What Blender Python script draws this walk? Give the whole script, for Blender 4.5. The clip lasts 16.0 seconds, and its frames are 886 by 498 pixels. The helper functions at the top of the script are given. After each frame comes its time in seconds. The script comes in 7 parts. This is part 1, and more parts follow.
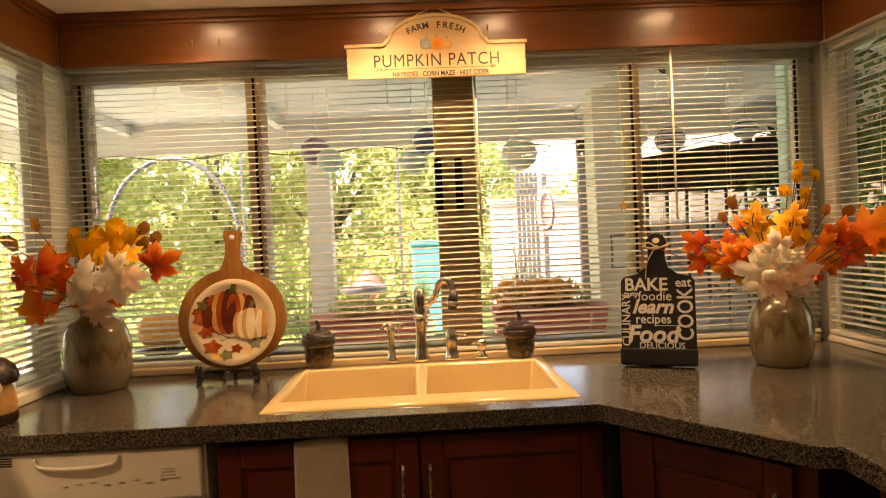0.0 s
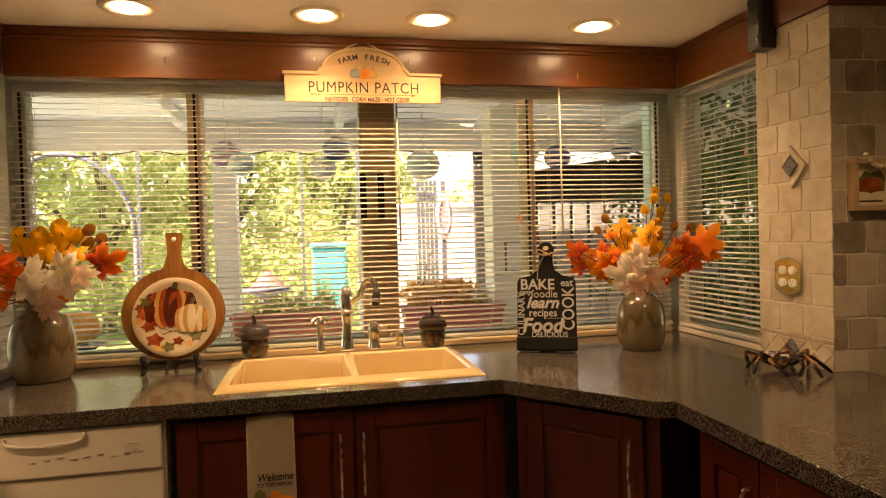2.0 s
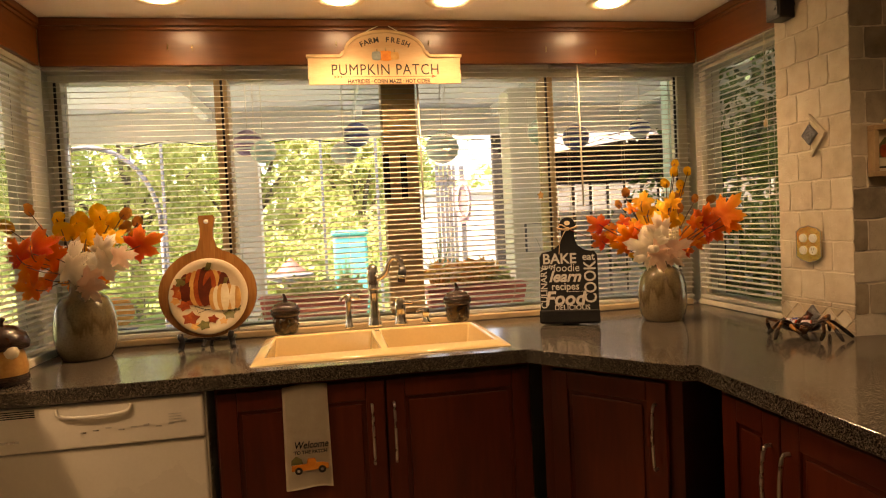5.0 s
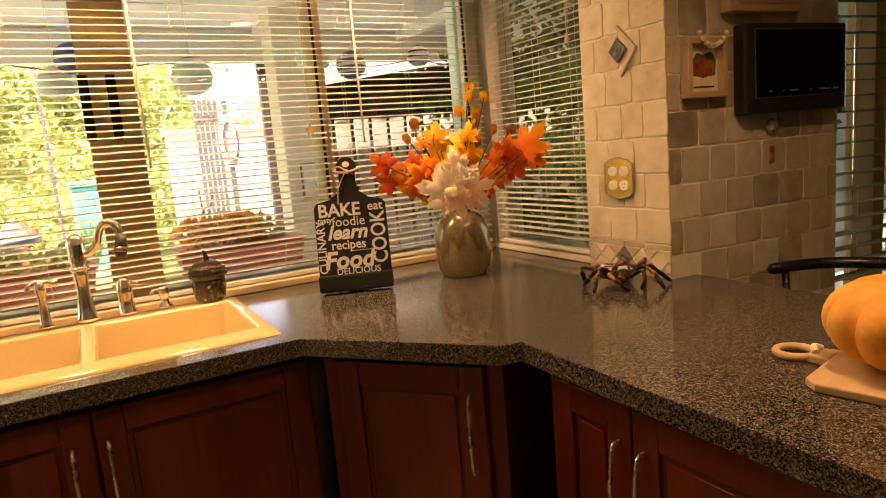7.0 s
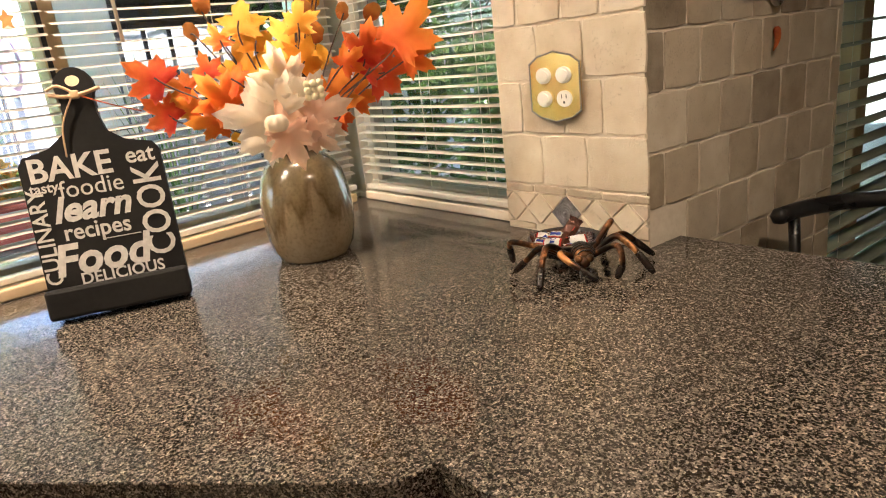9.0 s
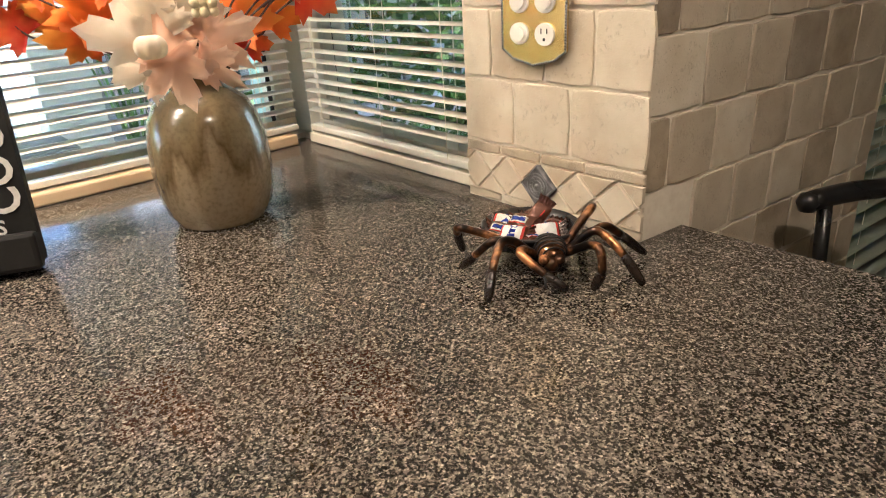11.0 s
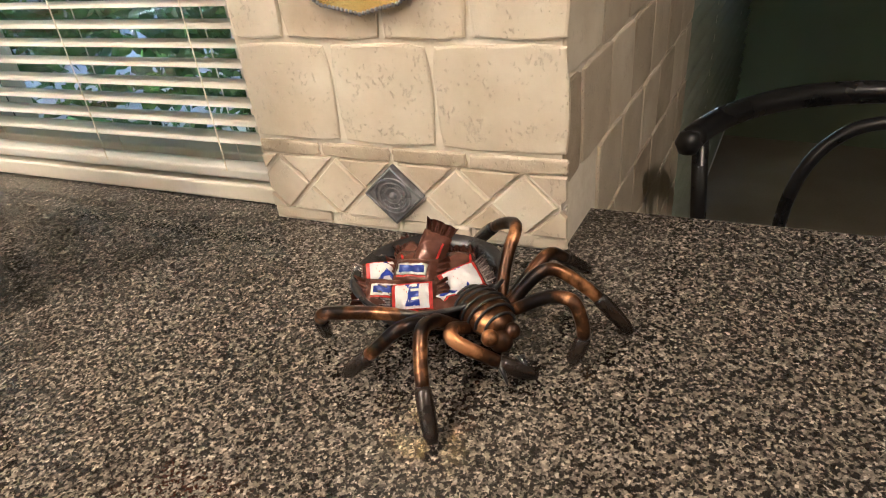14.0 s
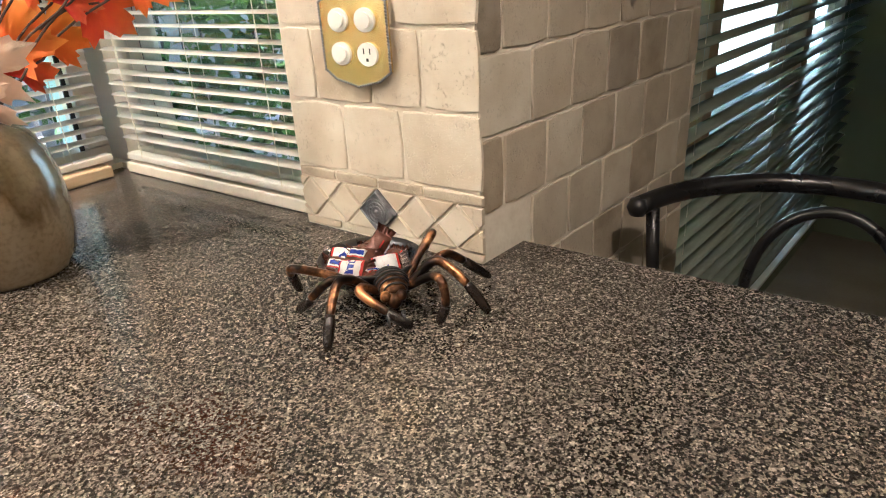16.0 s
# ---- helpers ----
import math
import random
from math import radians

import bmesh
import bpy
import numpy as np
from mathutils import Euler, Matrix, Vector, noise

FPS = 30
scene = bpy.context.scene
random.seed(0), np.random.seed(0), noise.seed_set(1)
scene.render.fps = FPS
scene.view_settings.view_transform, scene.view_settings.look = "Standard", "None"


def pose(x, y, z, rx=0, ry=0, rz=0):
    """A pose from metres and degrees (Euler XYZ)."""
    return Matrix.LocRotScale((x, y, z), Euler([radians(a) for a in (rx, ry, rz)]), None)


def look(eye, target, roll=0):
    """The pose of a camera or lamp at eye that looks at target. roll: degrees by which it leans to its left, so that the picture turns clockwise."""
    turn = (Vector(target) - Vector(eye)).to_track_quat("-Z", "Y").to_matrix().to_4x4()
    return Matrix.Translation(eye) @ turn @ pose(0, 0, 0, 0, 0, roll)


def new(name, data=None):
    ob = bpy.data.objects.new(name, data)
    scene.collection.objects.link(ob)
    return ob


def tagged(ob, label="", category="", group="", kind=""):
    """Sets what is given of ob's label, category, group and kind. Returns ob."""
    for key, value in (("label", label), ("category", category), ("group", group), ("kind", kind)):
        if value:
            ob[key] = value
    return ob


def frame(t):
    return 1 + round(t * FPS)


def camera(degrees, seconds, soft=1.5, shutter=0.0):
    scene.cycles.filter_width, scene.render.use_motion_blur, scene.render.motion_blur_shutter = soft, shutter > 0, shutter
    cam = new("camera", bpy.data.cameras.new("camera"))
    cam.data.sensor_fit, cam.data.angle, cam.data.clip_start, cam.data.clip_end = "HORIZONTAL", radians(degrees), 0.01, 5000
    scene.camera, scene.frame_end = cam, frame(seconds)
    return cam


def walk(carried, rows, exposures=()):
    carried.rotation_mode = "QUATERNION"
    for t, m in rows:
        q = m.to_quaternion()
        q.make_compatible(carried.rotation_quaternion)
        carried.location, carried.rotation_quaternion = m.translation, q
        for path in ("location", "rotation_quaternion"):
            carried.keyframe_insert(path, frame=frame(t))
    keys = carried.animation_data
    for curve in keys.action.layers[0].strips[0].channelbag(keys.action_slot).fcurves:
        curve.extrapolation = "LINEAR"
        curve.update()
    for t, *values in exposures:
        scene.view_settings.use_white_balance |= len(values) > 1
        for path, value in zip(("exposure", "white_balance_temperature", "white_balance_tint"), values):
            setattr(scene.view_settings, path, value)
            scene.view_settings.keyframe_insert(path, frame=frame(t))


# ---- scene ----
cam = camera(69.6, 16.0, 1.1)
PATH = [
    (0, (0.086, 0.163, 1.353), (0.155, 2.162, 1.315), -2.6),
    (0.5, (-0.018, 0.126, 1.375), (0.144, 2.119, 1.365), -3.7),
    (1, (-0.042, 0.028, 1.382), (0.164, 2.016, 1.456), -0.2),
    (1.5, (-0.021, -0.104, 1.372), (0.311, 1.868, 1.315), -0.4),
    (2, (-0.048, -0.163, 1.369), (0.353, 1.796, 1.328), -1.6),
    (2.5, (-0.108, -0.183, 1.384), (0.376, 1.757, 1.33), -3.8),
    (3, (-0.099, -0.216, 1.357), (0.339, 1.735, 1.306), -3.5),
    (3.5, (-0.156, -0.235, 1.352), (0.228, 1.727, 1.302), -3.3),
    (3.7, (-0.119, -0.249, 1.348), (0.203, 1.725, 1.299), -3.4),
    (5.8, (-0.04, -0.144, 1.327), (0.369, 1.807, 1.172), -0.9),
    (6, (0.019, -0.114, 1.34), (0.502, 1.817, 1.144), -1.2),
    (6.5, (0.081, 0.049, 1.304), (0.797, 1.901, 1.062), -2.5),
    (7, (0.122, 0.277, 1.335), (1.067, 2.012, 1.023), -4.9),
    (7.5, (0.26, 0.441, 1.322), (1.268, 2.131, 0.967), -3.0),
    (8, (0.379, 0.608, 1.316), (1.35, 2.29, 0.835), -3.4),
    (8.5, (0.477, 0.793, 1.304), (1.635, 2.339, 0.787), -4.7),
    (9, (0.559, 0.926, 1.292), (1.784, 2.39, 0.695), -6.8),
    (9.5, (0.663, 1.011, 1.287), (1.865, 2.466, 0.624), -4.1),
    (10, (0.758, 1.055, 1.277), (1.949, 2.487, 0.549), -3.6),
    (10.2, (0.777, 1.064, 1.275), (1.962, 2.487, 0.52), -3.8),
    (12.3, (0.837, 1.105, 1.267), (2.024, 2.467, 0.409), -3.8),
    (12.5, (0.861, 1.157, 1.26), (2.152, 2.423, 0.404), -3.4),
    (13, (0.933, 1.32, 1.247), (2.506, 2.149, 0.332), -3.4),
    (13.5, (0.971, 1.391, 1.247), (2.534, 2.126, 0.238), -4.9),
    (14, (0.991, 1.389, 1.246), (2.545, 2.109, 0.212), -5.9),
    (14.5, (0.976, 1.37, 1.254), (2.489, 2.172, 0.222), -6.4),
    (15, (0.951, 1.335, 1.264), (2.437, 2.203, 0.245), -6.4),
    (15.5, (0.913, 1.231, 1.263), (2.399, 2.189, 0.327), -1.9),
    (16, (0.87, 1.095, 1.284), (2.334, 2.182, 0.462), -3.5),
]

EXPOSURES = [(0.0, 2.48, 8600, 27), (6.0, 2.5, 8600, 28), (7.0, 2.82, 9200, 31), (7.5, 3.08, 7200, 27), (8.0, 3.18, 6100, 23), (9.0, 3.52, 5500, 17), (12.5, 3.65, 5000, 14), (15.0, 3.7, 4900, 14), (16.0, 3.85, 4850, 14)]
walk(cam, [(t, look(eye, target, roll)) for t, eye, target, roll in PATH], EXPOSURES)

# ---- light ----
world = bpy.data.worlds.new("world")
scene.world = world
world.use_nodes = True
sky = world.node_tree.nodes.new("ShaderNodeTexSky")
sky.sky_type = "NISHITA"
sky.sun_disc = False
sky.sun_elevation = radians(48)
sky.sun_rotation = radians(249)
back = world.node_tree.nodes["Background"]
back.inputs["Strength"].default_value = 0.15
world.node_tree.links.new(sky.outputs[0], back.inputs["Color"])

sun = new("sun", bpy.data.lights.new("sun", "SUN"))
sun.data.energy, sun.data.angle, sun.data.color = 5.0, radians(0.6), (1.0, 0.95, 0.86)
sun.matrix_world = look((-8, -3, 9.5), (0, 0, 0))

WARM = (1.0, 0.72, 0.42)


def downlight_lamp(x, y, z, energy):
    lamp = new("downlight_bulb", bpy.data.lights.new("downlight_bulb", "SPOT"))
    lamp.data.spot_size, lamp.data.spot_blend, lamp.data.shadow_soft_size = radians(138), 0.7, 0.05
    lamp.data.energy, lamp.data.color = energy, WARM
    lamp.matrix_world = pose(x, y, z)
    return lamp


# ---- materials ----
def material(name):
    m = bpy.data.materials.new(name)
    m.use_nodes = True
    return m, m.node_tree.nodes, m.node_tree.links, m.node_tree.nodes["Principled BSDF"]


def ramp_of(nodes, stops, interpolation="LINEAR"):
    r = nodes.new("ShaderNodeValToRGB")
    r.color_ramp.interpolation = interpolation
    e = r.color_ramp.elements
    while len(e) < len(stops):
        e.new(0.5)
    for k, (p, c) in enumerate(stops):
        e[k].position, e[k].color = p, (*c, 1)
    return r


def surface(name, stops, scale=8.0, rough=0.5, metal=0.0, bump=0.1, fine=120.0, stretch=(1, 1, 1), random_shift=0.0, coat=0.0, detail=6.0, spec=0.5, glass=0.0):
    """A noise-varied surface: broad colour drift, fine grain and relief."""
    m, n, l, p = material(name)
    co = n.new("ShaderNodeTexCoord")
    mp = n.new("ShaderNodeMapping")
    mp.inputs["Scale"].default_value = stretch
    l.new(co.outputs["Object"], mp.inputs["Vector"])
    broad = n.new("ShaderNodeTexNoise")
    broad.inputs["Scale"].default_value, broad.inputs["Detail"].default_value = scale, detail
    l.new(mp.outputs[0], broad.inputs["Vector"])
    grain = n.new("ShaderNodeTexNoise")
    grain.inputs["Scale"].default_value, grain.inputs["Detail"].default_value = fine, 3
    l.new(mp.outputs[0], grain.inputs["Vector"])
    mix = n.new("ShaderNodeMath")
    mix.operation = "MULTIPLY_ADD"
    mix.inputs[1].default_value = 0.3
    l.new(grain.outputs["Fac"], mix.inputs[0])
    shift = n.new("ShaderNodeMath")
    shift.operation = "MULTIPLY_ADD"
    shift.inputs[1].default_value = 0.85
    shift.inputs[2].default_value = -0.08
    l.new(broad.outputs["Fac"], shift.inputs[0])
    l.new(shift.outputs[0], mix.inputs[2])
    value = mix
    if random_shift:
        info = n.new("ShaderNodeObjectInfo")
        add = n.new("ShaderNodeMath")
        add.operation = "MULTIPLY_ADD"
        add.inputs[1].default_value = random_shift
        l.new(info.outputs["Random"], add.inputs[0])
        sub = n.new("ShaderNodeMath")
        sub.operation = "SUBTRACT"
        sub.inputs[1].default_value = random_shift / 2
        l.new(mix.outputs[0], sub.inputs[0])
        l.new(sub.outputs[0], add.inputs[2])
        value = add
    r = ramp_of(n, stops)
    l.new(value.outputs[0], r.inputs[0])
    l.new(r.outputs[0], p.inputs["Base Color"])
    rr = n.new("ShaderNodeMath")
    rr.operation = "MULTIPLY_ADD"
    rr.inputs[1].default_value, rr.inputs[2].default_value = 0.25 * rough, rough * 0.87
    l.new(broad.outputs["Fac"], rr.inputs[0])
    l.new(rr.outputs[0], p.inputs["Roughness"])
    p.inputs["Metallic"].default_value = metal
    p.inputs["Coat Weight"].default_value = coat
    p.inputs["Coat Roughness"].default_value = 0.08
    p.inputs["Specular IOR Level"].default_value = spec
    p.inputs["Transmission Weight"].default_value = glass
    if bump:
        b = n.new("ShaderNodeBump")
        b.inputs["Strength"].default_value, b.inputs["Distance"].default_value = bump, 0.004
        l.new(value.outputs[0], b.inputs["Height"])
        l.new(b.outputs[0], p.inputs["Normal"])
    return m


def granite_material():
    """Polished speckled stone: tan-grey ground, pale chips and black flakes a few millimetres across."""
    m, n, l, p = material("granite")
    co = n.new("ShaderNodeTexCoord")
    warp = n.new("ShaderNodeTexNoise")
    warp.inputs["Scale"].default_value, warp.inputs["Detail"].default_value = 420, 3
    l.new(co.outputs["Object"], warp.inputs["Vector"])
    add = n.new("ShaderNodeVectorMath")
    add.operation = "MULTIPLY_ADD"
    add.inputs[1].default_value = (0.003, 0.003, 0.003)
    l.new(warp.outputs["Color"], add.inputs[0])
    l.new(co.outputs["Object"], add.inputs[2])

    def chips(scale):
        cells = n.new("ShaderNodeTexVoronoi")
        cells.inputs["Scale"].default_value = scale
        l.new(add.outputs[0], cells.inputs["Vector"])
        split = n.new("ShaderNodeSeparateColor")
        l.new(cells.outputs["Color"], split.inputs[0])
        return split

    ground = chips(600)
    flakes = chips(430)
    r = ramp_of(n, [(0.0, (0.026, 0.023, 0.021)), (0.22, (0.072, 0.064, 0.055)), (0.48, (0.128, 0.115, 0.098)), (0.78, (0.20, 0.18, 0.155)), (0.94, (0.29, 0.265, 0.235))], "CONSTANT")
    l.new(ground.outputs[0], r.inputs[0])
    dark = ramp_of(n, [(0.0, (1, 1, 1)), (0.34, (0, 0, 0))], "CONSTANT")
    l.new(flakes.outputs[1], dark.inputs[0])
    mix = n.new("ShaderNodeMix")
    mix.data_type = "RGBA"
    l.new(dark.outputs[0], mix.inputs["Factor"])
    l.new(r.outputs[0], mix.inputs["A"])
    mix.inputs["B"].default_value = (0.012, 0.011, 0.010, 1)
    drift = n.new("ShaderNodeTexNoise")
    drift.inputs["Scale"].default_value = 3.0
    l.new(co.outputs["Object"], drift.inputs["Vector"])
    tone = ramp_of(n, [(0.3, (0.84, 0.84, 0.86)), (0.7, (1.0, 0.97, 0.93))])
    l.new(drift.outputs["Fac"], tone.inputs[0])
    mul = n.new("ShaderNodeMix")
    mul.data_type, mul.blend_type = "RGBA", "MULTIPLY"
    mul.inputs["Factor"].default_value = 1.0
    l.new(mix.outputs["Result"], mul.inputs["A"])
    l.new(tone.outputs[0], mul.inputs["B"])
    clump = n.new("ShaderNodeTexNoise")
    clump.inputs["Scale"].default_value, clump.inputs["Detail"].default_value = 150, 2
    l.new(co.outputs["Object"], clump.inputs["Vector"])
    cr = ramp_of(n, [(0.36, (0.66, 0.64, 0.62)), (0.52, (1.02, 1.0, 0.97)), (0.64, (1.42, 1.36, 1.27))])
    l.new(clump.outputs["Fac"], cr.inputs[0])
    mul2 = n.new("ShaderNodeMix")
    mul2.data_type, mul2.blend_type = "RGBA", "MULTIPLY"
    mul2.inputs["Factor"].default_value = 1.0
    l.new(mul.outputs["Result"], mul2.inputs["A"])
    l.new(cr.outputs[0], mul2.inputs["B"])
    l.new(mul2.outputs["Result"], p.inputs["Base Color"])
    smear = n.new("ShaderNodeTexNoise")
    smear.inputs["Scale"].default_value, smear.inputs["Detail"].default_value = 14, 5
    l.new(co.outputs["Object"], smear.inputs["Vector"])
    rr = n.new("ShaderNodeMath")
    rr.operation = "MULTIPLY_ADD"
    rr.inputs[1].default_value, rr.inputs[2].default_value = 0.10, 0.06
    l.new(smear.outputs["Fac"], rr.inputs[0])
    l.new(rr.outputs[0], p.inputs["Roughness"])
    gloss = n.new("ShaderNodeMath")
    gloss.operation = "MULTIPLY_ADD"
    gloss.inputs[1].default_value, gloss.inputs[2].default_value = 0.55, 0.12
    l.new(ground.outputs[1], gloss.inputs[0])
    l.new(gloss.outputs[0], p.inputs["Specular IOR Level"])
    b = n.new("ShaderNodeBump")
    b.inputs["Strength"].default_value, b.inputs["Distance"].default_value = 0.05, 0.001
    l.new(ground.outputs[1], b.inputs["Height"])
    l.new(b.outputs[0], p.inputs["Normal"])
    return m


def stone_material(name, stops, shift, pitted=0.3):
    """Tumbled travertine: cloudy colour, a tint of its own for each tile, patches of small open pits."""
    m, n, l, p = material(name)
    co = n.new("ShaderNodeTexCoord")
    info = n.new("ShaderNodeObjectInfo")
    off = n.new("ShaderNodeVectorMath")
    off.operation = "MULTIPLY_ADD"
    off.inputs[1].default_value = (7.3, 5.1, 9.7)
    l.new(info.outputs["Random"], off.inputs[0])
    l.new(co.outputs["Object"], off.inputs[2])

    def noise(scale, detail, stretch=None):
        t = n.new("ShaderNodeTexNoise")
        t.inputs["Scale"].default_value, t.inputs["Detail"].default_value = scale, detail
        if stretch:
            mp = n.new("ShaderNodeMapping")
            mp.inputs["Scale"].default_value = stretch
            l.new(off.outputs[0], mp.inputs["Vector"])
            l.new(mp.outputs[0], t.inputs["Vector"])
        else:
            l.new(off.outputs[0], t.inputs["Vector"])
        return t

    cloud = noise(19, 9)
    mixer = n.new("ShaderNodeMath")
    mixer.operation = "MULTIPLY_ADD"
    mixer.inputs[1].default_value = shift
    l.new(info.outputs["Random"], mixer.inputs[0])
    l.new(cloud.outputs["Fac"], mixer.inputs[2])
    r = ramp_of(n, stops)
    l.new(mixer.outputs[0], r.inputs[0])
    pits = noise(330, 4, (1.0, 1.0, 0.6))
    patch = noise(42, 4)
    reach = n.new("ShaderNodeMath")
    reach.operation = "MULTIPLY_ADD"
    reach.inputs[1].default_value = 0.55
    l.new(patch.outputs["Fac"], reach.inputs[0])
    l.new(pits.outputs["Fac"], reach.inputs[2])
    pr = ramp_of(n, [(0.92 - 0.07 * pitted, (1, 1, 1)), (0.98 - 0.07 * pitted, (0, 0, 0))])
    l.new(reach.outputs[0], pr.inputs[0])
    mul = n.new("ShaderNodeMix")
    mul.data_type, mul.blend_type = "RGBA", "MULTIPLY"
    mul.inputs["Factor"].default_value = 0.10
    l.new(r.outputs[0], mul.inputs["A"])
    l.new(pr.outputs[0], mul.inputs["B"])
    l.new(mul.outputs["Result"], p.inputs["Base Color"])
    p.inputs["Roughness"].default_value = 0.5
    fine = noise(320, 4)
    h = n.new("ShaderNodeMath")
    h.operation = "MULTIPLY_ADD"
    h.inputs[1].default_value = 0.35
    l.new(pr.outputs[0], h.inputs[0])
    l.new(cloud.outputs["Fac"], h.inputs[2])
    h2 = n.new("ShaderNodeMath")
    h2.operation = "MULTIPLY_ADD"
    h2.inputs[1].default_value = 0.25
    l.new(fine.outputs["Fac"], h2.inputs[0])
    l.new(h.outputs[0], h2.inputs[2])
    b = n.new("ShaderNodeBump")
    b.inputs["Strength"].default_value, b.inputs["Distance"].default_value = 0.9, 0.003
    l.new(h2.outputs[0], b.inputs["Height"])
    l.new(b.outputs[0], p.inputs["Normal"])
    return m


GRANITE = granite_material()
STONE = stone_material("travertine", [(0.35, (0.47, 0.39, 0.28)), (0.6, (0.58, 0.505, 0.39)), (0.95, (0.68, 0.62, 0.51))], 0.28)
# Browner and darker than STONE; most tiles on the pier's room side.
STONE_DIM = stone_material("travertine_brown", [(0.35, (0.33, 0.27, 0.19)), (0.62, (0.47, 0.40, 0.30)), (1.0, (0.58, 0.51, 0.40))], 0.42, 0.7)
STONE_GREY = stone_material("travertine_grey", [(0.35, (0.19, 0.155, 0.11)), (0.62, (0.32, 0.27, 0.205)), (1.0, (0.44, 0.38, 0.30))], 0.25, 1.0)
GROUT = surface("grout", [(0.3, (0.66, 0.59, 0.48)), (0.7, (0.78, 0.72, 0.61))], 30, 0.85, bump=0.6)
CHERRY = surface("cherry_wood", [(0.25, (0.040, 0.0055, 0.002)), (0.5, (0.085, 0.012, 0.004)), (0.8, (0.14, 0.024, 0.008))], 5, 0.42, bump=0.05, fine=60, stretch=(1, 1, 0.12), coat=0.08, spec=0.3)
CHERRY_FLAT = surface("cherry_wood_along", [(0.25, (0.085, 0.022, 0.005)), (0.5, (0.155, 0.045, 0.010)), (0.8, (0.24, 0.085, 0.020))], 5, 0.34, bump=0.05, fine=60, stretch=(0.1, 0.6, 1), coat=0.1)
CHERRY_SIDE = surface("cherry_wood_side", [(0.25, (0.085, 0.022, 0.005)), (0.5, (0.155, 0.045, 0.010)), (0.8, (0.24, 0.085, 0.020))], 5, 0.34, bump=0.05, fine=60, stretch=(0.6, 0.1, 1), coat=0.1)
PLASTER = surface("ceiling_paint", [(0.3, (0.72, 0.70, 0.66)), (0.7, (0.80, 0.78, 0.74))], 3, 0.8, bump=0.15, fine=180)
WALL_PAINT = surface("wall_paint", [(0.3, (0.62, 0.60, 0.54)), (0.7, (0.70, 0.68, 0.61))], 2, 0.75, bump=0.08, fine=200)
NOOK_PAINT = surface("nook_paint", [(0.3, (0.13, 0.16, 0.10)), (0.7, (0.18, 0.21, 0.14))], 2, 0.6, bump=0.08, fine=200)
VINYL = surface("blind_vinyl", [(0.3, (0.73, 0.71, 0.64)), (0.7, (0.81, 0.79, 0.73))], 6, 0.38, bump=0.02)
FRAME_PAINT = surface("window_paint", [(0.3, (0.68, 0.63, 0.52)), (0.7, (0.77, 0.72, 0.62))], 5, 0.45, bump=0.05)
ALMOND = surface("mullion_almond", [(0.3, (0.66, 0.50, 0.29)), (0.7, (0.74, 0.58, 0.36))], 5, 0.4, bump=0.05)
SILL_WOOD = surface("sill_wood", [(0.3, (0.50, 0.37, 0.22)), (0.7, (0.66, 0.52, 0.34))], 6, 0.5, bump=0.05, stretch=(0.1, 1, 1))
FLOOR_TILE = surface("floor_stone", [(0.3, (0.20, 0.17, 0.13)), (0.7, (0.30, 0.26, 0.20))], 4, 0.5, bump=0.1)
for vinyl_mat in (VINYL,):
    vn, vl = vinyl_mat.node_tree.nodes, vinyl_mat.node_tree.links
    through_light = vn.new("ShaderNodeBsdfTranslucent")
    through_light.inputs["Color"].default_value = (0.86, 0.83, 0.74, 1)
    blend = vn.new("ShaderNodeMixShader")
    blend.inputs[0].default_value = 0.16
    vl.new(vn["Principled BSDF"].outputs[0], blend.inputs[1])
    vl.new(through_light.outputs[0], blend.inputs[2])
    vl.new(blend.outputs[0], vn["Material Output"].inputs["Surface"])
# Pale slats against the light: their shade is put into this darker colour.
SHADED_VINYL = surface("shaded_slat_vinyl", [(0.3, (0.20, 0.22, 0.17)), (0.7, (0.27, 0.29, 0.23))], 6, 0.4, bump=0.02)
CORD = surface("cord", [(0.3, (0.72, 0.66, 0.52)), (0.7, (0.80, 0.75, 0.62))], 20, 0.7, bump=0)
DARK = surface("dark_plastic", [(0.3, (0.012, 0.012, 0.013)), (0.7, (0.025, 0.025, 0.027))], 20, 0.35, bump=0.02)


# ---- mesh helpers ----
def finish(bm, smooth=False):
    bmesh.ops.recalc_face_normals(bm, faces=bm.faces)
    if smooth:
        for f in bm.faces:
            f.smooth = True
    return bm


def box(bm, x0, x1, y0, y1, z0, z1, bevel=0.0, segments=2):
    """Adds a box, with its edges rounded by bevel."""
    made = bmesh.ops.create_cube(bm, size=1.0, matrix=Matrix.Translation(((x0 + x1) / 2, (y0 + y1) / 2, (z0 + z1) / 2)) @ Matrix.Diagonal((x1 - x0, y1 - y0, z1 - z0, 1)))
    if bevel:
        edges = list({e for v in made["verts"] for e in v.link_edges})
        bmesh.ops.bevel(bm, geom=edges, offset=bevel, segments=segments, profile=0.5, affect="EDGES")
    return bm


def boxed(*dims, bevel=0.0, segments=2):
    return finish(box(bmesh.new(), *dims, bevel=bevel, segments=segments))


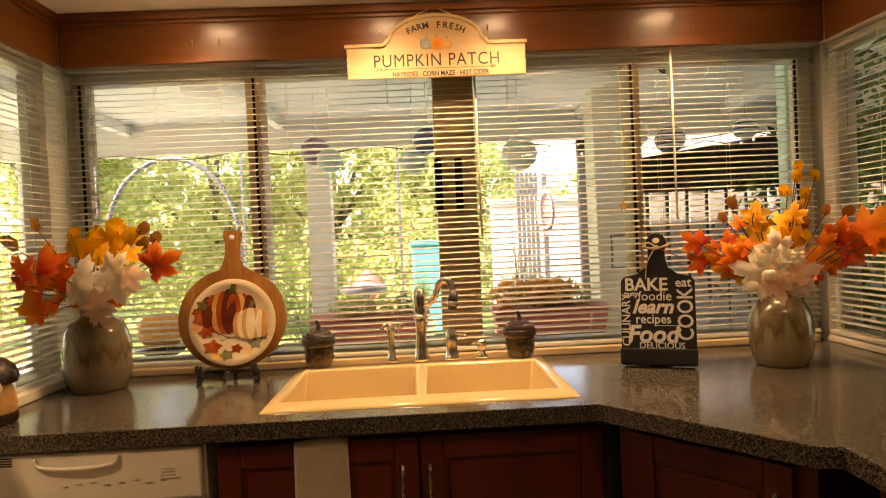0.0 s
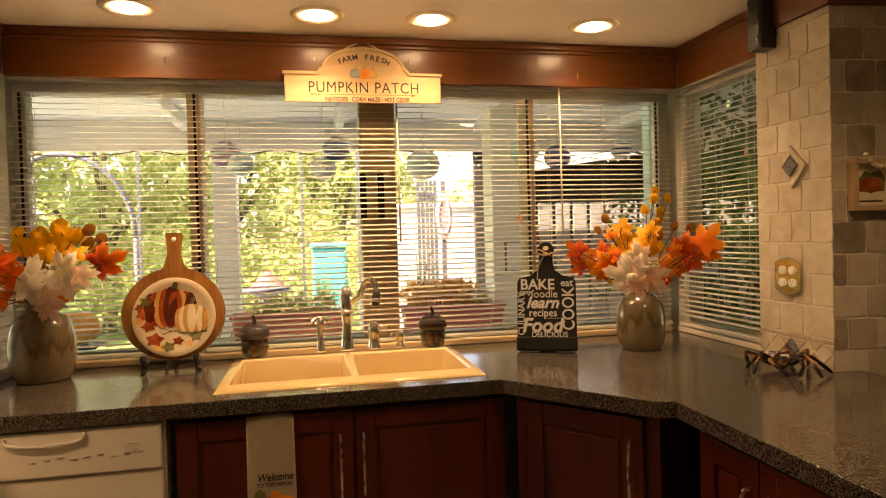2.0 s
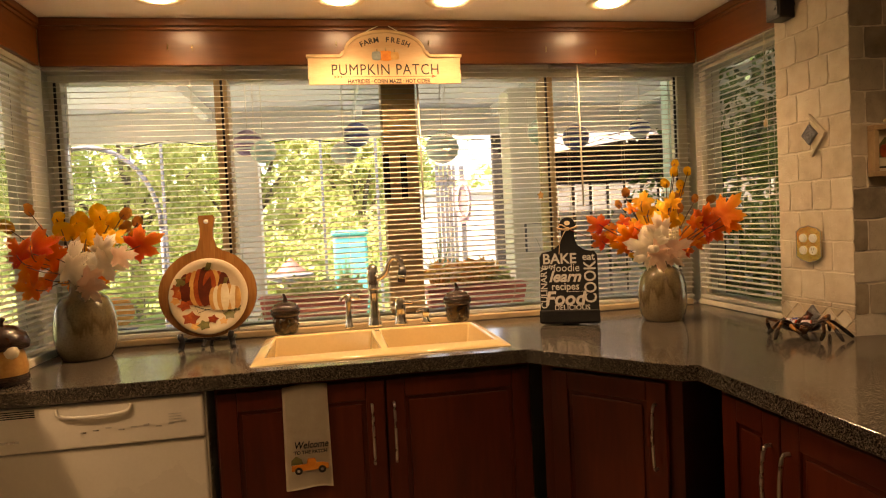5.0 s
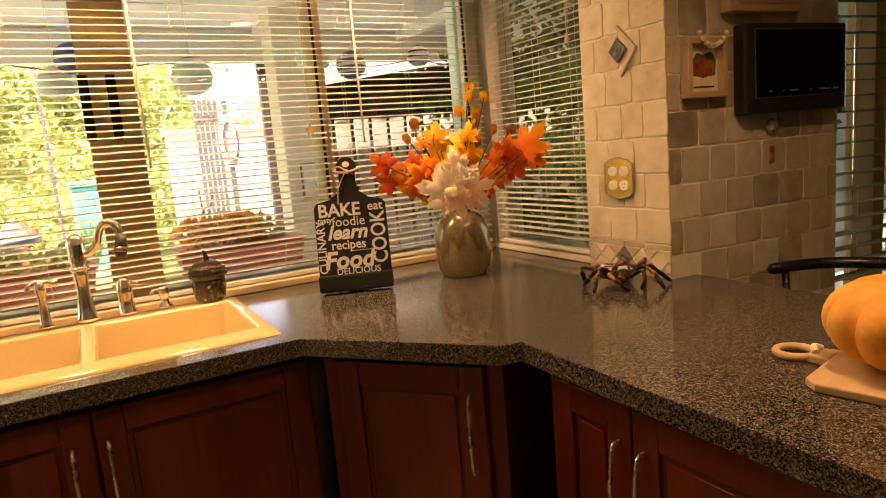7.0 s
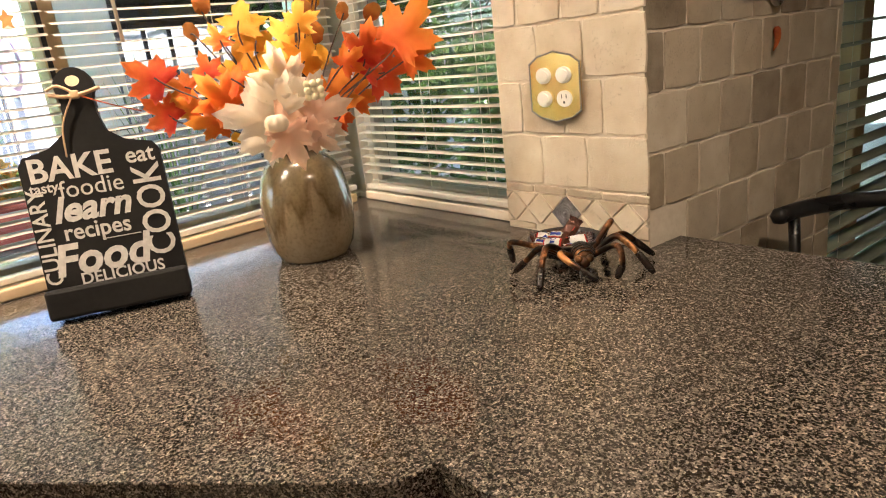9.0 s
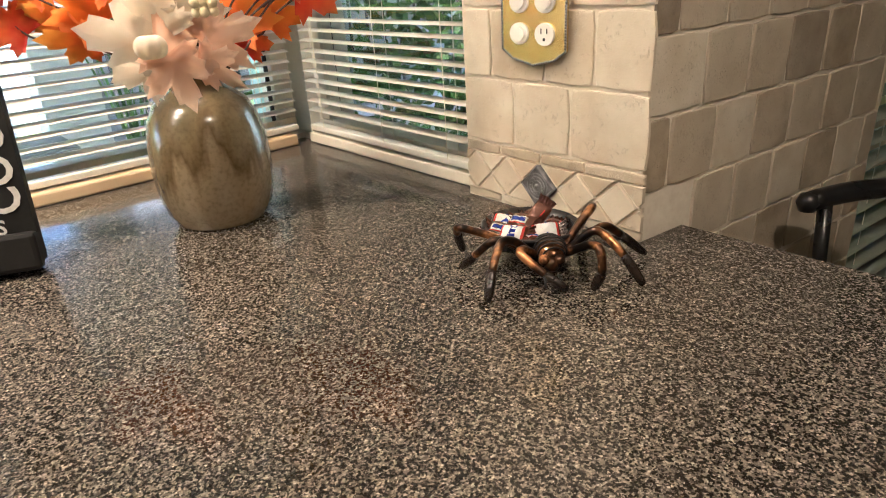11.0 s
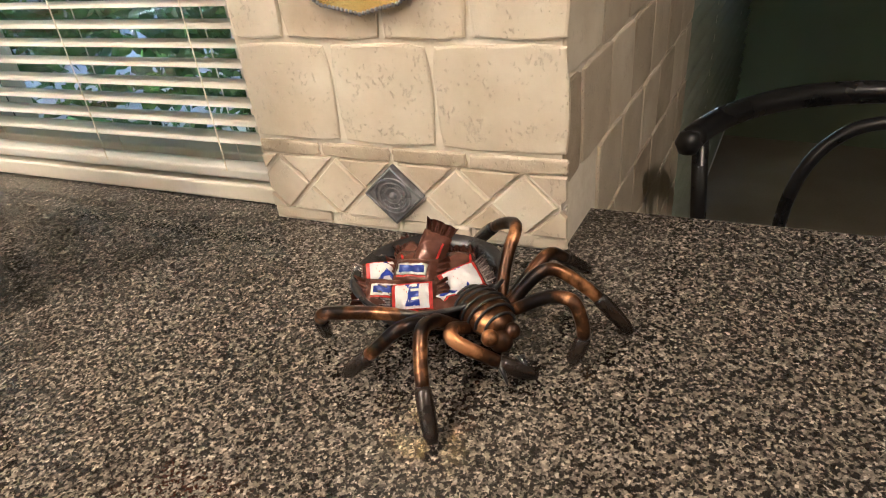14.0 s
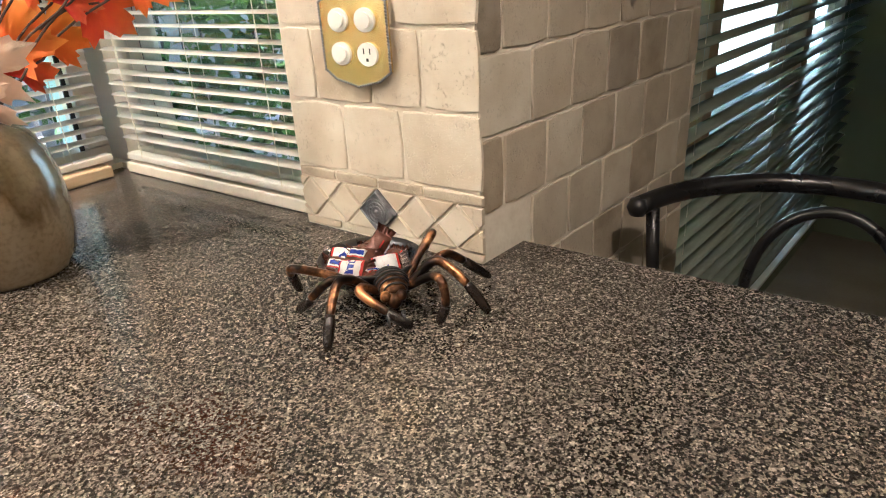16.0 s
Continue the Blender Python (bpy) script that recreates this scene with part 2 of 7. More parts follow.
def spin(profile, steps=32, closed=False):
    """A turned solid from (radius, height) pairs about z."""
    bm = bmesh.new()
    rings = []
    for r, z in profile:
        if r < 1e-6:
            rings.append([bm.verts.new((0, 0, z))])
        else:
            rings.append([bm.verts.new((r * math.cos(2 * math.pi * k / steps), r * math.sin(2 * math.pi * k / steps), z)) for k in range(steps)])
    for a, b in zip(rings, rings[1:]):
        for k in range(steps):
            j = (k + 1) % steps
            ring = [a[k % len(a)], a[j % len(a)], b[j % len(b)], b[k % len(b)]]
            uniq = list(dict.fromkeys(ring))
            if len(uniq) > 2:
                bm.faces.new(uniq)
    return finish(bm, True)


def smooth_line(points, per=6):
    """A Catmull-Rom line through the points."""
    pts = [Vector(p) for p in points]
    out = []
    for i in range(len(pts) - 1):
        p0, p1, p2, p3 = pts[max(i - 1, 0)], pts[i], pts[i + 1], pts[min(i + 2, len(pts) - 1)]
        for k in range(per):
            t = k / per
            out.append(0.5 * ((2 * p1) + (p2 - p0) * t + (2 * p0 - 5 * p1 + 4 * p2 - p3) * t * t + (3 * p1 - p0 - 3 * p2 + p3) * t ** 3))
    out.append(pts[-1])
    return out


def tube(points, radii, sides=10, bm=None):
    """A round tube along the points; radii is one number or one for each point."""
    bm = bm or bmesh.new()
    pts = [Vector(p) for p in points]
    if not hasattr(radii, "__len__"):
        radii = [radii] * len(pts)
    rings, up = [], None
    for i, p in enumerate(pts):
        d = (pts[min(i + 1, len(pts) - 1)] - pts[max(i - 1, 0)]).normalized()
        if up is None:
            up = d.orthogonal().normalized()
        up = (up - d * up.dot(d)).normalized()
        side = d.cross(up)
        rings.append([bm.verts.new(p + radii[i] * (math.cos(2 * math.pi * k / sides) * up + math.sin(2 * math.pi * k / sides) * side)) for k in range(sides)])
    for a, b in zip(rings, rings[1:]):
        for k in range(sides):
            f = bm.faces.new((a[k], a[(k + 1) % sides], b[(k + 1) % sides], b[k]))
            f.smooth = True
    bm.faces.new(rings[0])
    bm.faces.new(rings[-1])
    bmesh.ops.recalc_face_normals(bm, faces=bm.faces)
    return bm


def slab(outline, z0, z1, bevel=0.0):
    """A flat plate with the outline (x, y) between two heights."""
    bm = bmesh.new()
    bottom = [bm.verts.new((x, y, z0)) for x, y in outline]
    top = [bm.verts.new((x, y, z1)) for x, y in outline]
    bm.faces.new(bottom)
    bm.faces.new(top)
    n = len(outline)
    for k in range(n):
        bm.faces.new((bottom[k], bottom[(k + 1) % n], top[(k + 1) % n], top[k]))
    finish(bm)
    if bevel:
        edges = [e for e in bm.edges if abs(e.verts[0].co.z - e.verts[1].co.z) < 1e-6]
        bmesh.ops.bevel(bm, geom=edges, offset=bevel, segments=2, profile=0.5, affect="EDGES")
    return bm


def mesh_of(name, bm, mat):
    me = bpy.data.meshes.new(name)
    bm.to_mesh(me)
    bm.free()
    if mat:
        me.materials.append(mat)
    return me


def part(name, bm, mat, parent=None, label="", at=None):
    """Links a bmesh as one mesh object under a thing or a part."""
    ob = new(name, mesh_of(name, bm, mat))
    if parent:
        ob.parent = parent
    if at is not None:
        ob.matrix_basis = at
    if label:
        ob["label"] = label
    return ob


def thing(name, label, category, at=None, group="", kind=""):
    ob = new(name)
    ob.empty_display_size = 0.05
    if at is not None:
        ob.matrix_basis = at
    return tagged(ob, label, category, group, kind)


def structure(name, bm, mat, label="", category=""):
    return tagged(part(name, bm, mat), label, category, kind="structure")


def shared(name, me, parent, at):
    """One more object on a mesh that others use too."""
    ob = new(name, me)
    ob.parent = parent
    ob.matrix_basis = at
    return ob


# ---- the room ----
TOP = 0.92          # worktop height
CEIL = 2.15
BACK = 2.44         # inner face of the window wall
LEFT, RIGHT = -1.09, 1.515

structure("floor", boxed(-4, 4.6, -4, 2.44, -0.1, 0.0), FLOOR_TILE, "brown stone kitchen floor", "floor")
structure("ceiling", boxed(-4, 4.6, -4, 2.62, CEIL, CEIL + 0.25), PLASTER, "cream painted kitchen ceiling", "ceiling")
structure("wall_south", boxed(-4, 4.6, -4.12, -4, 0, CEIL), WALL_PAINT, "plain painted wall", "wall")
structure("wall_west", boxed(-4.12, -4, -4, 2.62, 0, CEIL), WALL_PAINT, "plain painted wall", "wall")
structure("wall_north_low", boxed(LEFT - 0.14, RIGHT + 0.14, BACK, BACK + 0.16, 0, 0.93), WALL_PAINT, "wall under the kitchen window", "wall")
structure("wall_north_top", boxed(LEFT - 0.14, RIGHT + 0.14, BACK, BACK + 0.16, 1.99, CEIL), WALL_PAINT, "wall over the kitchen window", "wall")
structure("wall_bay_west_low", boxed(LEFT - 0.17, LEFT - 0.03, 1.6, BACK, 0, 0.93), WALL_PAINT, "wall under the side window", "wall")
structure("wall_bay_west_top", boxed(LEFT - 0.17, LEFT - 0.03, 1.6, BACK, 1.99, CEIL), WALL_PAINT, "wall over the side window", "wall")
structure("wall_bay_east_low", boxed(RIGHT + 0.03, RIGHT + 0.17, 1.83, BACK, 0, 0.93), WALL_PAINT, "wall under the side window", "wall")
structure("wall_bay_east_top", boxed(RIGHT + 0.03, RIGHT + 0.17, 1.83, BACK, 1.99, CEIL), WALL_PAINT, "wall over the side window", "wall")
structure("wall_west_return", boxed(-4, LEFT - 0.03, 1.46, 1.6, 0, CEIL), WALL_PAINT, "painted wall beside the window bay", "wall")
structure("wall_corner_west", boxed(LEFT - 0.17, LEFT - 0.032, 2.425, BACK + 0.16, 0.93, 1.99), FRAME_PAINT, "almond corner post of the window bay", "wall")
structure("wall_corner_east", boxed(RIGHT + 0.042, RIGHT + 0.17, 2.425, BACK + 0.16, 0.93, 1.99), FRAME_PAINT, "almond corner post of the window bay", "wall")
structure("window_sill", boxed(LEFT + 0.023, RIGHT - 0.023, 2.376, BACK + 0.029, TOP + 0.001, 0.945, bevel=0.004), SILL_WOOD, "light wooden sill strip along the worktop", "sill")
structure("window_sill", boxed(RIGHT + 0.010, RIGHT + 0.049, 1.827, 2.384, TOP + 0.001, 0.943, bevel=0.003), FRAME_PAINT, "white sill strip along the worktop", "sill")
structure("window_sill", boxed(LEFT - 0.049, LEFT + 0.01, 1.62, 2.384, TOP + 0.001, 0.950, bevel=0.003), FRAME_PAINT, "white sill strip along the worktop", "sill")
PIL_X0, PIL_X1, PIL_Y0, PIL_Y1 = 1.5035, 2.18, 1.5035, 1.826
SKEW = -5.7          # heading of the pier's room side
PIL_LEN = 0.679


def pier_y(x):
    return PIL_Y0 + math.tan(radians(SKEW)) * (x - PIL_X0)


def on_pier(x, z, off=0.0045):
    """A place on the room side of the pier, front towards the room."""
    return pose(x, pier_y(x) - off, z, 0, 0, SKEW)


pillar = structure("wall_pillar", slab([(PIL_X0, PIL_Y0), (PIL_X1, pier_y(PIL_X1)), (PIL_X1, PIL_Y1), (PIL_X0, PIL_Y1)], 0, CEIL), GROUT, "stone-tiled wall pier", "wall")
NOOK = pose(PIL_X1 + 0.002, pier_y(PIL_X1) + 0.03, 0, 0, 0, SKEW)
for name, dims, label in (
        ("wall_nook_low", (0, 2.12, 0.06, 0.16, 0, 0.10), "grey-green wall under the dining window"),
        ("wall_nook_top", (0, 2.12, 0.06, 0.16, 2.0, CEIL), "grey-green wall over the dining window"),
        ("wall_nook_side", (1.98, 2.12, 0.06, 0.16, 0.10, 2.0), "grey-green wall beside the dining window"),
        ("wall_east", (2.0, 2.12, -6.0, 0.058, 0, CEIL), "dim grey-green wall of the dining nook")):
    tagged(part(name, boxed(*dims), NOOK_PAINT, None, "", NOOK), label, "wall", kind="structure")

# worktop: sink run, diagonal corner and peninsula
CA, CC, CB = (0.511, 1.726), (0.822, 1.350), (0.868, 1.340)
PEN_X1, PEN_Y0 = 1.597, -0.35
SINK = (-0.352, 0.488, 1.802, 2.368)


def worktop():
    x0, x1, y0, y1 = SINK[0] + 0.012, SINK[1] - 0.012, SINK[2] + 0.012, SINK[3] - 0.012
    outer = [(LEFT - 0.02, 1.726), CA, CC, CB, (CB[0] - 0.02, PEN_Y0), (PEN_X1, PEN_Y0), (PEN_X1, pier_y(PEN_X1) - 0.001), (1.5045, 1.5025), (1.505, 1.826), (1.54, 1.826), (1.54, 2.435), (LEFT - 0.025, 2.435)]
    bm = bmesh.new()
    edges = []
    loops = []
    for loop in (outer, [(x0, y0), (x1, y0), (x1, y1), (x0, y1)]):
        vs = [bm.verts.new((x, y, TOP)) for x, y in loop]
        edges += [bm.edges.new((vs[k], vs[(k + 1) % len(vs)])) for k in range(len(vs))]
        loops.append(vs)
    bmesh.ops.triangle_fill(bm, edges=edges, use_beauty=True)
    made = bmesh.ops.extrude_face_region(bm, geom=bm.faces[:])
    for v in made["geom"]:
        if isinstance(v, bmesh.types.BMVert):
            v.co.z = TOP - 0.026
    finish(bm)
    rim = [e for e in bm.edges if all(v.co.z > TOP - 0.01 for v in e.verts) and any(abs(f.normal.z) < 0.1 for f in e.link_faces)]
    bmesh.ops.bevel(bm, geom=rim, offset=0.0012, segments=1, profile=0.5, affect="EDGES")
    return finish(bm)


top = thing("worktop", "dark speckled polished granite worktop with diagonal corner and peninsula", "worktop")
part("slab", worktop(), GRANITE, top)
FRONT = [(LEFT - 0.02, 1.726), CA, CC, CB, (CB[0] - 0.02, PEN_Y0), (PEN_X1, PEN_Y0), (PEN_X1, 1.488)]
for (xa, ya), (xb, yb) in zip(FRONT, FRONT[1:]):
    along = math.degrees(math.atan2(yb - ya, xb - xa))
    part("front_edge", boxed(0.0, math.hypot(xb - xa, yb - ya), 0.0005, 0.03, TOP - 0.043, TOP - 0.0262), GRANITE, top, "built-up dark stone edge", pose(xa, ya, 0, 0, 0, along))


# ---- wood valance round the window bay ----
def valance(name, length, mat, m, label):
    """A board with a stepped moulding along its top; runs along x from 0, front towards -y."""
    v = thing(name, label, "valance", m)
    part("board", boxed(0, length, 0.0, 0.022, 1.976, CEIL - 0.001, bevel=0.002), mat, v)
    part("moulding", boxed(0, length, -0.012, -0.0005, CEIL - 0.030, CEIL - 0.001, bevel=0.004), mat, v)
    part("lower_moulding", boxed(0, length, -0.007, -0.0005, CEIL - 0.045, CEIL - 0.0315, bevel=0.003), mat, v)
    return v


valance("valance", RIGHT - LEFT, CHERRY_FLAT, pose(LEFT, 2.34, 0), "reddish cherry-stained wood valance above the kitchen window")
valance("valance", 0.72, CHERRY_FLAT, pose(LEFT - 0.0, 1.615, 0, 0, 0, 90), "reddish cherry-stained wood valance above the side window")
valance("valance", 0.50, CHERRY_FLAT, pose(RIGHT, 2.335, 0, 0, 0, -90), "reddish cherry-stained wood valance above the side window")

# ---- windows ----
GLASS, gn, gl, gp = material("window_glass")
gp.inputs["Base Color"].default_value = (0.97, 0.99, 0.98, 1)
gp.inputs["Roughness"].default_value = 0.0
gp.inputs["Transmission Weight"].default_value = 1.0
gp.inputs["IOR"].default_value = 1.45


def window(name, length, z0, z1, mullions, m, label, mat=None):
    """A window of fixed lights along x from 0; frame, sill, mullions and panes."""
    mat = mat or FRAME_PAINT
    w = thing(name, label, "window", m, kind="structure")
    part("window_frame", boxed(0, length, 0, 0.07, z1 - 0.045, z1, bevel=0.003), mat, w)
    part("window_frame", boxed(0, length, 0, 0.07, z0, z0 + 0.035, bevel=0.003), mat, w)
    part("window_frame", boxed(0, 0.045, 0.002, 0.068, z0 + 0.036, z1 - 0.046, bevel=0.003), mat, w)
    part("window_frame", boxed(length - 0.045, length, 0.002, 0.068, z0 + 0.036, z1 - 0.046, bevel=0.003), mat, w)
    cuts = [0.045]
    for a, b in mullions:
        part("mullion", boxed(a, b, -0.038, 0.068, z0 + 0.036, z1 - 0.046, bevel=0.003), ALMOND if mat is FRAME_PAINT else mat, w)
        cuts += [a, b]
    cuts.append(length - 0.045)
    for a, b in zip(cuts[::2], cuts[1::2]):
        pane = part("pane", boxed(a + 0.001, b - 0.001, 0.034, 0.038, z0 + 0.037, z1 - 0.047), GLASS, w)
        pane.visible_shadow = False
    return w


window_back = window("window_1", RIGHT - LEFT + 0.06, 0.93, 1.99, [(0.615, 0.665), (1.272, 1.415), (1.975, 2.015)], pose(LEFT - 0.03, BACK + 0.03, 0), "wide kitchen window with almond mullions behind blinds")
# Narrow dark strips along two mullions and near the window ends.
for gx in (0.022, 0.640, 1.978, 2.600):
    part("gasket", boxed(gx, gx + 0.009, -0.042 if 0.1 < gx < 2.5 else -0.0045, -0.0385 if 0.1 < gx < 2.5 else -0.0005, 0.966, 1.943), DARK, window_back, "narrow dark strip on the window frame")
window("window_2", 0.60, 0.93, 1.99, [], pose(LEFT - 0.05, 1.74, 0, 0, 0, 90), "narrow side window of the bay")
window("window_3", 0.56, 0.93, 1.99, [], pose(RIGHT + 0.05, 2.40, 0, 0, 0, -90), "narrow side window of the bay")
window("window_4", 1.96, 0.10, 2.0, [(0.30, 0.36), (1.18, 1.26)], NOOK @ pose(0.01, 0.09, 0), "dining window beyond the stone pier")

# ---- venetian blinds ----
PITCH = 0.0213


def slat_mesh(length, chord):
    """A thin crowned strip along x."""
    bm = bmesh.new()
    rows = []
    for k in range(5):
        u = -1 + 2 * k / 4
        y, z = chord * u, 0.17 * chord * (1 - u * u)
        rows.append((bm.verts.new((0, y, z)), bm.verts.new((length, y, z)), bm.verts.new((0, y, z - 0.0007)), bm.verts.new((length, y, z - 0.0007))))
    for a, b in zip(rows, rows[1:]):
        bm.faces.new((a[0], a[1], b[1], b[0]))
        bm.faces.new((a[2], a[3], b[3], b[2]))
        bm.faces.new((a[0], b[0], b[2], a[2]))
        bm.faces.new((a[1], b[1], b[3], a[3]))
    for r in (rows[0], rows[-1]):
        bm.faces.new((r[0], r[1], r[3], r[2]))
    finish(bm)
    for f in bm.faces:
        f.smooth = abs(f.normal.z) > 0.5
    return bm


def blind(length, z0, z1, m, label, tilt=11.0, wand=None, pull=None, cords=(), seed=1, group="mini blinds", pitch=PITCH, chord=0.0132, slat_mat=None):
    b = thing("venetian_blind", label, "blind", m, group)
    part("headrail", boxed(0, length, -0.014, 0.014, z1 - 0.026, z1, bevel=0.002), VINYL, b)
    me = mesh_of("slat", slat_mesh(length, chord), slat_mat or VINYL)
    rnd = random.Random(seed)
    count = int((z1 - 0.03 - z0 - 0.03) / pitch)
    for k in range(count):
        z = z1 - 0.036 - (k + 0.3) * pitch
        shared("slat", me, b, pose(0, rnd.uniform(-0.0008, 0.0008), z, tilt + rnd.uniform(-2.5, 2.5), rnd.uniform(-0.12, 0.12), 0))
    part("bottom_rail", boxed(0, length, -0.0125, 0.0125, z0, z0 + 0.014, bevel=0.003), VINYL, b)
    for x in cords:
        for dy in (-0.0135, 0.0135):
            part("ladder_cord", boxed(x - 0.0006, x + 0.0006, dy - 0.0005, dy + 0.0005, z0 + 0.01, z1 - 0.02), CORD, b)
    if wand:
        part("tilt_wand", tube([(wand[0], -0.024, z1 - 0.02), (wand[0] + 0.003, -0.026, z1 - wand[1])], 0.004, 8), CORD, b, "clear amber tilt wand")
    if pull:
        part("pull_cord", tube([(pull[0], -0.020, z1 - 0.02), (pull[0] + 0.004, -0.024, z1 - pull[1])], 0.0012, 6), CORD, b)
        part("tassel", spin([(0, 0.0), (0.006, 0.001), (0.008, 0.012), (0.003, 0.03), (0, 0.032)], 10), SILL_WOOD, b, at=pose(pull[0] + 0.004, -0.024, z1 - pull[1] - 0.03))
    return b


BZ0, BZ1 = 0.950, 1.998
BY = 2.405
blind(0.640, BZ0, BZ1, pose(-1.105, BY, 0), "white mini blind with open slats over the narrow outer pane", cords=(0.08, 0.30, 0.52), seed=3)
blind(1.322, BZ0, BZ1, pose(-0.457, BY, 0), "wide white mini blind with open slats over the middle panes", cords=(0.10, 0.45, 0.87, 1.22), wand=(0.755, 0.65), seed=4)
blind(0.632, BZ0, BZ1, pose(0.875, BY, 0), "white mini blind with open slats over the outer pane", cords=(0.07, 0.32, 0.55), wand=(0.115, 0.62), seed=5)
blind(0.685, BZ0, BZ1, pose(LEFT - 0.032, 1.70, 0, 0, 0, 90), "white mini blind with open slats in the side window", cords=(0.1, 0.35, 0.58), seed=6)
blind(0.535, BZ0, BZ1, pose(RIGHT + 0.022, 2.372, 0, 0, 0, -90), "white mini blind with open slats in the side window", cords=(0.06, 0.28, 0.47), pull=(0.47, 0.34), seed=7, tilt=7)
blind(1.95, 0.14, 1.99, NOOK @ pose(0.015, 0.030, 0), "wide-slat blind with open slats over the dining window, backlit shade put into the slat colour", cords=(0.16, 0.8, 1.6), tilt=3, seed=8, pitch=0.050, chord=0.025, group="wide blinds", slat_mat=SHADED_VINYL)

# ---- base cabinets ----
CHROME = surface("brushed_nickel", [(0.3, (0.55, 0.53, 0.50)), (0.7, (0.68, 0.66, 0.62))], 40, 0.28, metal=1.0, bump=0.02)


def pull_handle(parent, x, y, z, lean=0.0):
    """A slim bowed upright handle in front of a door whose front faces -y."""
    pts = [(x, y, z + 0.092), (x, y - 0.018, z + 0.088), (x + lean * 0.3, y - 0.026, z + 0.045), (x + lean, y - 0.029, z), (x + lean * 0.3, y - 0.026, z - 0.045), (x, y - 0.018, z - 0.088), (x, y, z - 0.092)]
    part("handle", tube(smooth_line(pts, 4), 0.0045, 8), CHROME, parent, "slim bowed satin metal handle")


def cabinet_door(parent, x0, x1, z0, z1, y, handle_x=None, handle_z=None):
    """A frame-and-panel door; its front is at y, facing -y."""
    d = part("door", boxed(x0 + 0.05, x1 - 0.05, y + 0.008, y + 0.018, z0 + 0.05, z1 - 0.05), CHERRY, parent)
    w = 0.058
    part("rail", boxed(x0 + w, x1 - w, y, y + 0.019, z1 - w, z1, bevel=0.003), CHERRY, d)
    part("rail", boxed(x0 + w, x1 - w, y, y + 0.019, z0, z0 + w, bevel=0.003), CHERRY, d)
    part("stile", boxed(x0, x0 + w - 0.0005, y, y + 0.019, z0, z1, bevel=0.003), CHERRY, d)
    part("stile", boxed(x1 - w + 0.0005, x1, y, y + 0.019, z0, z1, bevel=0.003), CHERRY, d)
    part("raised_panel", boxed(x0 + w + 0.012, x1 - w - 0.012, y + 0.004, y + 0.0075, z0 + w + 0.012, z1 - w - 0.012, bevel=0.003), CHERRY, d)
    if handle_x is not None:
        pull_handle(d, handle_x, y, handle_z)
    return d


def cabinet(m, width, depth, doors, label, drawer=False):
    c = thing("base_cabinet", label, "cabinet", m, "base cabinets")
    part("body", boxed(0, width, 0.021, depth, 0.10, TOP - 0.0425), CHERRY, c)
    part("plinth", boxed(0, width, 0.07, depth, 0, 0.099), DARK, c)
    for x0, x1, hx, hz in doors:
        cabinet_door(c, x0, x1, 0.12, TOP - 0.065, 0.0, hx, hz)
    return c


cabinet(pose(-0.452, 1.757, 0), 0.985, 0.062, [(0.008, 0.508, 0.468, 0.692), (0.514, 0.977, 0.536, 0.692)], "cherry-stained sink cabinet with two panelled doors")
structure("wall_under_sink", boxed(-0.452, 0.45, 2.405, 2.4395, 0.0, TOP - 0.043), WALL_PAINT, "wall behind the sink cabinet", "wall")
DIAG = math.degrees(math.atan2(CC[1] - CA[1], CC[0] - CA[0]))
DIAG_LEN = math.hypot(CC[0] - CA[0], CC[1] - CA[1])
cabinet(pose(CA[0] + 0.040, CA[1] + 0.010, 0, 0, 0, DIAG), DIAG_LEN - 0.035, 0.5, [(0.045, DIAG_LEN - 0.075, DIAG_LEN - 0.105, 0.70)], "cherry-stained corner cabinet with one panelled door")
cabinet(pose(CB[0] + 0.028, CB[1] - 0.03, 0, 0, 0, -90), 0.72, 0.68, [(0.03, 0.245, 0.218, 0.69), (0.250, 0.70, 0.278, 0.69)], "cherry-stained peninsula cabinet with two panelled doors")
cabinet(pose(CB[0] + 0.028, CB[1] - 0.755, 0, 0, 0, -90), 0.86, 0.68, [(0.03, 0.425, 0.385, 0.69), (0.430, 0.83, 0.47, 0.69)], "cherry-stained peninsula cabinet with two panelled doors")


# ---- materials of the things ----
CREAM = surface("cream_enamel", [(0.3, (0.60, 0.45, 0.23)), (0.7, (0.68, 0.52, 0.28))], 4, 0.12, bump=0.0, coat=0.5)
POLISHED = surface("polished_nickel", [(0.3, (0.72, 0.69, 0.64)), (0.7, (0.84, 0.81, 0.76))], 30, 0.16, metal=1.0, bump=0.0)
BRASS = surface("polished_brass", [(0.3, (0.85, 0.58, 0.18)), (0.7, (0.95, 0.74, 0.32))], 25, 0.24, metal=0.85, bump=0.05)
PEWTER = surface("pewter", [(0.3, (0.14, 0.14, 0.15)), (0.7, (0.30, 0.30, 0.32))], 60, 0.5, metal=0.6, bump=0.15)
WHITE_PLASTIC = surface("white_plastic", [(0.3, (0.76, 0.74, 0.69)), (0.7, (0.82, 0.80, 0.76))], 8, 0.3, bump=0.01)
APPLIANCE = surface("appliance_white", [(0.3, (0.70, 0.66, 0.58)), (0.7, (0.78, 0.74, 0.66))], 3, 0.28, bump=0.01)
AMBER_GLAZE = surface("brown_amber_glaze", [(0.3, (0.022, 0.010, 0.004)), (0.55, (0.055, 0.030, 0.012)), (0.8, (0.12, 0.075, 0.032))], 40, 0.12, bump=0.3, coat=0.6)
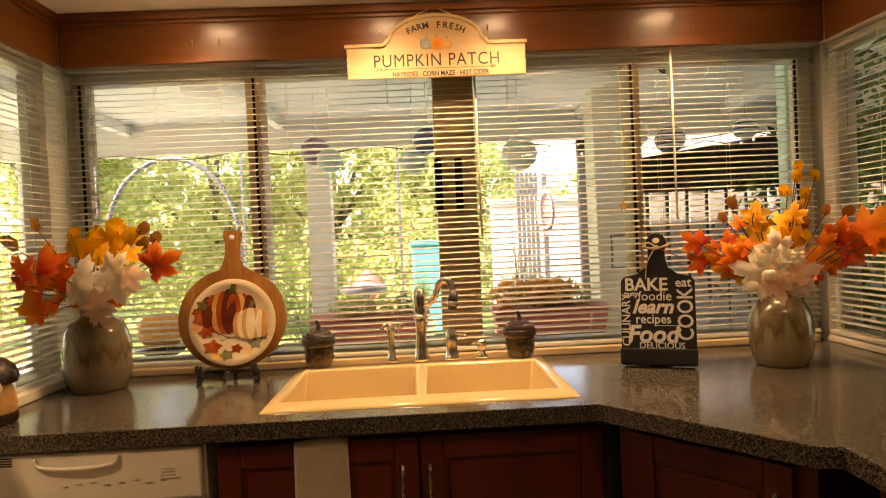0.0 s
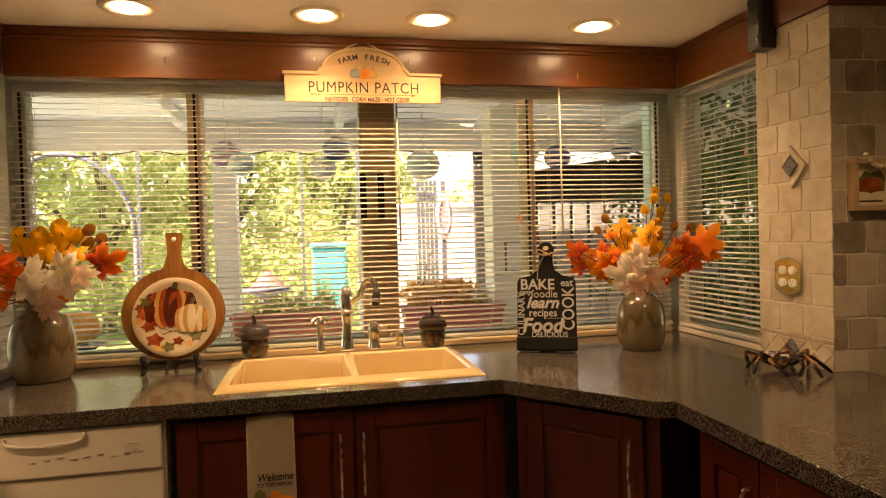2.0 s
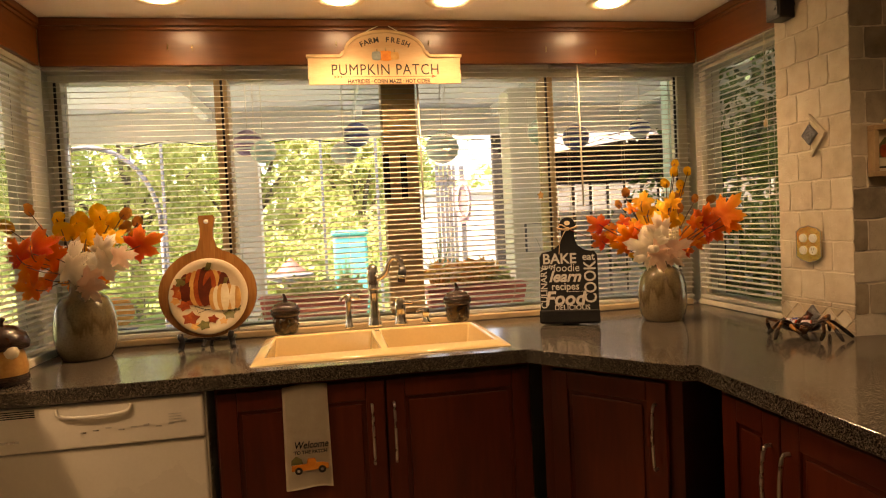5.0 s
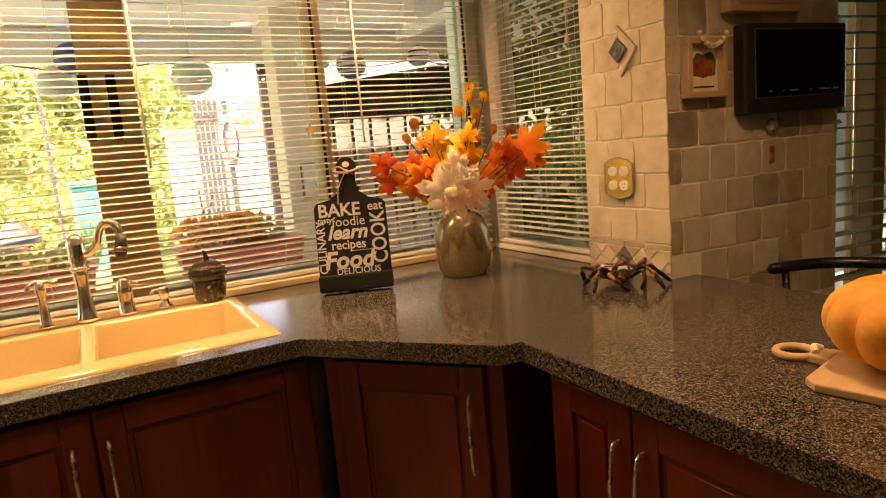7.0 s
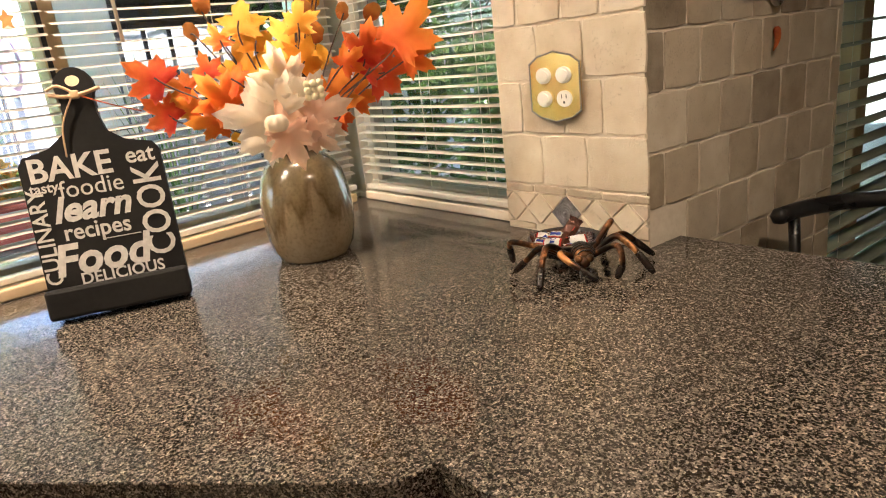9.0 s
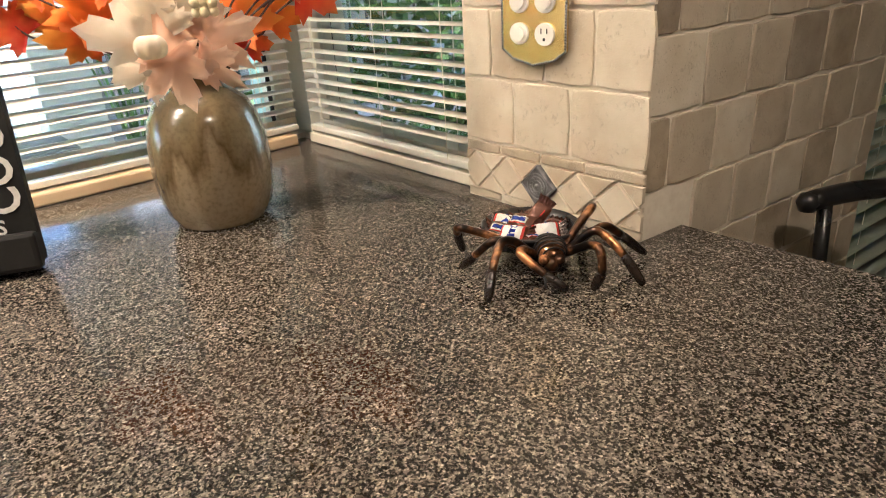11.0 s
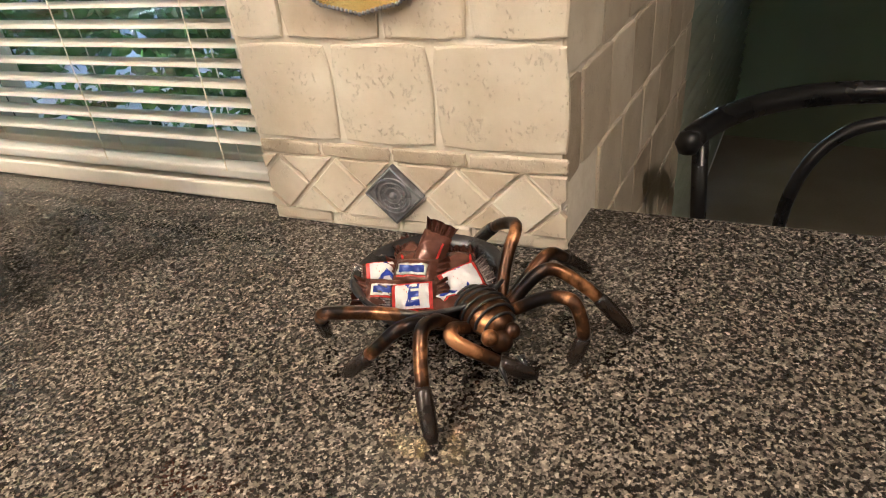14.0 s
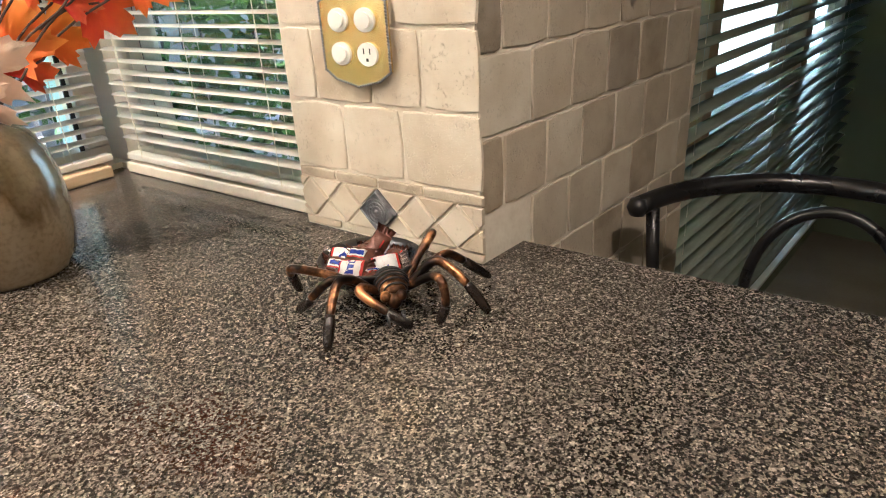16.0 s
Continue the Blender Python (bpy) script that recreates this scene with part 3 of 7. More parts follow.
CAP_GLAZE = surface("dark_brown_glaze", [(0.3, (0.012, 0.005, 0.003)), (0.7, (0.045, 0.018, 0.009))], 70, 0.16, bump=0.8, fine=200, coat=0.5)
BLACK_PAINT = surface("chalkboard_black", [(0.3, (0.006, 0.006, 0.0065)), (0.7, (0.014, 0.0135, 0.0135))], 14, 0.6, bump=0.06, spec=0.2)
LETTER_WHITE = surface("letter_white", [(0.3, (0.40, 0.39, 0.37)), (0.7, (0.56, 0.55, 0.53))], 90, 0.7, bump=0.05)
LETTER_DARK = surface("letter_dark", [(0.3, (0.010, 0.007, 0.005)), (0.7, (0.028, 0.020, 0.014))], 60, 0.7, bump=0.0)
SIGN_FACE = surface("sign_face", [(0.25, (0.44, 0.24, 0.10)), (0.5, (0.52, 0.34, 0.18)), (0.75, (0.58, 0.42, 0.25))], 4, 0.6, bump=0.05, stretch=(0.4, 1, 4))
SIGN_EDGE = surface("sign_edge", [(0.3, (0.42, 0.28, 0.13)), (0.7, (0.58, 0.40, 0.2))], 12, 0.6, bump=0.1)
ACACIA = surface("acacia_wood", [(0.22, (0.11, 0.040, 0.012)), (0.5, (0.27, 0.115, 0.035)), (0.8, (0.42, 0.21, 0.07))], 9, 0.26, bump=0.08, fine=90, stretch=(2.2, 1, 0.18), coat=0.15)
PALE_WOOD = surface("pale_wood", [(0.25, (0.44, 0.29, 0.15)), (0.75, (0.62, 0.44, 0.26))], 9, 0.5, bump=0.08, fine=90, stretch=(0.2, 2, 1))
CANDLE_CREAM = surface("plate_cream", [(0.3, (0.58, 0.47, 0.32)), (0.7, (0.70, 0.60, 0.44))], 6, 0.16, bump=0.0, coat=0.4)
RUST = surface("rust_paint", [(0.25, (0.16, 0.022, 0.008)), (0.5, (0.32, 0.06, 0.015)), (0.8, (0.55, 0.19, 0.045))], 26, 0.3, bump=0.05)
OCHRE = surface("ochre_paint", [(0.25, (0.45, 0.20, 0.05)), (0.75, (0.72, 0.45, 0.16))], 26, 0.3, bump=0.05)
OLIVE = surface("olive_paint", [(0.25, (0.07, 0.07, 0.02)), (0.75, (0.22, 0.20, 0.07))], 30, 0.3, bump=0.05)
MAROON = surface("maroon_paint", [(0.25, (0.05, 0.008, 0.004)), (0.75, (0.16, 0.025, 0.01))], 26, 0.3, bump=0.05)
GHOST = surface("pale_pumpkin_paint", [(0.25, (0.62, 0.50, 0.30)), (0.75, (0.85, 0.78, 0.60))], 22, 0.3, bump=0.05)
ORANGE_PAINT = surface("orange_paint", [(0.25, (0.62, 0.17, 0.02)), (0.75, (0.85, 0.33, 0.05))], 30, 0.5, bump=0.05)
BLUE_PAINT = surface("grey_blue_paint", [(0.25, (0.14, 0.17, 0.18)), (0.75, (0.33, 0.36, 0.34))], 30, 0.5, bump=0.05)
TOWEL = surface("towel_cloth", [(0.3, (0.76, 0.65, 0.48)), (0.7, (0.86, 0.77, 0.60))], 26, 0.95, bump=0.9, fine=420)
BLACK_METAL = surface("black_metal", [(0.3, (0.006, 0.006, 0.007)), (0.7, (0.016, 0.016, 0.017))], 20, 0.28, bump=0.02)
COPPER = surface("copper_brushed_black", [(0.44, (0.012, 0.009, 0.008)), (0.55, (0.10, 0.045, 0.019)), (0.66, (0.64, 0.31, 0.125))], 20, 0.30, metal=0.75, bump=0.1)
COPPER_TIP = surface("dark_leg_tip", [(0.3, (0.008, 0.007, 0.007)), (0.75, (0.035, 0.024, 0.018))], 30, 0.25, metal=0.3, bump=0.08)
PUMPKIN_SKIN = surface("pumpkin_skin", [(0.25, (0.62, 0.21, 0.03)), (0.5, (0.78, 0.33, 0.06)), (0.8, (0.86, 0.50, 0.17))], 14, 0.55, bump=0.25, fine=90)
STEM = surface("pumpkin_stem", [(0.3, (0.20, 0.15, 0.07)), (0.7, (0.40, 0.32, 0.18))], 30, 0.8, bump=0.4)
SCREEN, sn, sl, sp = material("black_screen")
sp.inputs["Base Color"].default_value = (0.004, 0.004, 0.005, 1)
sp.inputs["Roughness"].default_value = 0.08


def vase_material():
    """Glazed stoneware: olive-brown glaze on the shoulder running down in tongues over paler taupe."""
    m, n, l, p = material("olive_glaze")
    co = n.new("ShaderNodeTexCoord")
    mp = n.new("ShaderNodeMapping")
    mp.inputs["Scale"].default_value = (26, 26, 3)
    l.new(co.outputs["Object"], mp.inputs["Vector"])
    runs = n.new("ShaderNodeTexNoise")
    runs.inputs["Scale"].default_value, runs.inputs["Detail"].default_value = 1.0, 3
    l.new(mp.outputs[0], runs.inputs["Vector"])
    axes = n.new("ShaderNodeSeparateXYZ")
    l.new(co.outputs["Object"], axes.inputs[0])
    low = n.new("ShaderNodeMath")
    low.operation = "MULTIPLY_ADD"
    low.inputs[1].default_value, low.inputs[2].default_value = 3.6, -0.30
    l.new(axes.outputs["Z"], low.inputs[0])
    add = n.new("ShaderNodeMath")
    add.operation = "MULTIPLY_ADD"
    add.inputs[1].default_value = 1.1
    l.new(runs.outputs["Fac"], add.inputs[0])
    l.new(low.outputs[0], add.inputs[2])
    r = ramp_of(n, [(0.30, (0.235, 0.185, 0.115)), (0.56, (0.205, 0.158, 0.092)), (0.66, (0.105, 0.072, 0.034)), (0.80, (0.165, 0.128, 0.066)), (1.0, (0.125, 0.10, 0.056))])
    l.new(add.outputs[0], r.inputs[0])
    speck = n.new("ShaderNodeTexNoise")
    speck.inputs["Scale"].default_value, speck.inputs["Detail"].default_value = 160, 4
    l.new(co.outputs["Object"], speck.inputs["Vector"])
    sr = ramp_of(n, [(0.30, (0.72, 0.70, 0.66)), (0.55, (1, 1, 1))])
    l.new(speck.outputs["Fac"], sr.inputs[0])
    mul = n.new("ShaderNodeMix")
    mul.data_type, mul.blend_type = "RGBA", "MULTIPLY"
    mul.inputs["Factor"].default_value = 0.8
    l.new(r.outputs[0], mul.inputs["A"])
    l.new(sr.outputs[0], mul.inputs["B"])
    l.new(mul.outputs["Result"], p.inputs["Base Color"])
    p.inputs["Roughness"].default_value = 0.20
    p.inputs["Coat Weight"].default_value = 0.35
    b = n.new("ShaderNodeBump")
    b.inputs["Strength"].default_value, b.inputs["Distance"].default_value = 0.25, 0.002
    l.new(add.outputs[0], b.inputs["Height"])
    l.new(b.outputs[0], p.inputs["Normal"])
    return m


VASE_GLAZE = vase_material()


def leaf_material(name, inner, outer, rough=0.6):
    """A cloth leaf: one tint near its base running to another at the tips, with fine veins."""
    m, n, l, p = material(name)
    co = n.new("ShaderNodeTexCoord")
    ln = n.new("ShaderNodeVectorMath")
    ln.operation = "LENGTH"
    l.new(co.outputs["Object"], ln.inputs[0])
    nz = n.new("ShaderNodeTexNoise")
    nz.inputs["Scale"].default_value, nz.inputs["Detail"].default_value = 35, 5
    l.new(co.outputs["Object"], nz.inputs["Vector"])
    mul = n.new("ShaderNodeMath")
    mul.operation = "MULTIPLY_ADD"
    mul.inputs[1].default_value = 9.0
    mul.inputs[2].default_value = -0.30
    l.new(ln.outputs["Value"], mul.inputs[0])
    add = n.new("ShaderNodeMath")
    add.operation = "MULTIPLY_ADD"
    add.inputs[1].default_value = 0.7
    l.new(nz.outputs["Fac"], add.inputs[0])
    l.new(mul.outputs[0], add.inputs[2])
    mid = tuple((a + b) / 2 for a, b in zip(inner, outer))
    r = ramp_of(n, [(0.2, inner), (0.55, mid), (0.9, outer)])
    l.new(add.outputs[0], r.inputs[0])
    l.new(r.outputs[0], p.inputs["Base Color"])
    p.inputs["Roughness"].default_value = rough
    p.inputs["Sheen Weight"].default_value = 0.1
    b = n.new("ShaderNodeBump")
    b.inputs["Strength"].default_value, b.inputs["Distance"].default_value = 0.5, 0.001
    l.new(nz.outputs["Fac"], b.inputs["Height"])
    l.new(b.outputs[0], p.inputs["Normal"])
    tr = n.new("ShaderNodeBsdfTranslucent")
    l.new(r.outputs[0], tr.inputs["Color"])
    mx = n.new("ShaderNodeMixShader")
    mx.inputs[0].default_value = 0.35
    l.new(p.outputs[0], mx.inputs[1])
    l.new(tr.outputs[0], mx.inputs[2])
    l.new(mx.outputs[0], n["Material Output"].inputs["Surface"])
    return m


LEAF_ORANGE = leaf_material("leaf_orange", (0.82, 0.17, 0.012), (0.92, 0.42, 0.03))
LEAF_RED = leaf_material("leaf_red", (0.72, 0.055, 0.02), (0.90, 0.28, 0.025))
LEAF_YELLOW = leaf_material("leaf_yellow", (0.90, 0.46, 0.02), (0.93, 0.60, 0.05))
LEAF_WHITE = leaf_material("leaf_white", (0.78, 0.70, 0.56), (0.86, 0.79, 0.67))
LEAF_PINK = leaf_material("leaf_blush", (0.76, 0.52, 0.38), (0.85, 0.70, 0.56))
LEAF_GOLD = leaf_material("leaf_gold", (0.62, 0.30, 0.03), (0.82, 0.52, 0.08))
LEAF_BRONZE = leaf_material("leaf_bronze", (0.50, 0.17, 0.03), (0.62, 0.30, 0.06))
TWIG = surface("twig", [(0.3, (0.05, 0.03, 0.02)), (0.7, (0.13, 0.09, 0.06))], 40, 0.8, bump=0.1)
BERRY = surface("cream_berry", [(0.3, (0.70, 0.58, 0.32)), (0.7, (0.82, 0.74, 0.52))], 30, 0.45, bump=0.05)


# ---- lettering ----
def lettering(text, size, depth=0.0008, spacing=1.0, squash=1.0, shear=0.0, thick=0.0):
    """A bmesh of flat letters, centred, lying in the xz plane and facing -y."""
    cu = bpy.data.curves.new("lettering", "FONT")
    cu.body, cu.size, cu.extrude, cu.align_x, cu.align_y = text, size, depth / 2, "CENTER", "CENTER"
    cu.space_character, cu.shear, cu.offset = spacing, shear, thick
    cu.resolution_u = 3
    ob = bpy.data.objects.new("lettering", cu)
    scene.collection.objects.link(ob)
    me = bpy.data.meshes.new_from_object(ob.evaluated_get(bpy.context.evaluated_depsgraph_get()))
    bm = bmesh.new()
    bm.from_mesh(me)
    bpy.data.objects.remove(ob)
    bpy.data.curves.remove(cu)
    bpy.data.meshes.remove(me)
    for v in bm.verts:
        v.co = Vector((v.co.x * squash, -v.co.z, v.co.y))
    return bm


def plate_shape(outline, y0, y1):
    """A flat plate in the xz plane between depths y0 and y1."""
    bm = slab([(x, z) for x, z in outline], 0, y1 - y0)
    for v in bm.verts:
        v.co = Vector((v.co.x, y1 - v.co.z, v.co.y))
    return finish(bm)


def oval(cx, cz, rx, rz, n=28, a0=0.0, a1=2 * math.pi):
    return [(cx + rx * math.cos(a0 + (a1 - a0) * k / n), cz + rz * math.sin(a0 + (a1 - a0) * k / n)) for k in range(n)]


# ---- ceiling downlights ----
BULB, bn, bl_, bp = material("bulb_glow")
bp.inputs["Emission Color"].default_value = (1.0, 0.78, 0.45, 1)
bp.inputs["Emission Strength"].default_value = 8.0
TRIM_WHITE = surface("downlight_trim", [(0.3, (0.70, 0.62, 0.48)), (0.7, (0.80, 0.72, 0.58))], 10, 0.35, bump=0.0)


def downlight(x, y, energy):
    # Same fixture for the bay row and for the added unseen lamps.
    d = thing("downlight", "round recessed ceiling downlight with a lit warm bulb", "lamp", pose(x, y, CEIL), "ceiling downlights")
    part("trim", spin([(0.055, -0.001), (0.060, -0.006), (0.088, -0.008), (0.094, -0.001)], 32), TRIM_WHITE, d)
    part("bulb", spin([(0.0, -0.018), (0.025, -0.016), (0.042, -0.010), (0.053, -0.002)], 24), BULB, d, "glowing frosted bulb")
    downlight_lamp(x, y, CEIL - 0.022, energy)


for lx in (-0.615, -0.006, 0.396, 1.023):
    downlight(lx, 2.105, 6.0)
# First is placed from the television's shadow; other three unseen, added as fill light.
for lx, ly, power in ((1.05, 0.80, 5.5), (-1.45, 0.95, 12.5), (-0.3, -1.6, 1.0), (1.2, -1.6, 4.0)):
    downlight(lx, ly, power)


# ---- sink ----
def sink_body():
    x0, x1, y0, y1 = SINK
    top, floor_z = TOP + 0.020, TOP - 0.17
    bowls = [(x0 + 0.05, x0 + 0.405, y0 + 0.05, y1 - 0.125), (x0 + 0.440, x1 - 0.05, y0 + 0.05, y1 - 0.125)]
    bm = bmesh.new()
    xs = sorted({x0, x1, *(b[0] for b in bowls), *(b[1] for b in bowls)})
    ys = sorted({y0, y1, bowls[0][2], bowls[0][3]})
    grid = {(x, y): bm.verts.new((x, y, top - (0.016 if x in (x0, x1) or y in (y0, y1) else 0.0))) for x in xs for y in ys}
    for i in range(len(xs) - 1):
        for j in range(len(ys) - 1):
            cx, cy = (xs[i] + xs[i + 1]) / 2, (ys[j] + ys[j + 1]) / 2
            if any(b[0] < cx < b[1] and b[2] < cy < b[3] for b in bowls):
                continue
            bm.faces.new((grid[xs[i], ys[j]], grid[xs[i + 1], ys[j]], grid[xs[i + 1], ys[j + 1]], grid[xs[i], ys[j + 1]]))
    for b in bowls:
        ring = [grid[b[0], b[2]], grid[b[1], b[2]], grid[b[1], b[3]], grid[b[0], b[3]]]
        low = [bm.verts.new((v.co.x + (0.025 if v.co.x == b[0] else -0.025), v.co.y + (0.025 if v.co.y == b[2] else -0.025), floor_z)) for v in ring]
        for k in range(4):
            bm.faces.new((ring[k], ring[(k + 1) % 4], low[(k + 1) % 4], low[k]))
        bm.faces.new(low)
    rim = [e for e in bm.edges if e.is_boundary]
    made = bmesh.ops.extrude_edge_only(bm, edges=rim)
    for v in made["geom"]:
        if isinstance(v, bmesh.types.BMVert):
            v.co.z = TOP - 0.006
    finish(bm)
    sharp = [e for e in bm.edges if len(e.link_faces) == 2 and e.calc_face_angle(0) > 0.5]
    bmesh.ops.bevel(bm, geom=sharp, offset=0.028, segments=5, profile=0.5, affect="EDGES", clamp_overlap=True)
    return finish(bm, True)


sink = thing("kitchen_sink", "cream enamel double-bowl drop-in sink set in the worktop", "sink")
part("basin", sink_body(), CREAM, sink)
for bx in (SINK[0] + 0.23, SINK[1] - 0.20):
    part("drain", spin([(0.0, 0.001), (0.035, 0.002), (0.042, 0.004), (0.045, 0.0)], 24), POLISHED, sink, "metal drain ring", pose(bx, 2.03, TOP - 0.168))

DECK = TOP + 0.0185
DY = 2.318


def faucet():
    f = thing("faucet", "polished nickel kitchen faucet with curved spout on the sink", "faucet", pose(0.073, DY, DECK))
    part("body", spin([(0, 0), (0.029, 0), (0.030, 0.008), (0.024, 0.018), (0.021, 0.05), (0.017, 0.085), (0.019, 0.13), (0.022, 0.145), (0.019, 0.150), (0.022, 0.17), (0.024, 0.215), (0.020, 0.235), (0.012, 0.245), (0, 0.248)], 28), POLISHED, f)
    part("collar", spin([(0.021, 0.144), (0.0255, 0.147), (0.0255, 0.153), (0.021, 0.156)], 28), POLISHED, f)
    part("spout", tube(smooth_line([(0.008, -0.004, 0.195), (0.03, -0.012, 0.193), (0.052, -0.022, 0.215), (0.064, -0.03, 0.252), (0.084, -0.04, 0.272), (0.104, -0.048, 0.262), (0.113, -0.052, 0.235)], 6), 0.0115, 12), POLISHED, f)
    part("spray_head", spin([(0, -0.065), (0.0145, -0.064), (0.0165, -0.03), (0.0125, 0.0), (0, 0.001)], 20), DARK, f, "black spray head with nickel band", pose(0.115, -0.053, 0.236, -8, 8, 0))
    part("spray_ring", spin([(0.0165, -0.05), (0.018, -0.047), (0.018, -0.04), (0.016, -0.037)], 20), POLISHED, f, at=pose(0.115, -0.053, 0.236, -8, 8, 0))


def side_lever():
    h = thing("faucet_lever", "polished nickel lever handle on a turned post", "faucet handle", pose(-0.028, DY, DECK))
    part("post", spin([(0, 0), (0.019, 0), (0.020, 0.006), (0.014, 0.014), (0.012, 0.05), (0.010, 0.075), (0.013, 0.10), (0.015, 0.115), (0.011, 0.125), (0.006, 0.132), (0, 0.134)], 22), POLISHED, h)
    part("lever", tube(smooth_line([(-0.03, -0.012, 0.108), (-0.026, -0.01, 0.122), (-0.008, 0, 0.13), (0.012, 0.002, 0.126), (0.030, 0.0, 0.120)], 5), [0.007] * 5 + [0.0065] * 10 + [0.008] * 6, 10), POLISHED, h)
    part("knob", spin([(0, -0.012), (0.011, -0.008), (0.013, 0), (0.011, 0.008), (0, 0.012)], 16), POLISHED, h, at=pose(0.033, 0, 0.120))


def sprayer():
    s = thing("side_sprayer", "polished nickel domed sprayer with small lever", "sprayer", pose(0.176, DY, DECK))
    part("body", spin([(0, 0), (0.026, 0), (0.027, 0.006), (0.022, 0.012), (0.021, 0.05), (0.023, 0.062), (0.021, 0.08), (0.016, 0.098), (0.008, 0.106), (0, 0.108)], 24), POLISHED, s)
    part("lever", tube(smooth_line([(0.0, -0.01, 0.085), (0.02, -0.012, 0.088), (0.040, -0.016, 0.083), (0.048, -0.018, 0.088)], 5), 0.005, 8), POLISHED, s)


def soap_pump():
    s = thing("soap_dispenser", "short polished nickel soap pump on the sink", "soap pump", pose(0.277, DY, DECK))
    part("body", spin([(0, 0), (0.022, 0), (0.023, 0.005), (0.014, 0.010), (0.012, 0.03), (0.016, 0.036), (0.016, 0.056), (0.012, 0.061), (0, 0.062)], 20), POLISHED, s)
    part("nozzle", tube(smooth_line([(-0.005, 0, 0.052), (-0.025, -0.008, 0.055), (-0.038, -0.012, 0.046)], 4), 0.005, 8), POLISHED, s)


faucet()
side_lever()
sprayer()
soap_pump()


def acorn_jar(x, y, label):
    """A glass acorn: ribbed body, scaly cap and a bent stem."""
    a = thing("acorn_jar", label, "jar", pose(x, y, DECK, 0, 0, 20 * x), "acorn jars")
    part("body", spin([(0, 0), (0.036, 0.0), (0.043, 0.006), (0.048, 0.03), (0.050, 0.058), (0.047, 0.066), (0, 0.066)], 28), AMBER_GLAZE, a)
    cap = part("cap", spin([(0.047, 0.067), (0.0525, 0.070), (0.054, 0.085), (0.049, 0.103), (0.034, 0.117), (0.015, 0.124), (0, 0.125)], 28), CAP_GLAZE, a, "dark brown scaly cap")
    part("stem", tube(smooth_line([(0, 0, 0.120), (0.001, 0, 0.135), (-0.004, 0, 0.150), (-0.006, 0.0, 0.155)], 4), [0.012, 0.010, 0.009, 0.008, 0.007, 0.006, 0.006, 0.0055, 0.005, 0.004, 0.003, 0.002, 0.001], 10), CAP_GLAZE, cap)
    rnd = random.Random(2)
    me = mesh_of("scale", spin([(0, -0.0015), (0.0055, 0), (0.003, 0.0025), (0, 0.003)], 7), CAP_GLAZE)
    for row, (r, z, lean) in enumerate(((0.0535, 0.080, 80), (0.0525, 0.091, 66), (0.048, 0.102, 50), (0.038, 0.112, 32), (0.025, 0.119, 18))):
        n = int(2 * math.pi * r / 0.0115)
        for k in range(n):
            ang = 360 * (k + 0.5 * (row % 2)) / n
            shared("scale", me, cap, pose(0, 0, 0, 0, 0, ang) @ pose(r, 0, z, 0, lean, 0))
    for k in range(10):
        shared("bead", me, a, pose(0, 0, 0, 0, 0, 36 * k) @ pose(0.048, 0, 0.034 + 0.012 * (k % 2), 0, 86, 0))
    return a


acorn_jar(-0.270, 2.305, "brown glazed acorn jar with scaly lid on the sink")
acorn_jar(0.404, 2.292, "amber brown glazed acorn jar with scaly lid on the sink")


# ---- dishwasher, towel ----
dish = thing("dishwasher", "white built-in dishwasher under the worktop", "dishwasher", pose(-1.075, 1.752, 0))
part("body", boxed(0, 0.60, 0.02, 0.58, 0.10, TOP - 0.045), APPLIANCE, dish)
part("door", boxed(0.003, 0.597, -0.004, 0.019, 0.14, 0.735, bevel=0.006), APPLIANCE, dish)
panel = part("control_panel", boxed(0.003, 0.597, -0.014, 0.019, 0.741, TOP - 0.052, bevel=0.006), APPLIANCE, dish)
part("kick_plate", boxed(0.01, 0.59, 0.05, 0.06, 0.0, 0.099), DARK, dish)
part("latch", tube(smooth_line([(0.20, -0.016, 0.858), (0.215, -0.022, 0.838), (0.30, -0.026, 0.832), (0.385, -0.022, 0.838), (0.40, -0.016, 0.858)], 5), 0.005, 8), APPLIANCE, panel, "recessed grip of the door")
for k in range(4):
    part("vent_slot", boxed(0.02, 0.145, -0.0155, -0.0135, 0.842 + 0.006 * k, 0.845 + 0.006 * k), DARK, panel)
for k in range(9):
    bx = 0.26 + 0.034 * k
    part("button", boxed(bx, bx + 0.016, -0.016, -0.0135, 0.783 + 0.004 * (k % 3), 0.787 + 0.004 * (k % 3), bevel=0.001), CHROME, panel)
for k in range(4):
    part("label_bar", boxed(0.50, 0.535, -0.0148, -0.0138, 0.792 + 0.008 * k, 0.794 + 0.008 * k), CHROME, panel)
part("name_bar", boxed(0.035, 0.10, -0.0148, -0.0138, 0.772, 0.779), CHROME, panel, "small maker's mark")


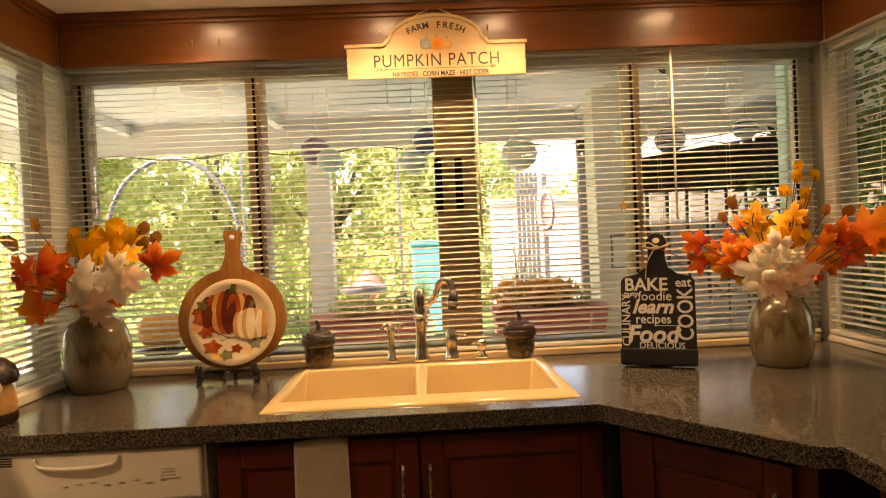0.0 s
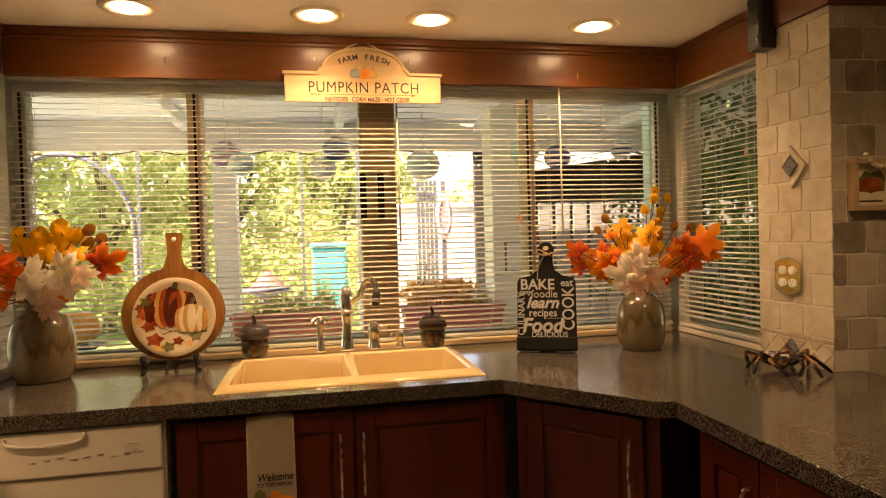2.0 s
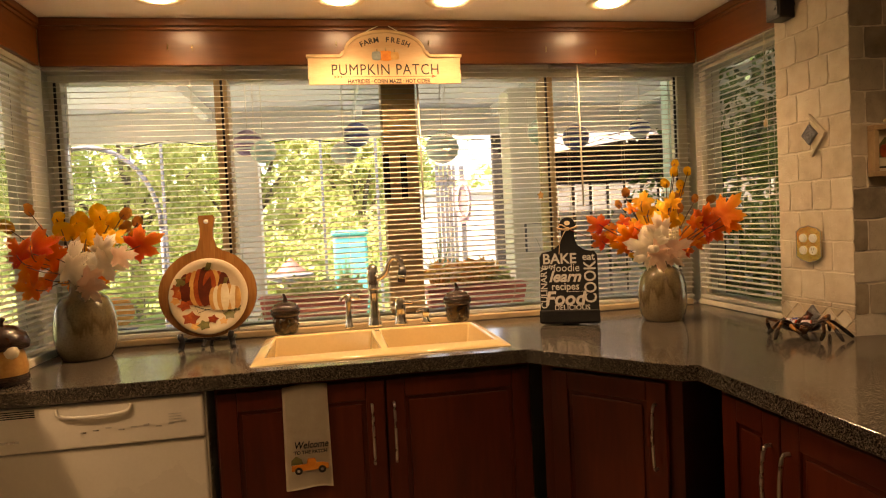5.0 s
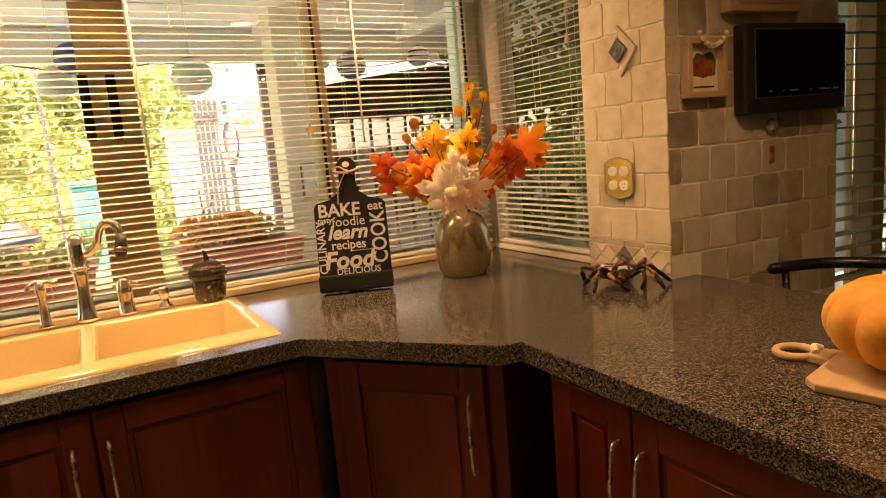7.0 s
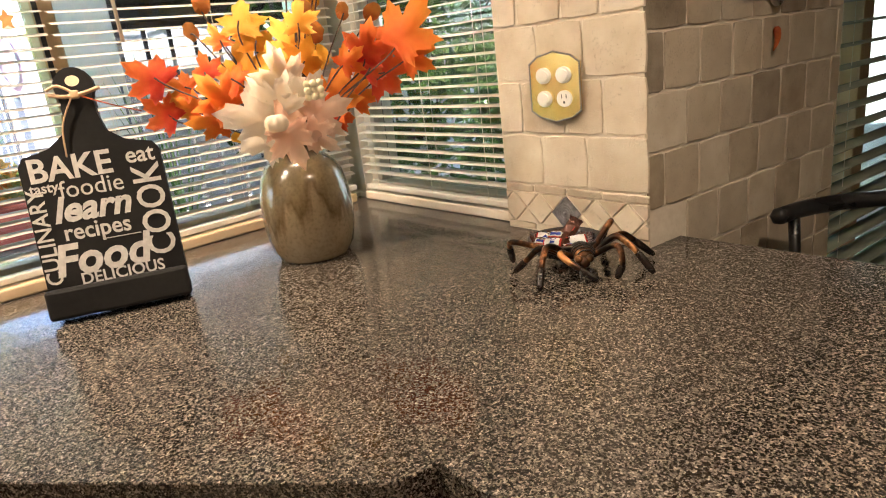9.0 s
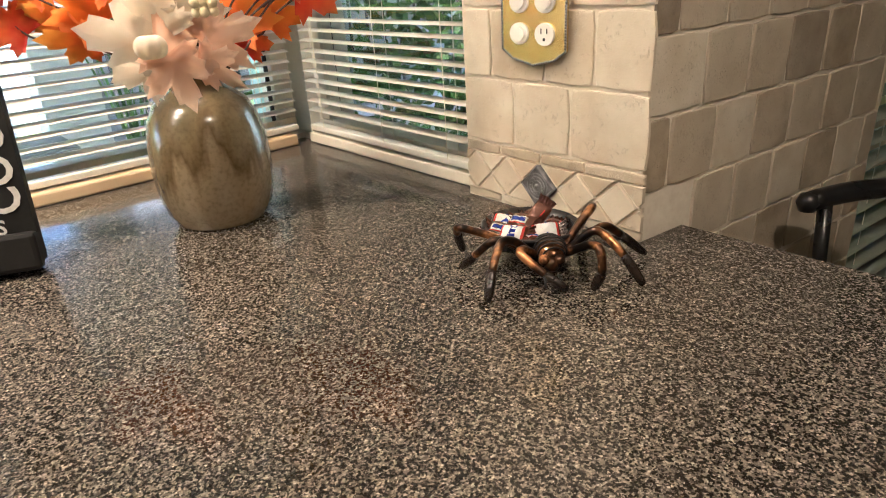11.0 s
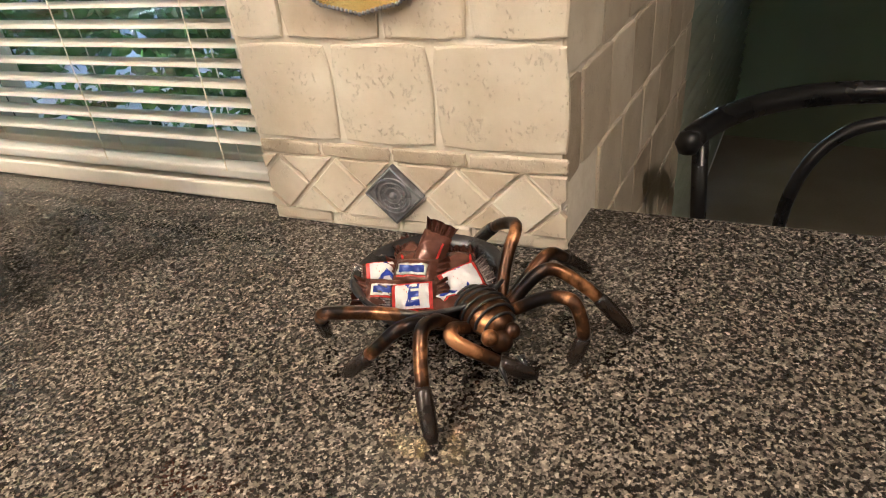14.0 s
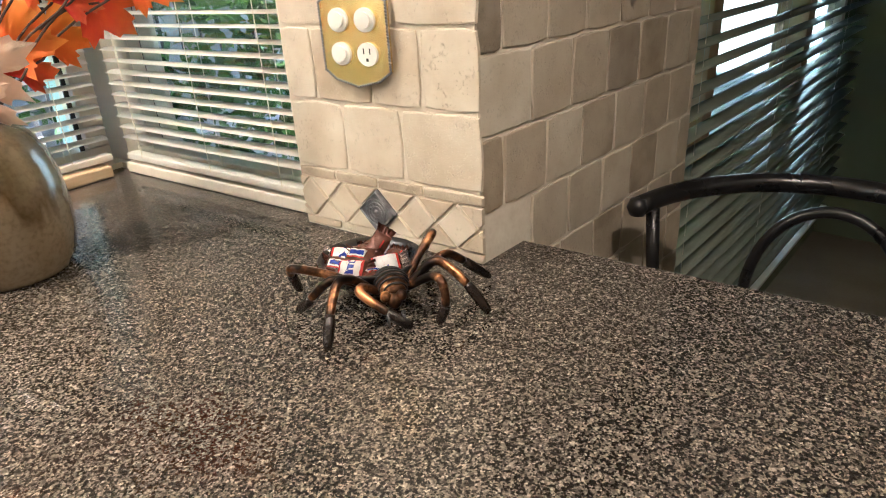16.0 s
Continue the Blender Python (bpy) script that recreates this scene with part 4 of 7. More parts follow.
def towel():
    """A long kitchen towel folded over the cabinet door's top."""
    t = thing("kitchen_towel", "cream waffle kitchen towel with orange truck print on the door", "towel", pose(-0.185, 1.7495, 0))
    bm = bmesh.new()
    nx, nz, w = 14, 40, 0.138
    grid = []
    for j in range(nz + 1):
        u = j / nz
        row = []
        for i in range(nx + 1):
            s = i / nx - 0.5
            x = s * w * (0.97 + 0.05 * u)
            z = 0.864 - 0.318 * u + 0.004 * math.sin(s * 5 + 1)
            y = -0.004 - 0.004 * math.sin(s * 7 + 2.2 * u) * u + (0.010 if j == 0 else 0)
            row.append(bm.verts.new((x, y, z)))
        grid.append(row)
    for j in range(nz):
        for i in range(nx):
            bm.faces.new((grid[j][i], grid[j][i + 1], grid[j + 1][i + 1], grid[j + 1][i]))
    made = bmesh.ops.solidify(bm, geom=bm.faces[:], thickness=0.004)
    cloth = part("cloth", finish(bm, True), TOWEL, t)
    part("lettering", lettering("Welcome", 0.030, shear=0.25, thick=0.0005, squash=0.86), LETTER_DARK, cloth, "dark script word", pose(0.010, -0.0105, 0.682))
    part("lettering", lettering("TO THE PATCH", 0.0145, thick=0.0004, squash=0.98), LETTER_DARK, cloth, "dark capitals", pose(0.008, -0.0105, 0.660))
    truck = part("truck_print", plate_shape([(-0.055, 0.0), (0.055, 0.0), (0.056, 0.016), (0.038, 0.022), (0.020, 0.022), (0.016, 0.036), (-0.006, 0.036), (-0.010, 0.020), (-0.054, 0.018)], -0.0112, -0.0100), ORANGE_PAINT, cloth, "orange pickup truck print", pose(0.004, 0, 0.605))
    for wx in (-0.034, 0.036):
        part("wheel_print", plate_shape(oval(wx, 0.0, 0.0115, 0.0115, 18), -0.0120, -0.0113), LETTER_DARK, truck)
        part("hub_print", plate_shape(oval(wx, 0.0, 0.0045, 0.0045, 12), -0.0126, -0.0121), LETTER_WHITE, truck)
    part("tree_print", plate_shape([(-0.056, 0.019), (-0.020, 0.021), (-0.024, 0.036), (-0.040, 0.046), (-0.054, 0.034)], -0.0112, -0.0100), OLIVE, truck, "dark green tree print")


towel()


# ---- hanging sign ----
def sign():
    s = thing("hanging_sign", "cream and orange wooden farm sign hanging on the valance", "sign", pose(0.168, 2.322, 1.955))
    arc = [(0.150 * math.cos(a), 0.062 + 0.075 * math.sin(a)) for a in [math.pi * k / 18 for k in range(19)]]
    outline = [(-0.300, -0.062), (0.300, -0.062), (0.300, 0.042), (0.172, 0.042), (0.160, 0.060)] + arc[1:-1] + [(-0.160, 0.060), (-0.172, 0.042), (-0.300, 0.042)]
    part("board", plate_shape(outline, -0.006, 0.006), SIGN_FACE, s)
    rim = [(-0.306, 0.047), (-0.175, 0.047), (-0.163, 0.064)] + [(0.154 * math.cos(a), 0.066 + 0.077 * math.sin(a)) for a in [math.pi - math.pi * k / 18 for k in range(19)]] + [(0.163, 0.064), (0.175, 0.047), (0.306, 0.047)]
    bm = bmesh.new()
    for (xa, za), (xb, zb) in zip(rim, rim[1:]):
        d = Vector((xb - xa, zb - za)).normalized()
        nx, nz = -d.y * 0.0055, d.x * 0.0055
        loop = [(xa - nx, za - nz), (xb - nx, zb - nz), (xb + nx, zb + nz), (xa + nx, za + nz)]
        lo = [bm.verts.new((x, -0.011, z)) for x, z in loop]
        hi = [bm.verts.new((x, 0.0055, z)) for x, z in loop]
        bm.faces.new(lo)
        bm.faces.new(hi)
        for k in range(4):
            bm.faces.new((lo[k], lo[(k + 1) % 4], hi[(k + 1) % 4], hi[k]))
    part("edge_moulding", finish(bm), SIGN_EDGE, s, "tan raised edge moulding")
    part("lettering", lettering("PUMPKIN PATCH", 0.060, spacing=1.10, squash=0.86), LETTER_DARK, s, "large dark capitals", pose(0.0, -0.0066, -0.008))
    part("lettering", lettering("HAYRIDES · CORN MAZE · HOT CIDER", 0.0225, squash=0.84, thick=0.0007), LETTER_DARK, s, "small dark capitals", pose(0.012, -0.0066, -0.052))
    word = "FARM FRESH"
    for k, ch in enumerate(word):
        if ch == " ":
            continue
        a = math.radians(136 - 92 * k / (len(word) - 1))
        part("lettering", lettering(ch, 0.029, thick=0.0006), LETTER_DARK, s, "", pose(0.125 * math.cos(a), -0.0066, 0.050 + 0.060 * math.sin(a), 0, 0, 0) @ pose(0, 0, 0, 0, -math.degrees(a - math.pi / 2) * 0.62, 0))
    for cx, rx, rz, mat in ((-0.032, 0.021, 0.019, BLUE_PAINT), (0.036, 0.019, 0.017, OCHRE), (0.002, 0.026, 0.022, ORANGE_PAINT)):
        bm = bmesh.new()
        for off in (-0.62, -0.3, 0.0, 0.3, 0.62):
            b2 = bmesh.ops.create_uvsphere(bm, u_segments=10, v_segments=8, radius=1.0, matrix=Matrix.Translation((cx + off * rx, -0.0065, 0.048)) @ Matrix.Diagonal((rx * 0.42, 0.0025, rz * (1 - 0.2 * abs(off)), 1)))
        pk = part("painted_pumpkin", finish(bm, True), mat, s)
        part("painted_stem", boxed(cx - 0.002, cx + 0.003, -0.009, -0.0065, 0.048 + rz * 0.8, 0.048 + rz * 1.4), STEM, pk)
    part("arrow", boxed(-0.175, 0.182, -0.0072, -0.0064, -0.0345, -0.0325), RUST, s, "rust arrow line")
    part("arrow_head", plate_shape([(0.182, -0.040), (0.202, -0.0335), (0.182, -0.027)], -0.0072, -0.0064), RUST, s)
    for k in range(3):
        part("arrow_feather", plate_shape([(-0.205 + 0.012 * k, -0.040), (-0.192 + 0.012 * k, -0.0335), (-0.205 + 0.012 * k, -0.027), (-0.200 + 0.012 * k, -0.0335)], -0.0072, -0.0064), RUST, s)
    part("hanging_string", tube([(-0.105, 0.0, 0.118), (-0.06, 0.004, 0.150), (0.0, 0.010, 0.178), (0.05, 0.004, 0.150), (0.10, 0.0, 0.118)], 0.0016, 6), CORD, s, "thin twine")


sign()
for hx, hz in ((-0.642, 2.040), (-0.555, 2.037), (0.834, 2.030), (1.052, 2.018), (-0.02, 2.052), (0.345, 2.055)):
    hook = thing("cup_hook", "small brass cup hook screwed into the valance", "hook", pose(hx, 2.339, hz), "cup hooks")
    part("wire", tube(smooth_line([(0, 0, 0.012), (0, -0.010, 0.012), (0, -0.016, 0.002), (0, -0.012, -0.010), (0, -0.004, -0.008)], 4), 0.0015, 6), BRASS, hook)


# ---- cutting-board plate on an easel ----
def paddle_plate():
    p = thing("round_paddle_board", "round acacia paddle board with painted pumpkin plate on an easel", "serving board", pose(-0.545, 2.265, TOP, 0, 0, 0))
    tilt = pose(0, 0, 0.036, -9, 0, 0)
    outline = oval(0, 0.162, 0.176, 0.166, 60, math.radians(104), math.radians(436))
    outline += [(0.034, 0.335), (0.023, 0.375), (0.024, 0.410), (0.030, 0.446), (0.026, 0.456), (-0.026, 0.456), (-0.030, 0.446), (-0.024, 0.410), (-0.023, 0.375), (-0.034, 0.335)]
    bm = plate_shape(outline, -0.009, 0.009)
    board = part("board", bm, ACACIA, p, "", tilt)
    # White disc put in for the bright backdrop showing through the hole.
    part("hang_hole", spin([(0, 0), (0.0085, 0.0), (0.0085, 0.0008), (0, 0.0009)], 20), WHITE_PLASTIC, board, "white disc standing in for the bright view through the handle hole", pose(0, -0.0092, 0.432, 90, 0, 0))
    dish_p = part("plate", spin([(0, 0.004), (0.095, 0.004), (0.118, 0.010), (0.140, 0.016), (0.142, 0.014), (0.12, 0.002), (0.09, 0.0), (0, 0.0)], 48), CANDLE_CREAM, board, "cream plate with painted pumpkins", pose(0.004, -0.0095, 0.148, 90, 0, 0))

    def painted(name, bm, mat, depth):
        ob = part(name, bm, mat, dish_p, "", pose(0, 0, 0, -90, 0, 0))
        for v in ob.data.vertices:
            r = math.hypot(v.co.x, v.co.z)
            rise = 0.004 if r < 0.095 else 0.004 + (r - 0.095) * 0.26
            v.co.y = -(rise + depth) if v.co.y < -0.0005 else -(rise - 0.0005)
        return ob

    def ribs(cx, cz, rx, rz, count, mats, depth):
        for k in range(count):
            o = -1 + 2 * k / (count - 1)
            order = 1 - abs(o)
            painted("painted_rib", plate_shape(oval(cx + o * rx * 0.70, cz - 0.006 * abs(o), rx * 0.26, rz * (1 - 0.22 * abs(o)), 22), -0.001, 0.0), mats[k % len(mats)], depth + 0.0006 * order + 0.0001 * k)

    ribs(-0.014, 0.036, 0.094, 0.074, 9, (MAROON, RUST, OCHRE, RUST), 0.0010)
    ribs(0.058, -0.004, 0.060, 0.054, 7, (OCHRE, GHOST), 0.0034)
    painted("painted_stem", plate_shape([(-0.014, 0.098), (0.006, 0.098), (0.014, 0.124), (-0.002, 0.126)], -0.001, 0), OLIVE, 0.0042)
    painted("painted_stem", plate_shape([(0.052, 0.044), (0.064, 0.044), (0.072, 0.066), (0.058, 0.068)], -0.001, 0), OLIVE, 0.0048)
    rnd = random.Random(5)
    for cx, cz, s, mat in ((-0.092, 0.056, 0.030, OLIVE), (-0.106, 0.012, 0.026, RUST), (-0.088, -0.030, 0.027, RUST), (-0.066, -0.078, 0.034, RUST), (-0.02, -0.106, 0.026, OLIVE), (0.028, -0.118, 0.0, OLIVE), (0.072, -0.072, 0.026, OLIVE), (0.05, -0.095, 0.018, OCHRE), (-0.118, -0.012, 0.018, OCHRE), (0.012, -0.086, 0.022, RUST), (0.098, -0.048, 0.020, OLIVE), (-0.114, 0.036, 0.020, RUST), (-0.05, -0.108, 0.020, OCHRE)):
        if s:
            rot = rnd.uniform(0, 6)
            pts = [(cx + s * (1.0 if k % 2 == 0 else 0.62) * math.cos(rot + k * math.pi / 5), cz + s * (0.8 if k % 2 == 0 else 0.5) * math.sin(rot + k * math.pi / 5)) for k in range(10)]
            painted("painted_leaf", plate_shape(pts, -0.001, 0), mat, 0.0012 + rnd.uniform(0, 0.0004))
    for pts in ([(-0.09, 0.0), (-0.05, -0.035), (-0.01, -0.05), (0.03, -0.045), (0.05, -0.06)], [(-0.05, -0.035), (-0.04, -0.06), (-0.01, -0.05)]):
        bm = bmesh.new()
        for (xa, za), (xb, zb) in zip(pts, pts[1:]):
            b3 = plate_shape([(xa, za - 0.001), (xb, zb - 0.001), (xb, zb + 0.001), (xa, za + 0.001)], -0.001, 0)
            tmp = bpy.data.meshes.new("twig")
            b3.to_mesh(tmp)
            bm.from_mesh(tmp)
            b3.free()
            bpy.data.meshes.remove(tmp)
        painted("painted_twig", bm, LETTER_DARK, 0.0009)
    return p


paddle_plate()


def easel():
    e = thing("easel_stand", "small black scrolled easel stand on the worktop", "plate stand", pose(-0.545, 2.25, TOP))
    for sx in (-0.088, 0.088):
        part("leg", tube(smooth_line([(sx * 1.04, -0.05, 0.003), (sx, -0.042, 0.020), (sx * 0.96, -0.05, 0.036), (sx * 0.98, -0.062, 0.048), (sx, -0.056, 0.058)], 4), 0.0105, 8), BLACK_METAL, e)
        part("ledge", tube([(sx, -0.048, 0.026), (sx, 0.03, 0.030)], 0.006, 8), BLACK_METAL, e)
    part("back_leg", tube(smooth_line([(0.012, 0.00, 0.028), (0.004, 0.02, 0.012), (0.0, 0.035, 0.004)], 4), 0.007, 8), BLACK_METAL, e)
    part("back_leg", tube(smooth_line([(-0.012, -0.01, 0.028), (-0.018, -0.02, 0.012), (-0.02, -0.025, 0.006)], 4), 0.007, 8), BLACK_METAL, e)
    part("crossbar", tube([(-0.09, 0.012, 0.026), (0.09, 0.012, 0.026)], 0.006, 8), BLACK_METAL, e)


easel()


# ---- lettered black board ----
def lettered_board():
    ang = math.degrees(math.atan2(2.057 - 2.144, 0.907 - 0.702))
    b = thing("lettered_board", "black wooden paddle recipe stand with white cooking words", "recipe stand", pose(0.8045, 2.100, TOP, 0, 0, ang))
    tilt = pose(0, 0.010, 0.004, -11, 0, 0)
    w = 0.1115
    outline = [(-w + 0.010, 0.0), (w - 0.010, 0.0), (w, 0.010), (w - 0.001, 0.262), (w - 0.010, 0.276), (0.060, 0.286), (0.034, 0.306), (0.026, 0.335), (0.025, 0.362)]
    outline += [(0.031 * math.cos(a), 0.384 + 0.031 * math.sin(a)) for a in [math.radians(-30 + 240 * k / 16) for k in range(17)]]
    outline += [(-0.025, 0.362), (-0.026, 0.335), (-0.034, 0.306), (-0.060, 0.286), (-w + 0.010, 0.276), (-w + 0.001, 0.262), (-w, 0.010)]
    board = part("board", plate_shape(outline, -0.009, 0.009), BLACK_PAINT, b, "", tilt)
    # No opening here: a pale disc stands in for the lit backdrop.
    part("hole", plate_shape(oval(0, 0.392, 0.011, 0.009, 18), -0.0096, -0.0088), GHOST, board, "pale disc standing in for the view through the handle hole")
    part("ledge", boxed(-w - 0.002, w + 0.002, -0.034, -0.0095, 0.0, 0.052, bevel=0.006), BLACK_PAINT, b, "", tilt)
    part("back_prop", boxed(-0.03, 0.03, 0.0, 0.008, 0.0, 0.18, bevel=0.002), BLACK_PAINT, b, "", pose(0, 0.084, 0.002, 6, 0, 0))
    y = -0.0098

    def word(text, size, x, z, squash=1.0, turn=0.0, shear=0.0, thick=0.0):
        part("lettering", lettering(text, size, squash=squash, shear=shear, thick=thick), LETTER_WHITE, board, "", pose(x, y, z) @ pose(0, 0, 0, 0, -turn, 0))

    word("BAKE", 0.056, -0.034, 0.250, 0.98, 0, 0, 0.0012)
    word("eat", 0.040, 0.077, 0.256, 0.95, 0, 0, 0.0006)
    word("tasty", 0.024, -0.080, 0.222, 0.95, 0, 0, 0.0004)
    word("foodie", 0.042, -0.008, 0.214, 0.95)
    word("learn", 0.060, -0.016, 0.180, 1.0, 0, 0.3, 0.0018)
    word("recipes", 0.040, -0.014, 0.142, 0.92, 0, 0, 0.0006)
    word("Food", 0.074, -0.018, 0.094, 0.98, 0, 0.2, 0.0022)
    word("DELICIOUS", 0.028, 0.010, 0.060, 0.98, 0, 0, 0.0004)
    word("CULINARY", 0.036, -0.0945, 0.140, 0.95, 90, 0, 0.0004)
    word("COOK", 0.064, 0.083, 0.158, 0.84, 90, 0, 0.0010)
    part("underline", boxed(-0.010, 0.052, y - 0.0004, y + 0.0004, 0.122, 0.1235), LETTER_WHITE, board)
    bow = part("raffia_bow", tube(smooth_line([(-0.04, -0.012, 0.372), (-0.015, -0.016, 0.366), (0.012, -0.017, 0.368), (0.040, -0.014, 0.376)], 5), 0.0035, 8), PALE_WOOD, board, "tan raffia tie")
    part("strand", tube(smooth_line([(-0.004, -0.017, 0.366), (-0.028, -0.016, 0.32), (-0.034, -0.013, 0.268)], 5), 0.0016, 6), PALE_WOOD, bow)
    part("strand", tube(smooth_line([(0.006, -0.017, 0.366), (0.05, -0.02, 0.345), (0.098, -0.024, 0.326)], 5), 0.0013, 6), RUST, bow)
    part("strand", tube(smooth_line([(0.0, -0.018, 0.370), (-0.022, -0.02, 0.384), (-0.040, -0.02, 0.378)], 5), 0.0025, 6), PALE_WOOD, bow)
    part("knot", boxed(-0.007, 0.007, -0.021, -0.011, 0.361, 0.375, bevel=0.003), PALE_WOOD, bow)


lettered_board()


# ---- autumn bouquets ----
def maple_mesh(name, mat, seed, lobes=5, fat=1.0):
    """A lobed leaf of unit size: base at the origin, tip along +z, facing -y, gently cupped."""
    rnd = random.Random(seed)
    pts = []
    for k in range(lobes):
        a = math.radians(-112 + 224 * k / (lobes - 1))
        reach = (0.50, 0.66, 0.80, 0.66, 0.50)[k] if lobes == 5 else 0.6
        tip = Vector((math.sin(a) * reach, 0, 0.30 + math.cos(a) * reach))
        for off, f in ((-22, 0.62), (-17, 0.78), (-10, 0.76), (0, 1.0), (10, 0.76), (17, 0.78), (22, 0.62)):
            b = a + math.radians(off * fat)
            pts.append(Vector((math.sin(b) * reach * f * rnd.uniform(0.95, 1.05), 0, 0.30 + math.cos(b) * reach * f)))
        if k < lobes - 1:
            b = a + math.radians(112 / (lobes - 1))
            pts.append(Vector((math.sin(b) * 0.34, 0, 0.30 + math.cos(b) * 0.34)))
    pts.append(Vector((0, 0, 0.16)))
    bm = bmesh.new()
    cx = Vector((0, 0, 0.30))
    bend, twist = rnd.uniform(0.15, 0.5), rnd.uniform(-0.3, 0.3)

    def shaped(p):
        d = p - cx
        r = d.length
        ang = math.atan2(d.x, d.z)
        return Vector((p.x, bend * r * r * 0.9 - 0.11 * math.cos(ang * 45 / 14) * r + twist * d.x * d.z, p.z))

    mid = bm.verts.new(shaped(cx) + Vector((0, -0.02, 0)))
    inner = [bm.verts.new(shaped(cx + (p - cx) * 0.55)) for p in pts]
    outer = [bm.verts.new(shaped(p)) for p in pts]
    n = len(pts)
    for k in range(n):
        j = (k + 1) % n
        bm.faces.new((mid, inner[k], inner[j])).smooth = True
        bm.faces.new((inner[k], outer[k], outer[j], inner[j])).smooth = True
    bmesh.ops.solidify(bm, geom=bm.faces[:], thickness=0.008)
    bmesh.ops.recalc_face_normals(bm, faces=bm.faces)
    for v in bm.verts:
        v.co = v.co * 0.1
    return mesh_of(name, bm, mat)


def oval_mesh(name, mat, seed):
    rnd = random.Random(seed)
    bm = bmesh.new()
    ring = [(0.42 * math.sin(2 * math.pi * k / 14) * (1 + 0.05 * rnd.random()), 0.5 - 0.5 * math.cos(2 * math.pi * k / 14)) for k in range(14)]
    mid = bm.verts.new((0, -0.05, 0.5))
    vs = [bm.verts.new((x, 0.25 * x * x + 0.08 * rnd.uniform(-1, 1), z)) for x, z in ring]
    for k in range(14):
        bm.faces.new((mid, vs[k], vs[(k + 1) % 14])).smooth = True
    bmesh.ops.solidify(bm, geom=bm.faces[:], thickness=0.012)
    bmesh.ops.recalc_face_normals(bm, faces=bm.faces)
    for v in bm.verts:
        v.co = v.co * 0.1
    return mesh_of(name, bm, mat)


LEAVES = {key: [maple_mesh("leaf", mat, 10 * i + j) for j in range(3)] for i, (key, mat) in enumerate((("o", LEAF_ORANGE), ("r", LEAF_RED), ("y", LEAF_YELLOW), ("w", LEAF_WHITE), ("p", LEAF_PINK)))}
LEAVES["g"] = [oval_mesh("round_leaf", LEAF_GOLD, 70 + j) for j in range(2)]
LEAVES["b"] = [oval_mesh("round_leaf", LEAF_BRONZE, 90 + j) for j in range(2)]
LEAVES["c"] = [oval_mesh("round_leaf", LEAF_YELLOW, 80 + j) for j in range(2)]


def pumpkin_bmesh(radius, height, ribs=10, depth=0.16, steps=60):
    prof = []
    for k in range(15):
        a = -math.pi / 2 + math.pi * k / 14
        prof.append((math.cos(a) ** 0.75 if math.cos(a) > 0 else 0.0, math.sin(a)))
    bm = bmesh.new()
    rings = []
    for r, z in prof:
        ring = []
        for k in range(steps):
            a = 2 * math.pi * k / steps
            dent = 1 - depth * (1 - abs(math.cos(a * ribs / 2))) ** 2 * 1.0
            rr = max(r, 0.02) * radius * dent
            zz = height * (0.5 + 0.5 * z) - 0.10 * height * math.exp(-(r / 0.35) ** 2) * (1 if z > 0 else -1)
            ring.append(bm.verts.new((rr * math.cos(a), rr * math.sin(a), zz)))
        rings.append(ring)
    for a, b in zip(rings, rings[1:]):
        for k in range(steps):
            bm.faces.new((a[k], a[(k + 1) % steps], b[(k + 1) % steps], b[k]))
    bm.faces.new(rings[0])
    bm.faces.new(rings[-1])
    return finish(bm, True)


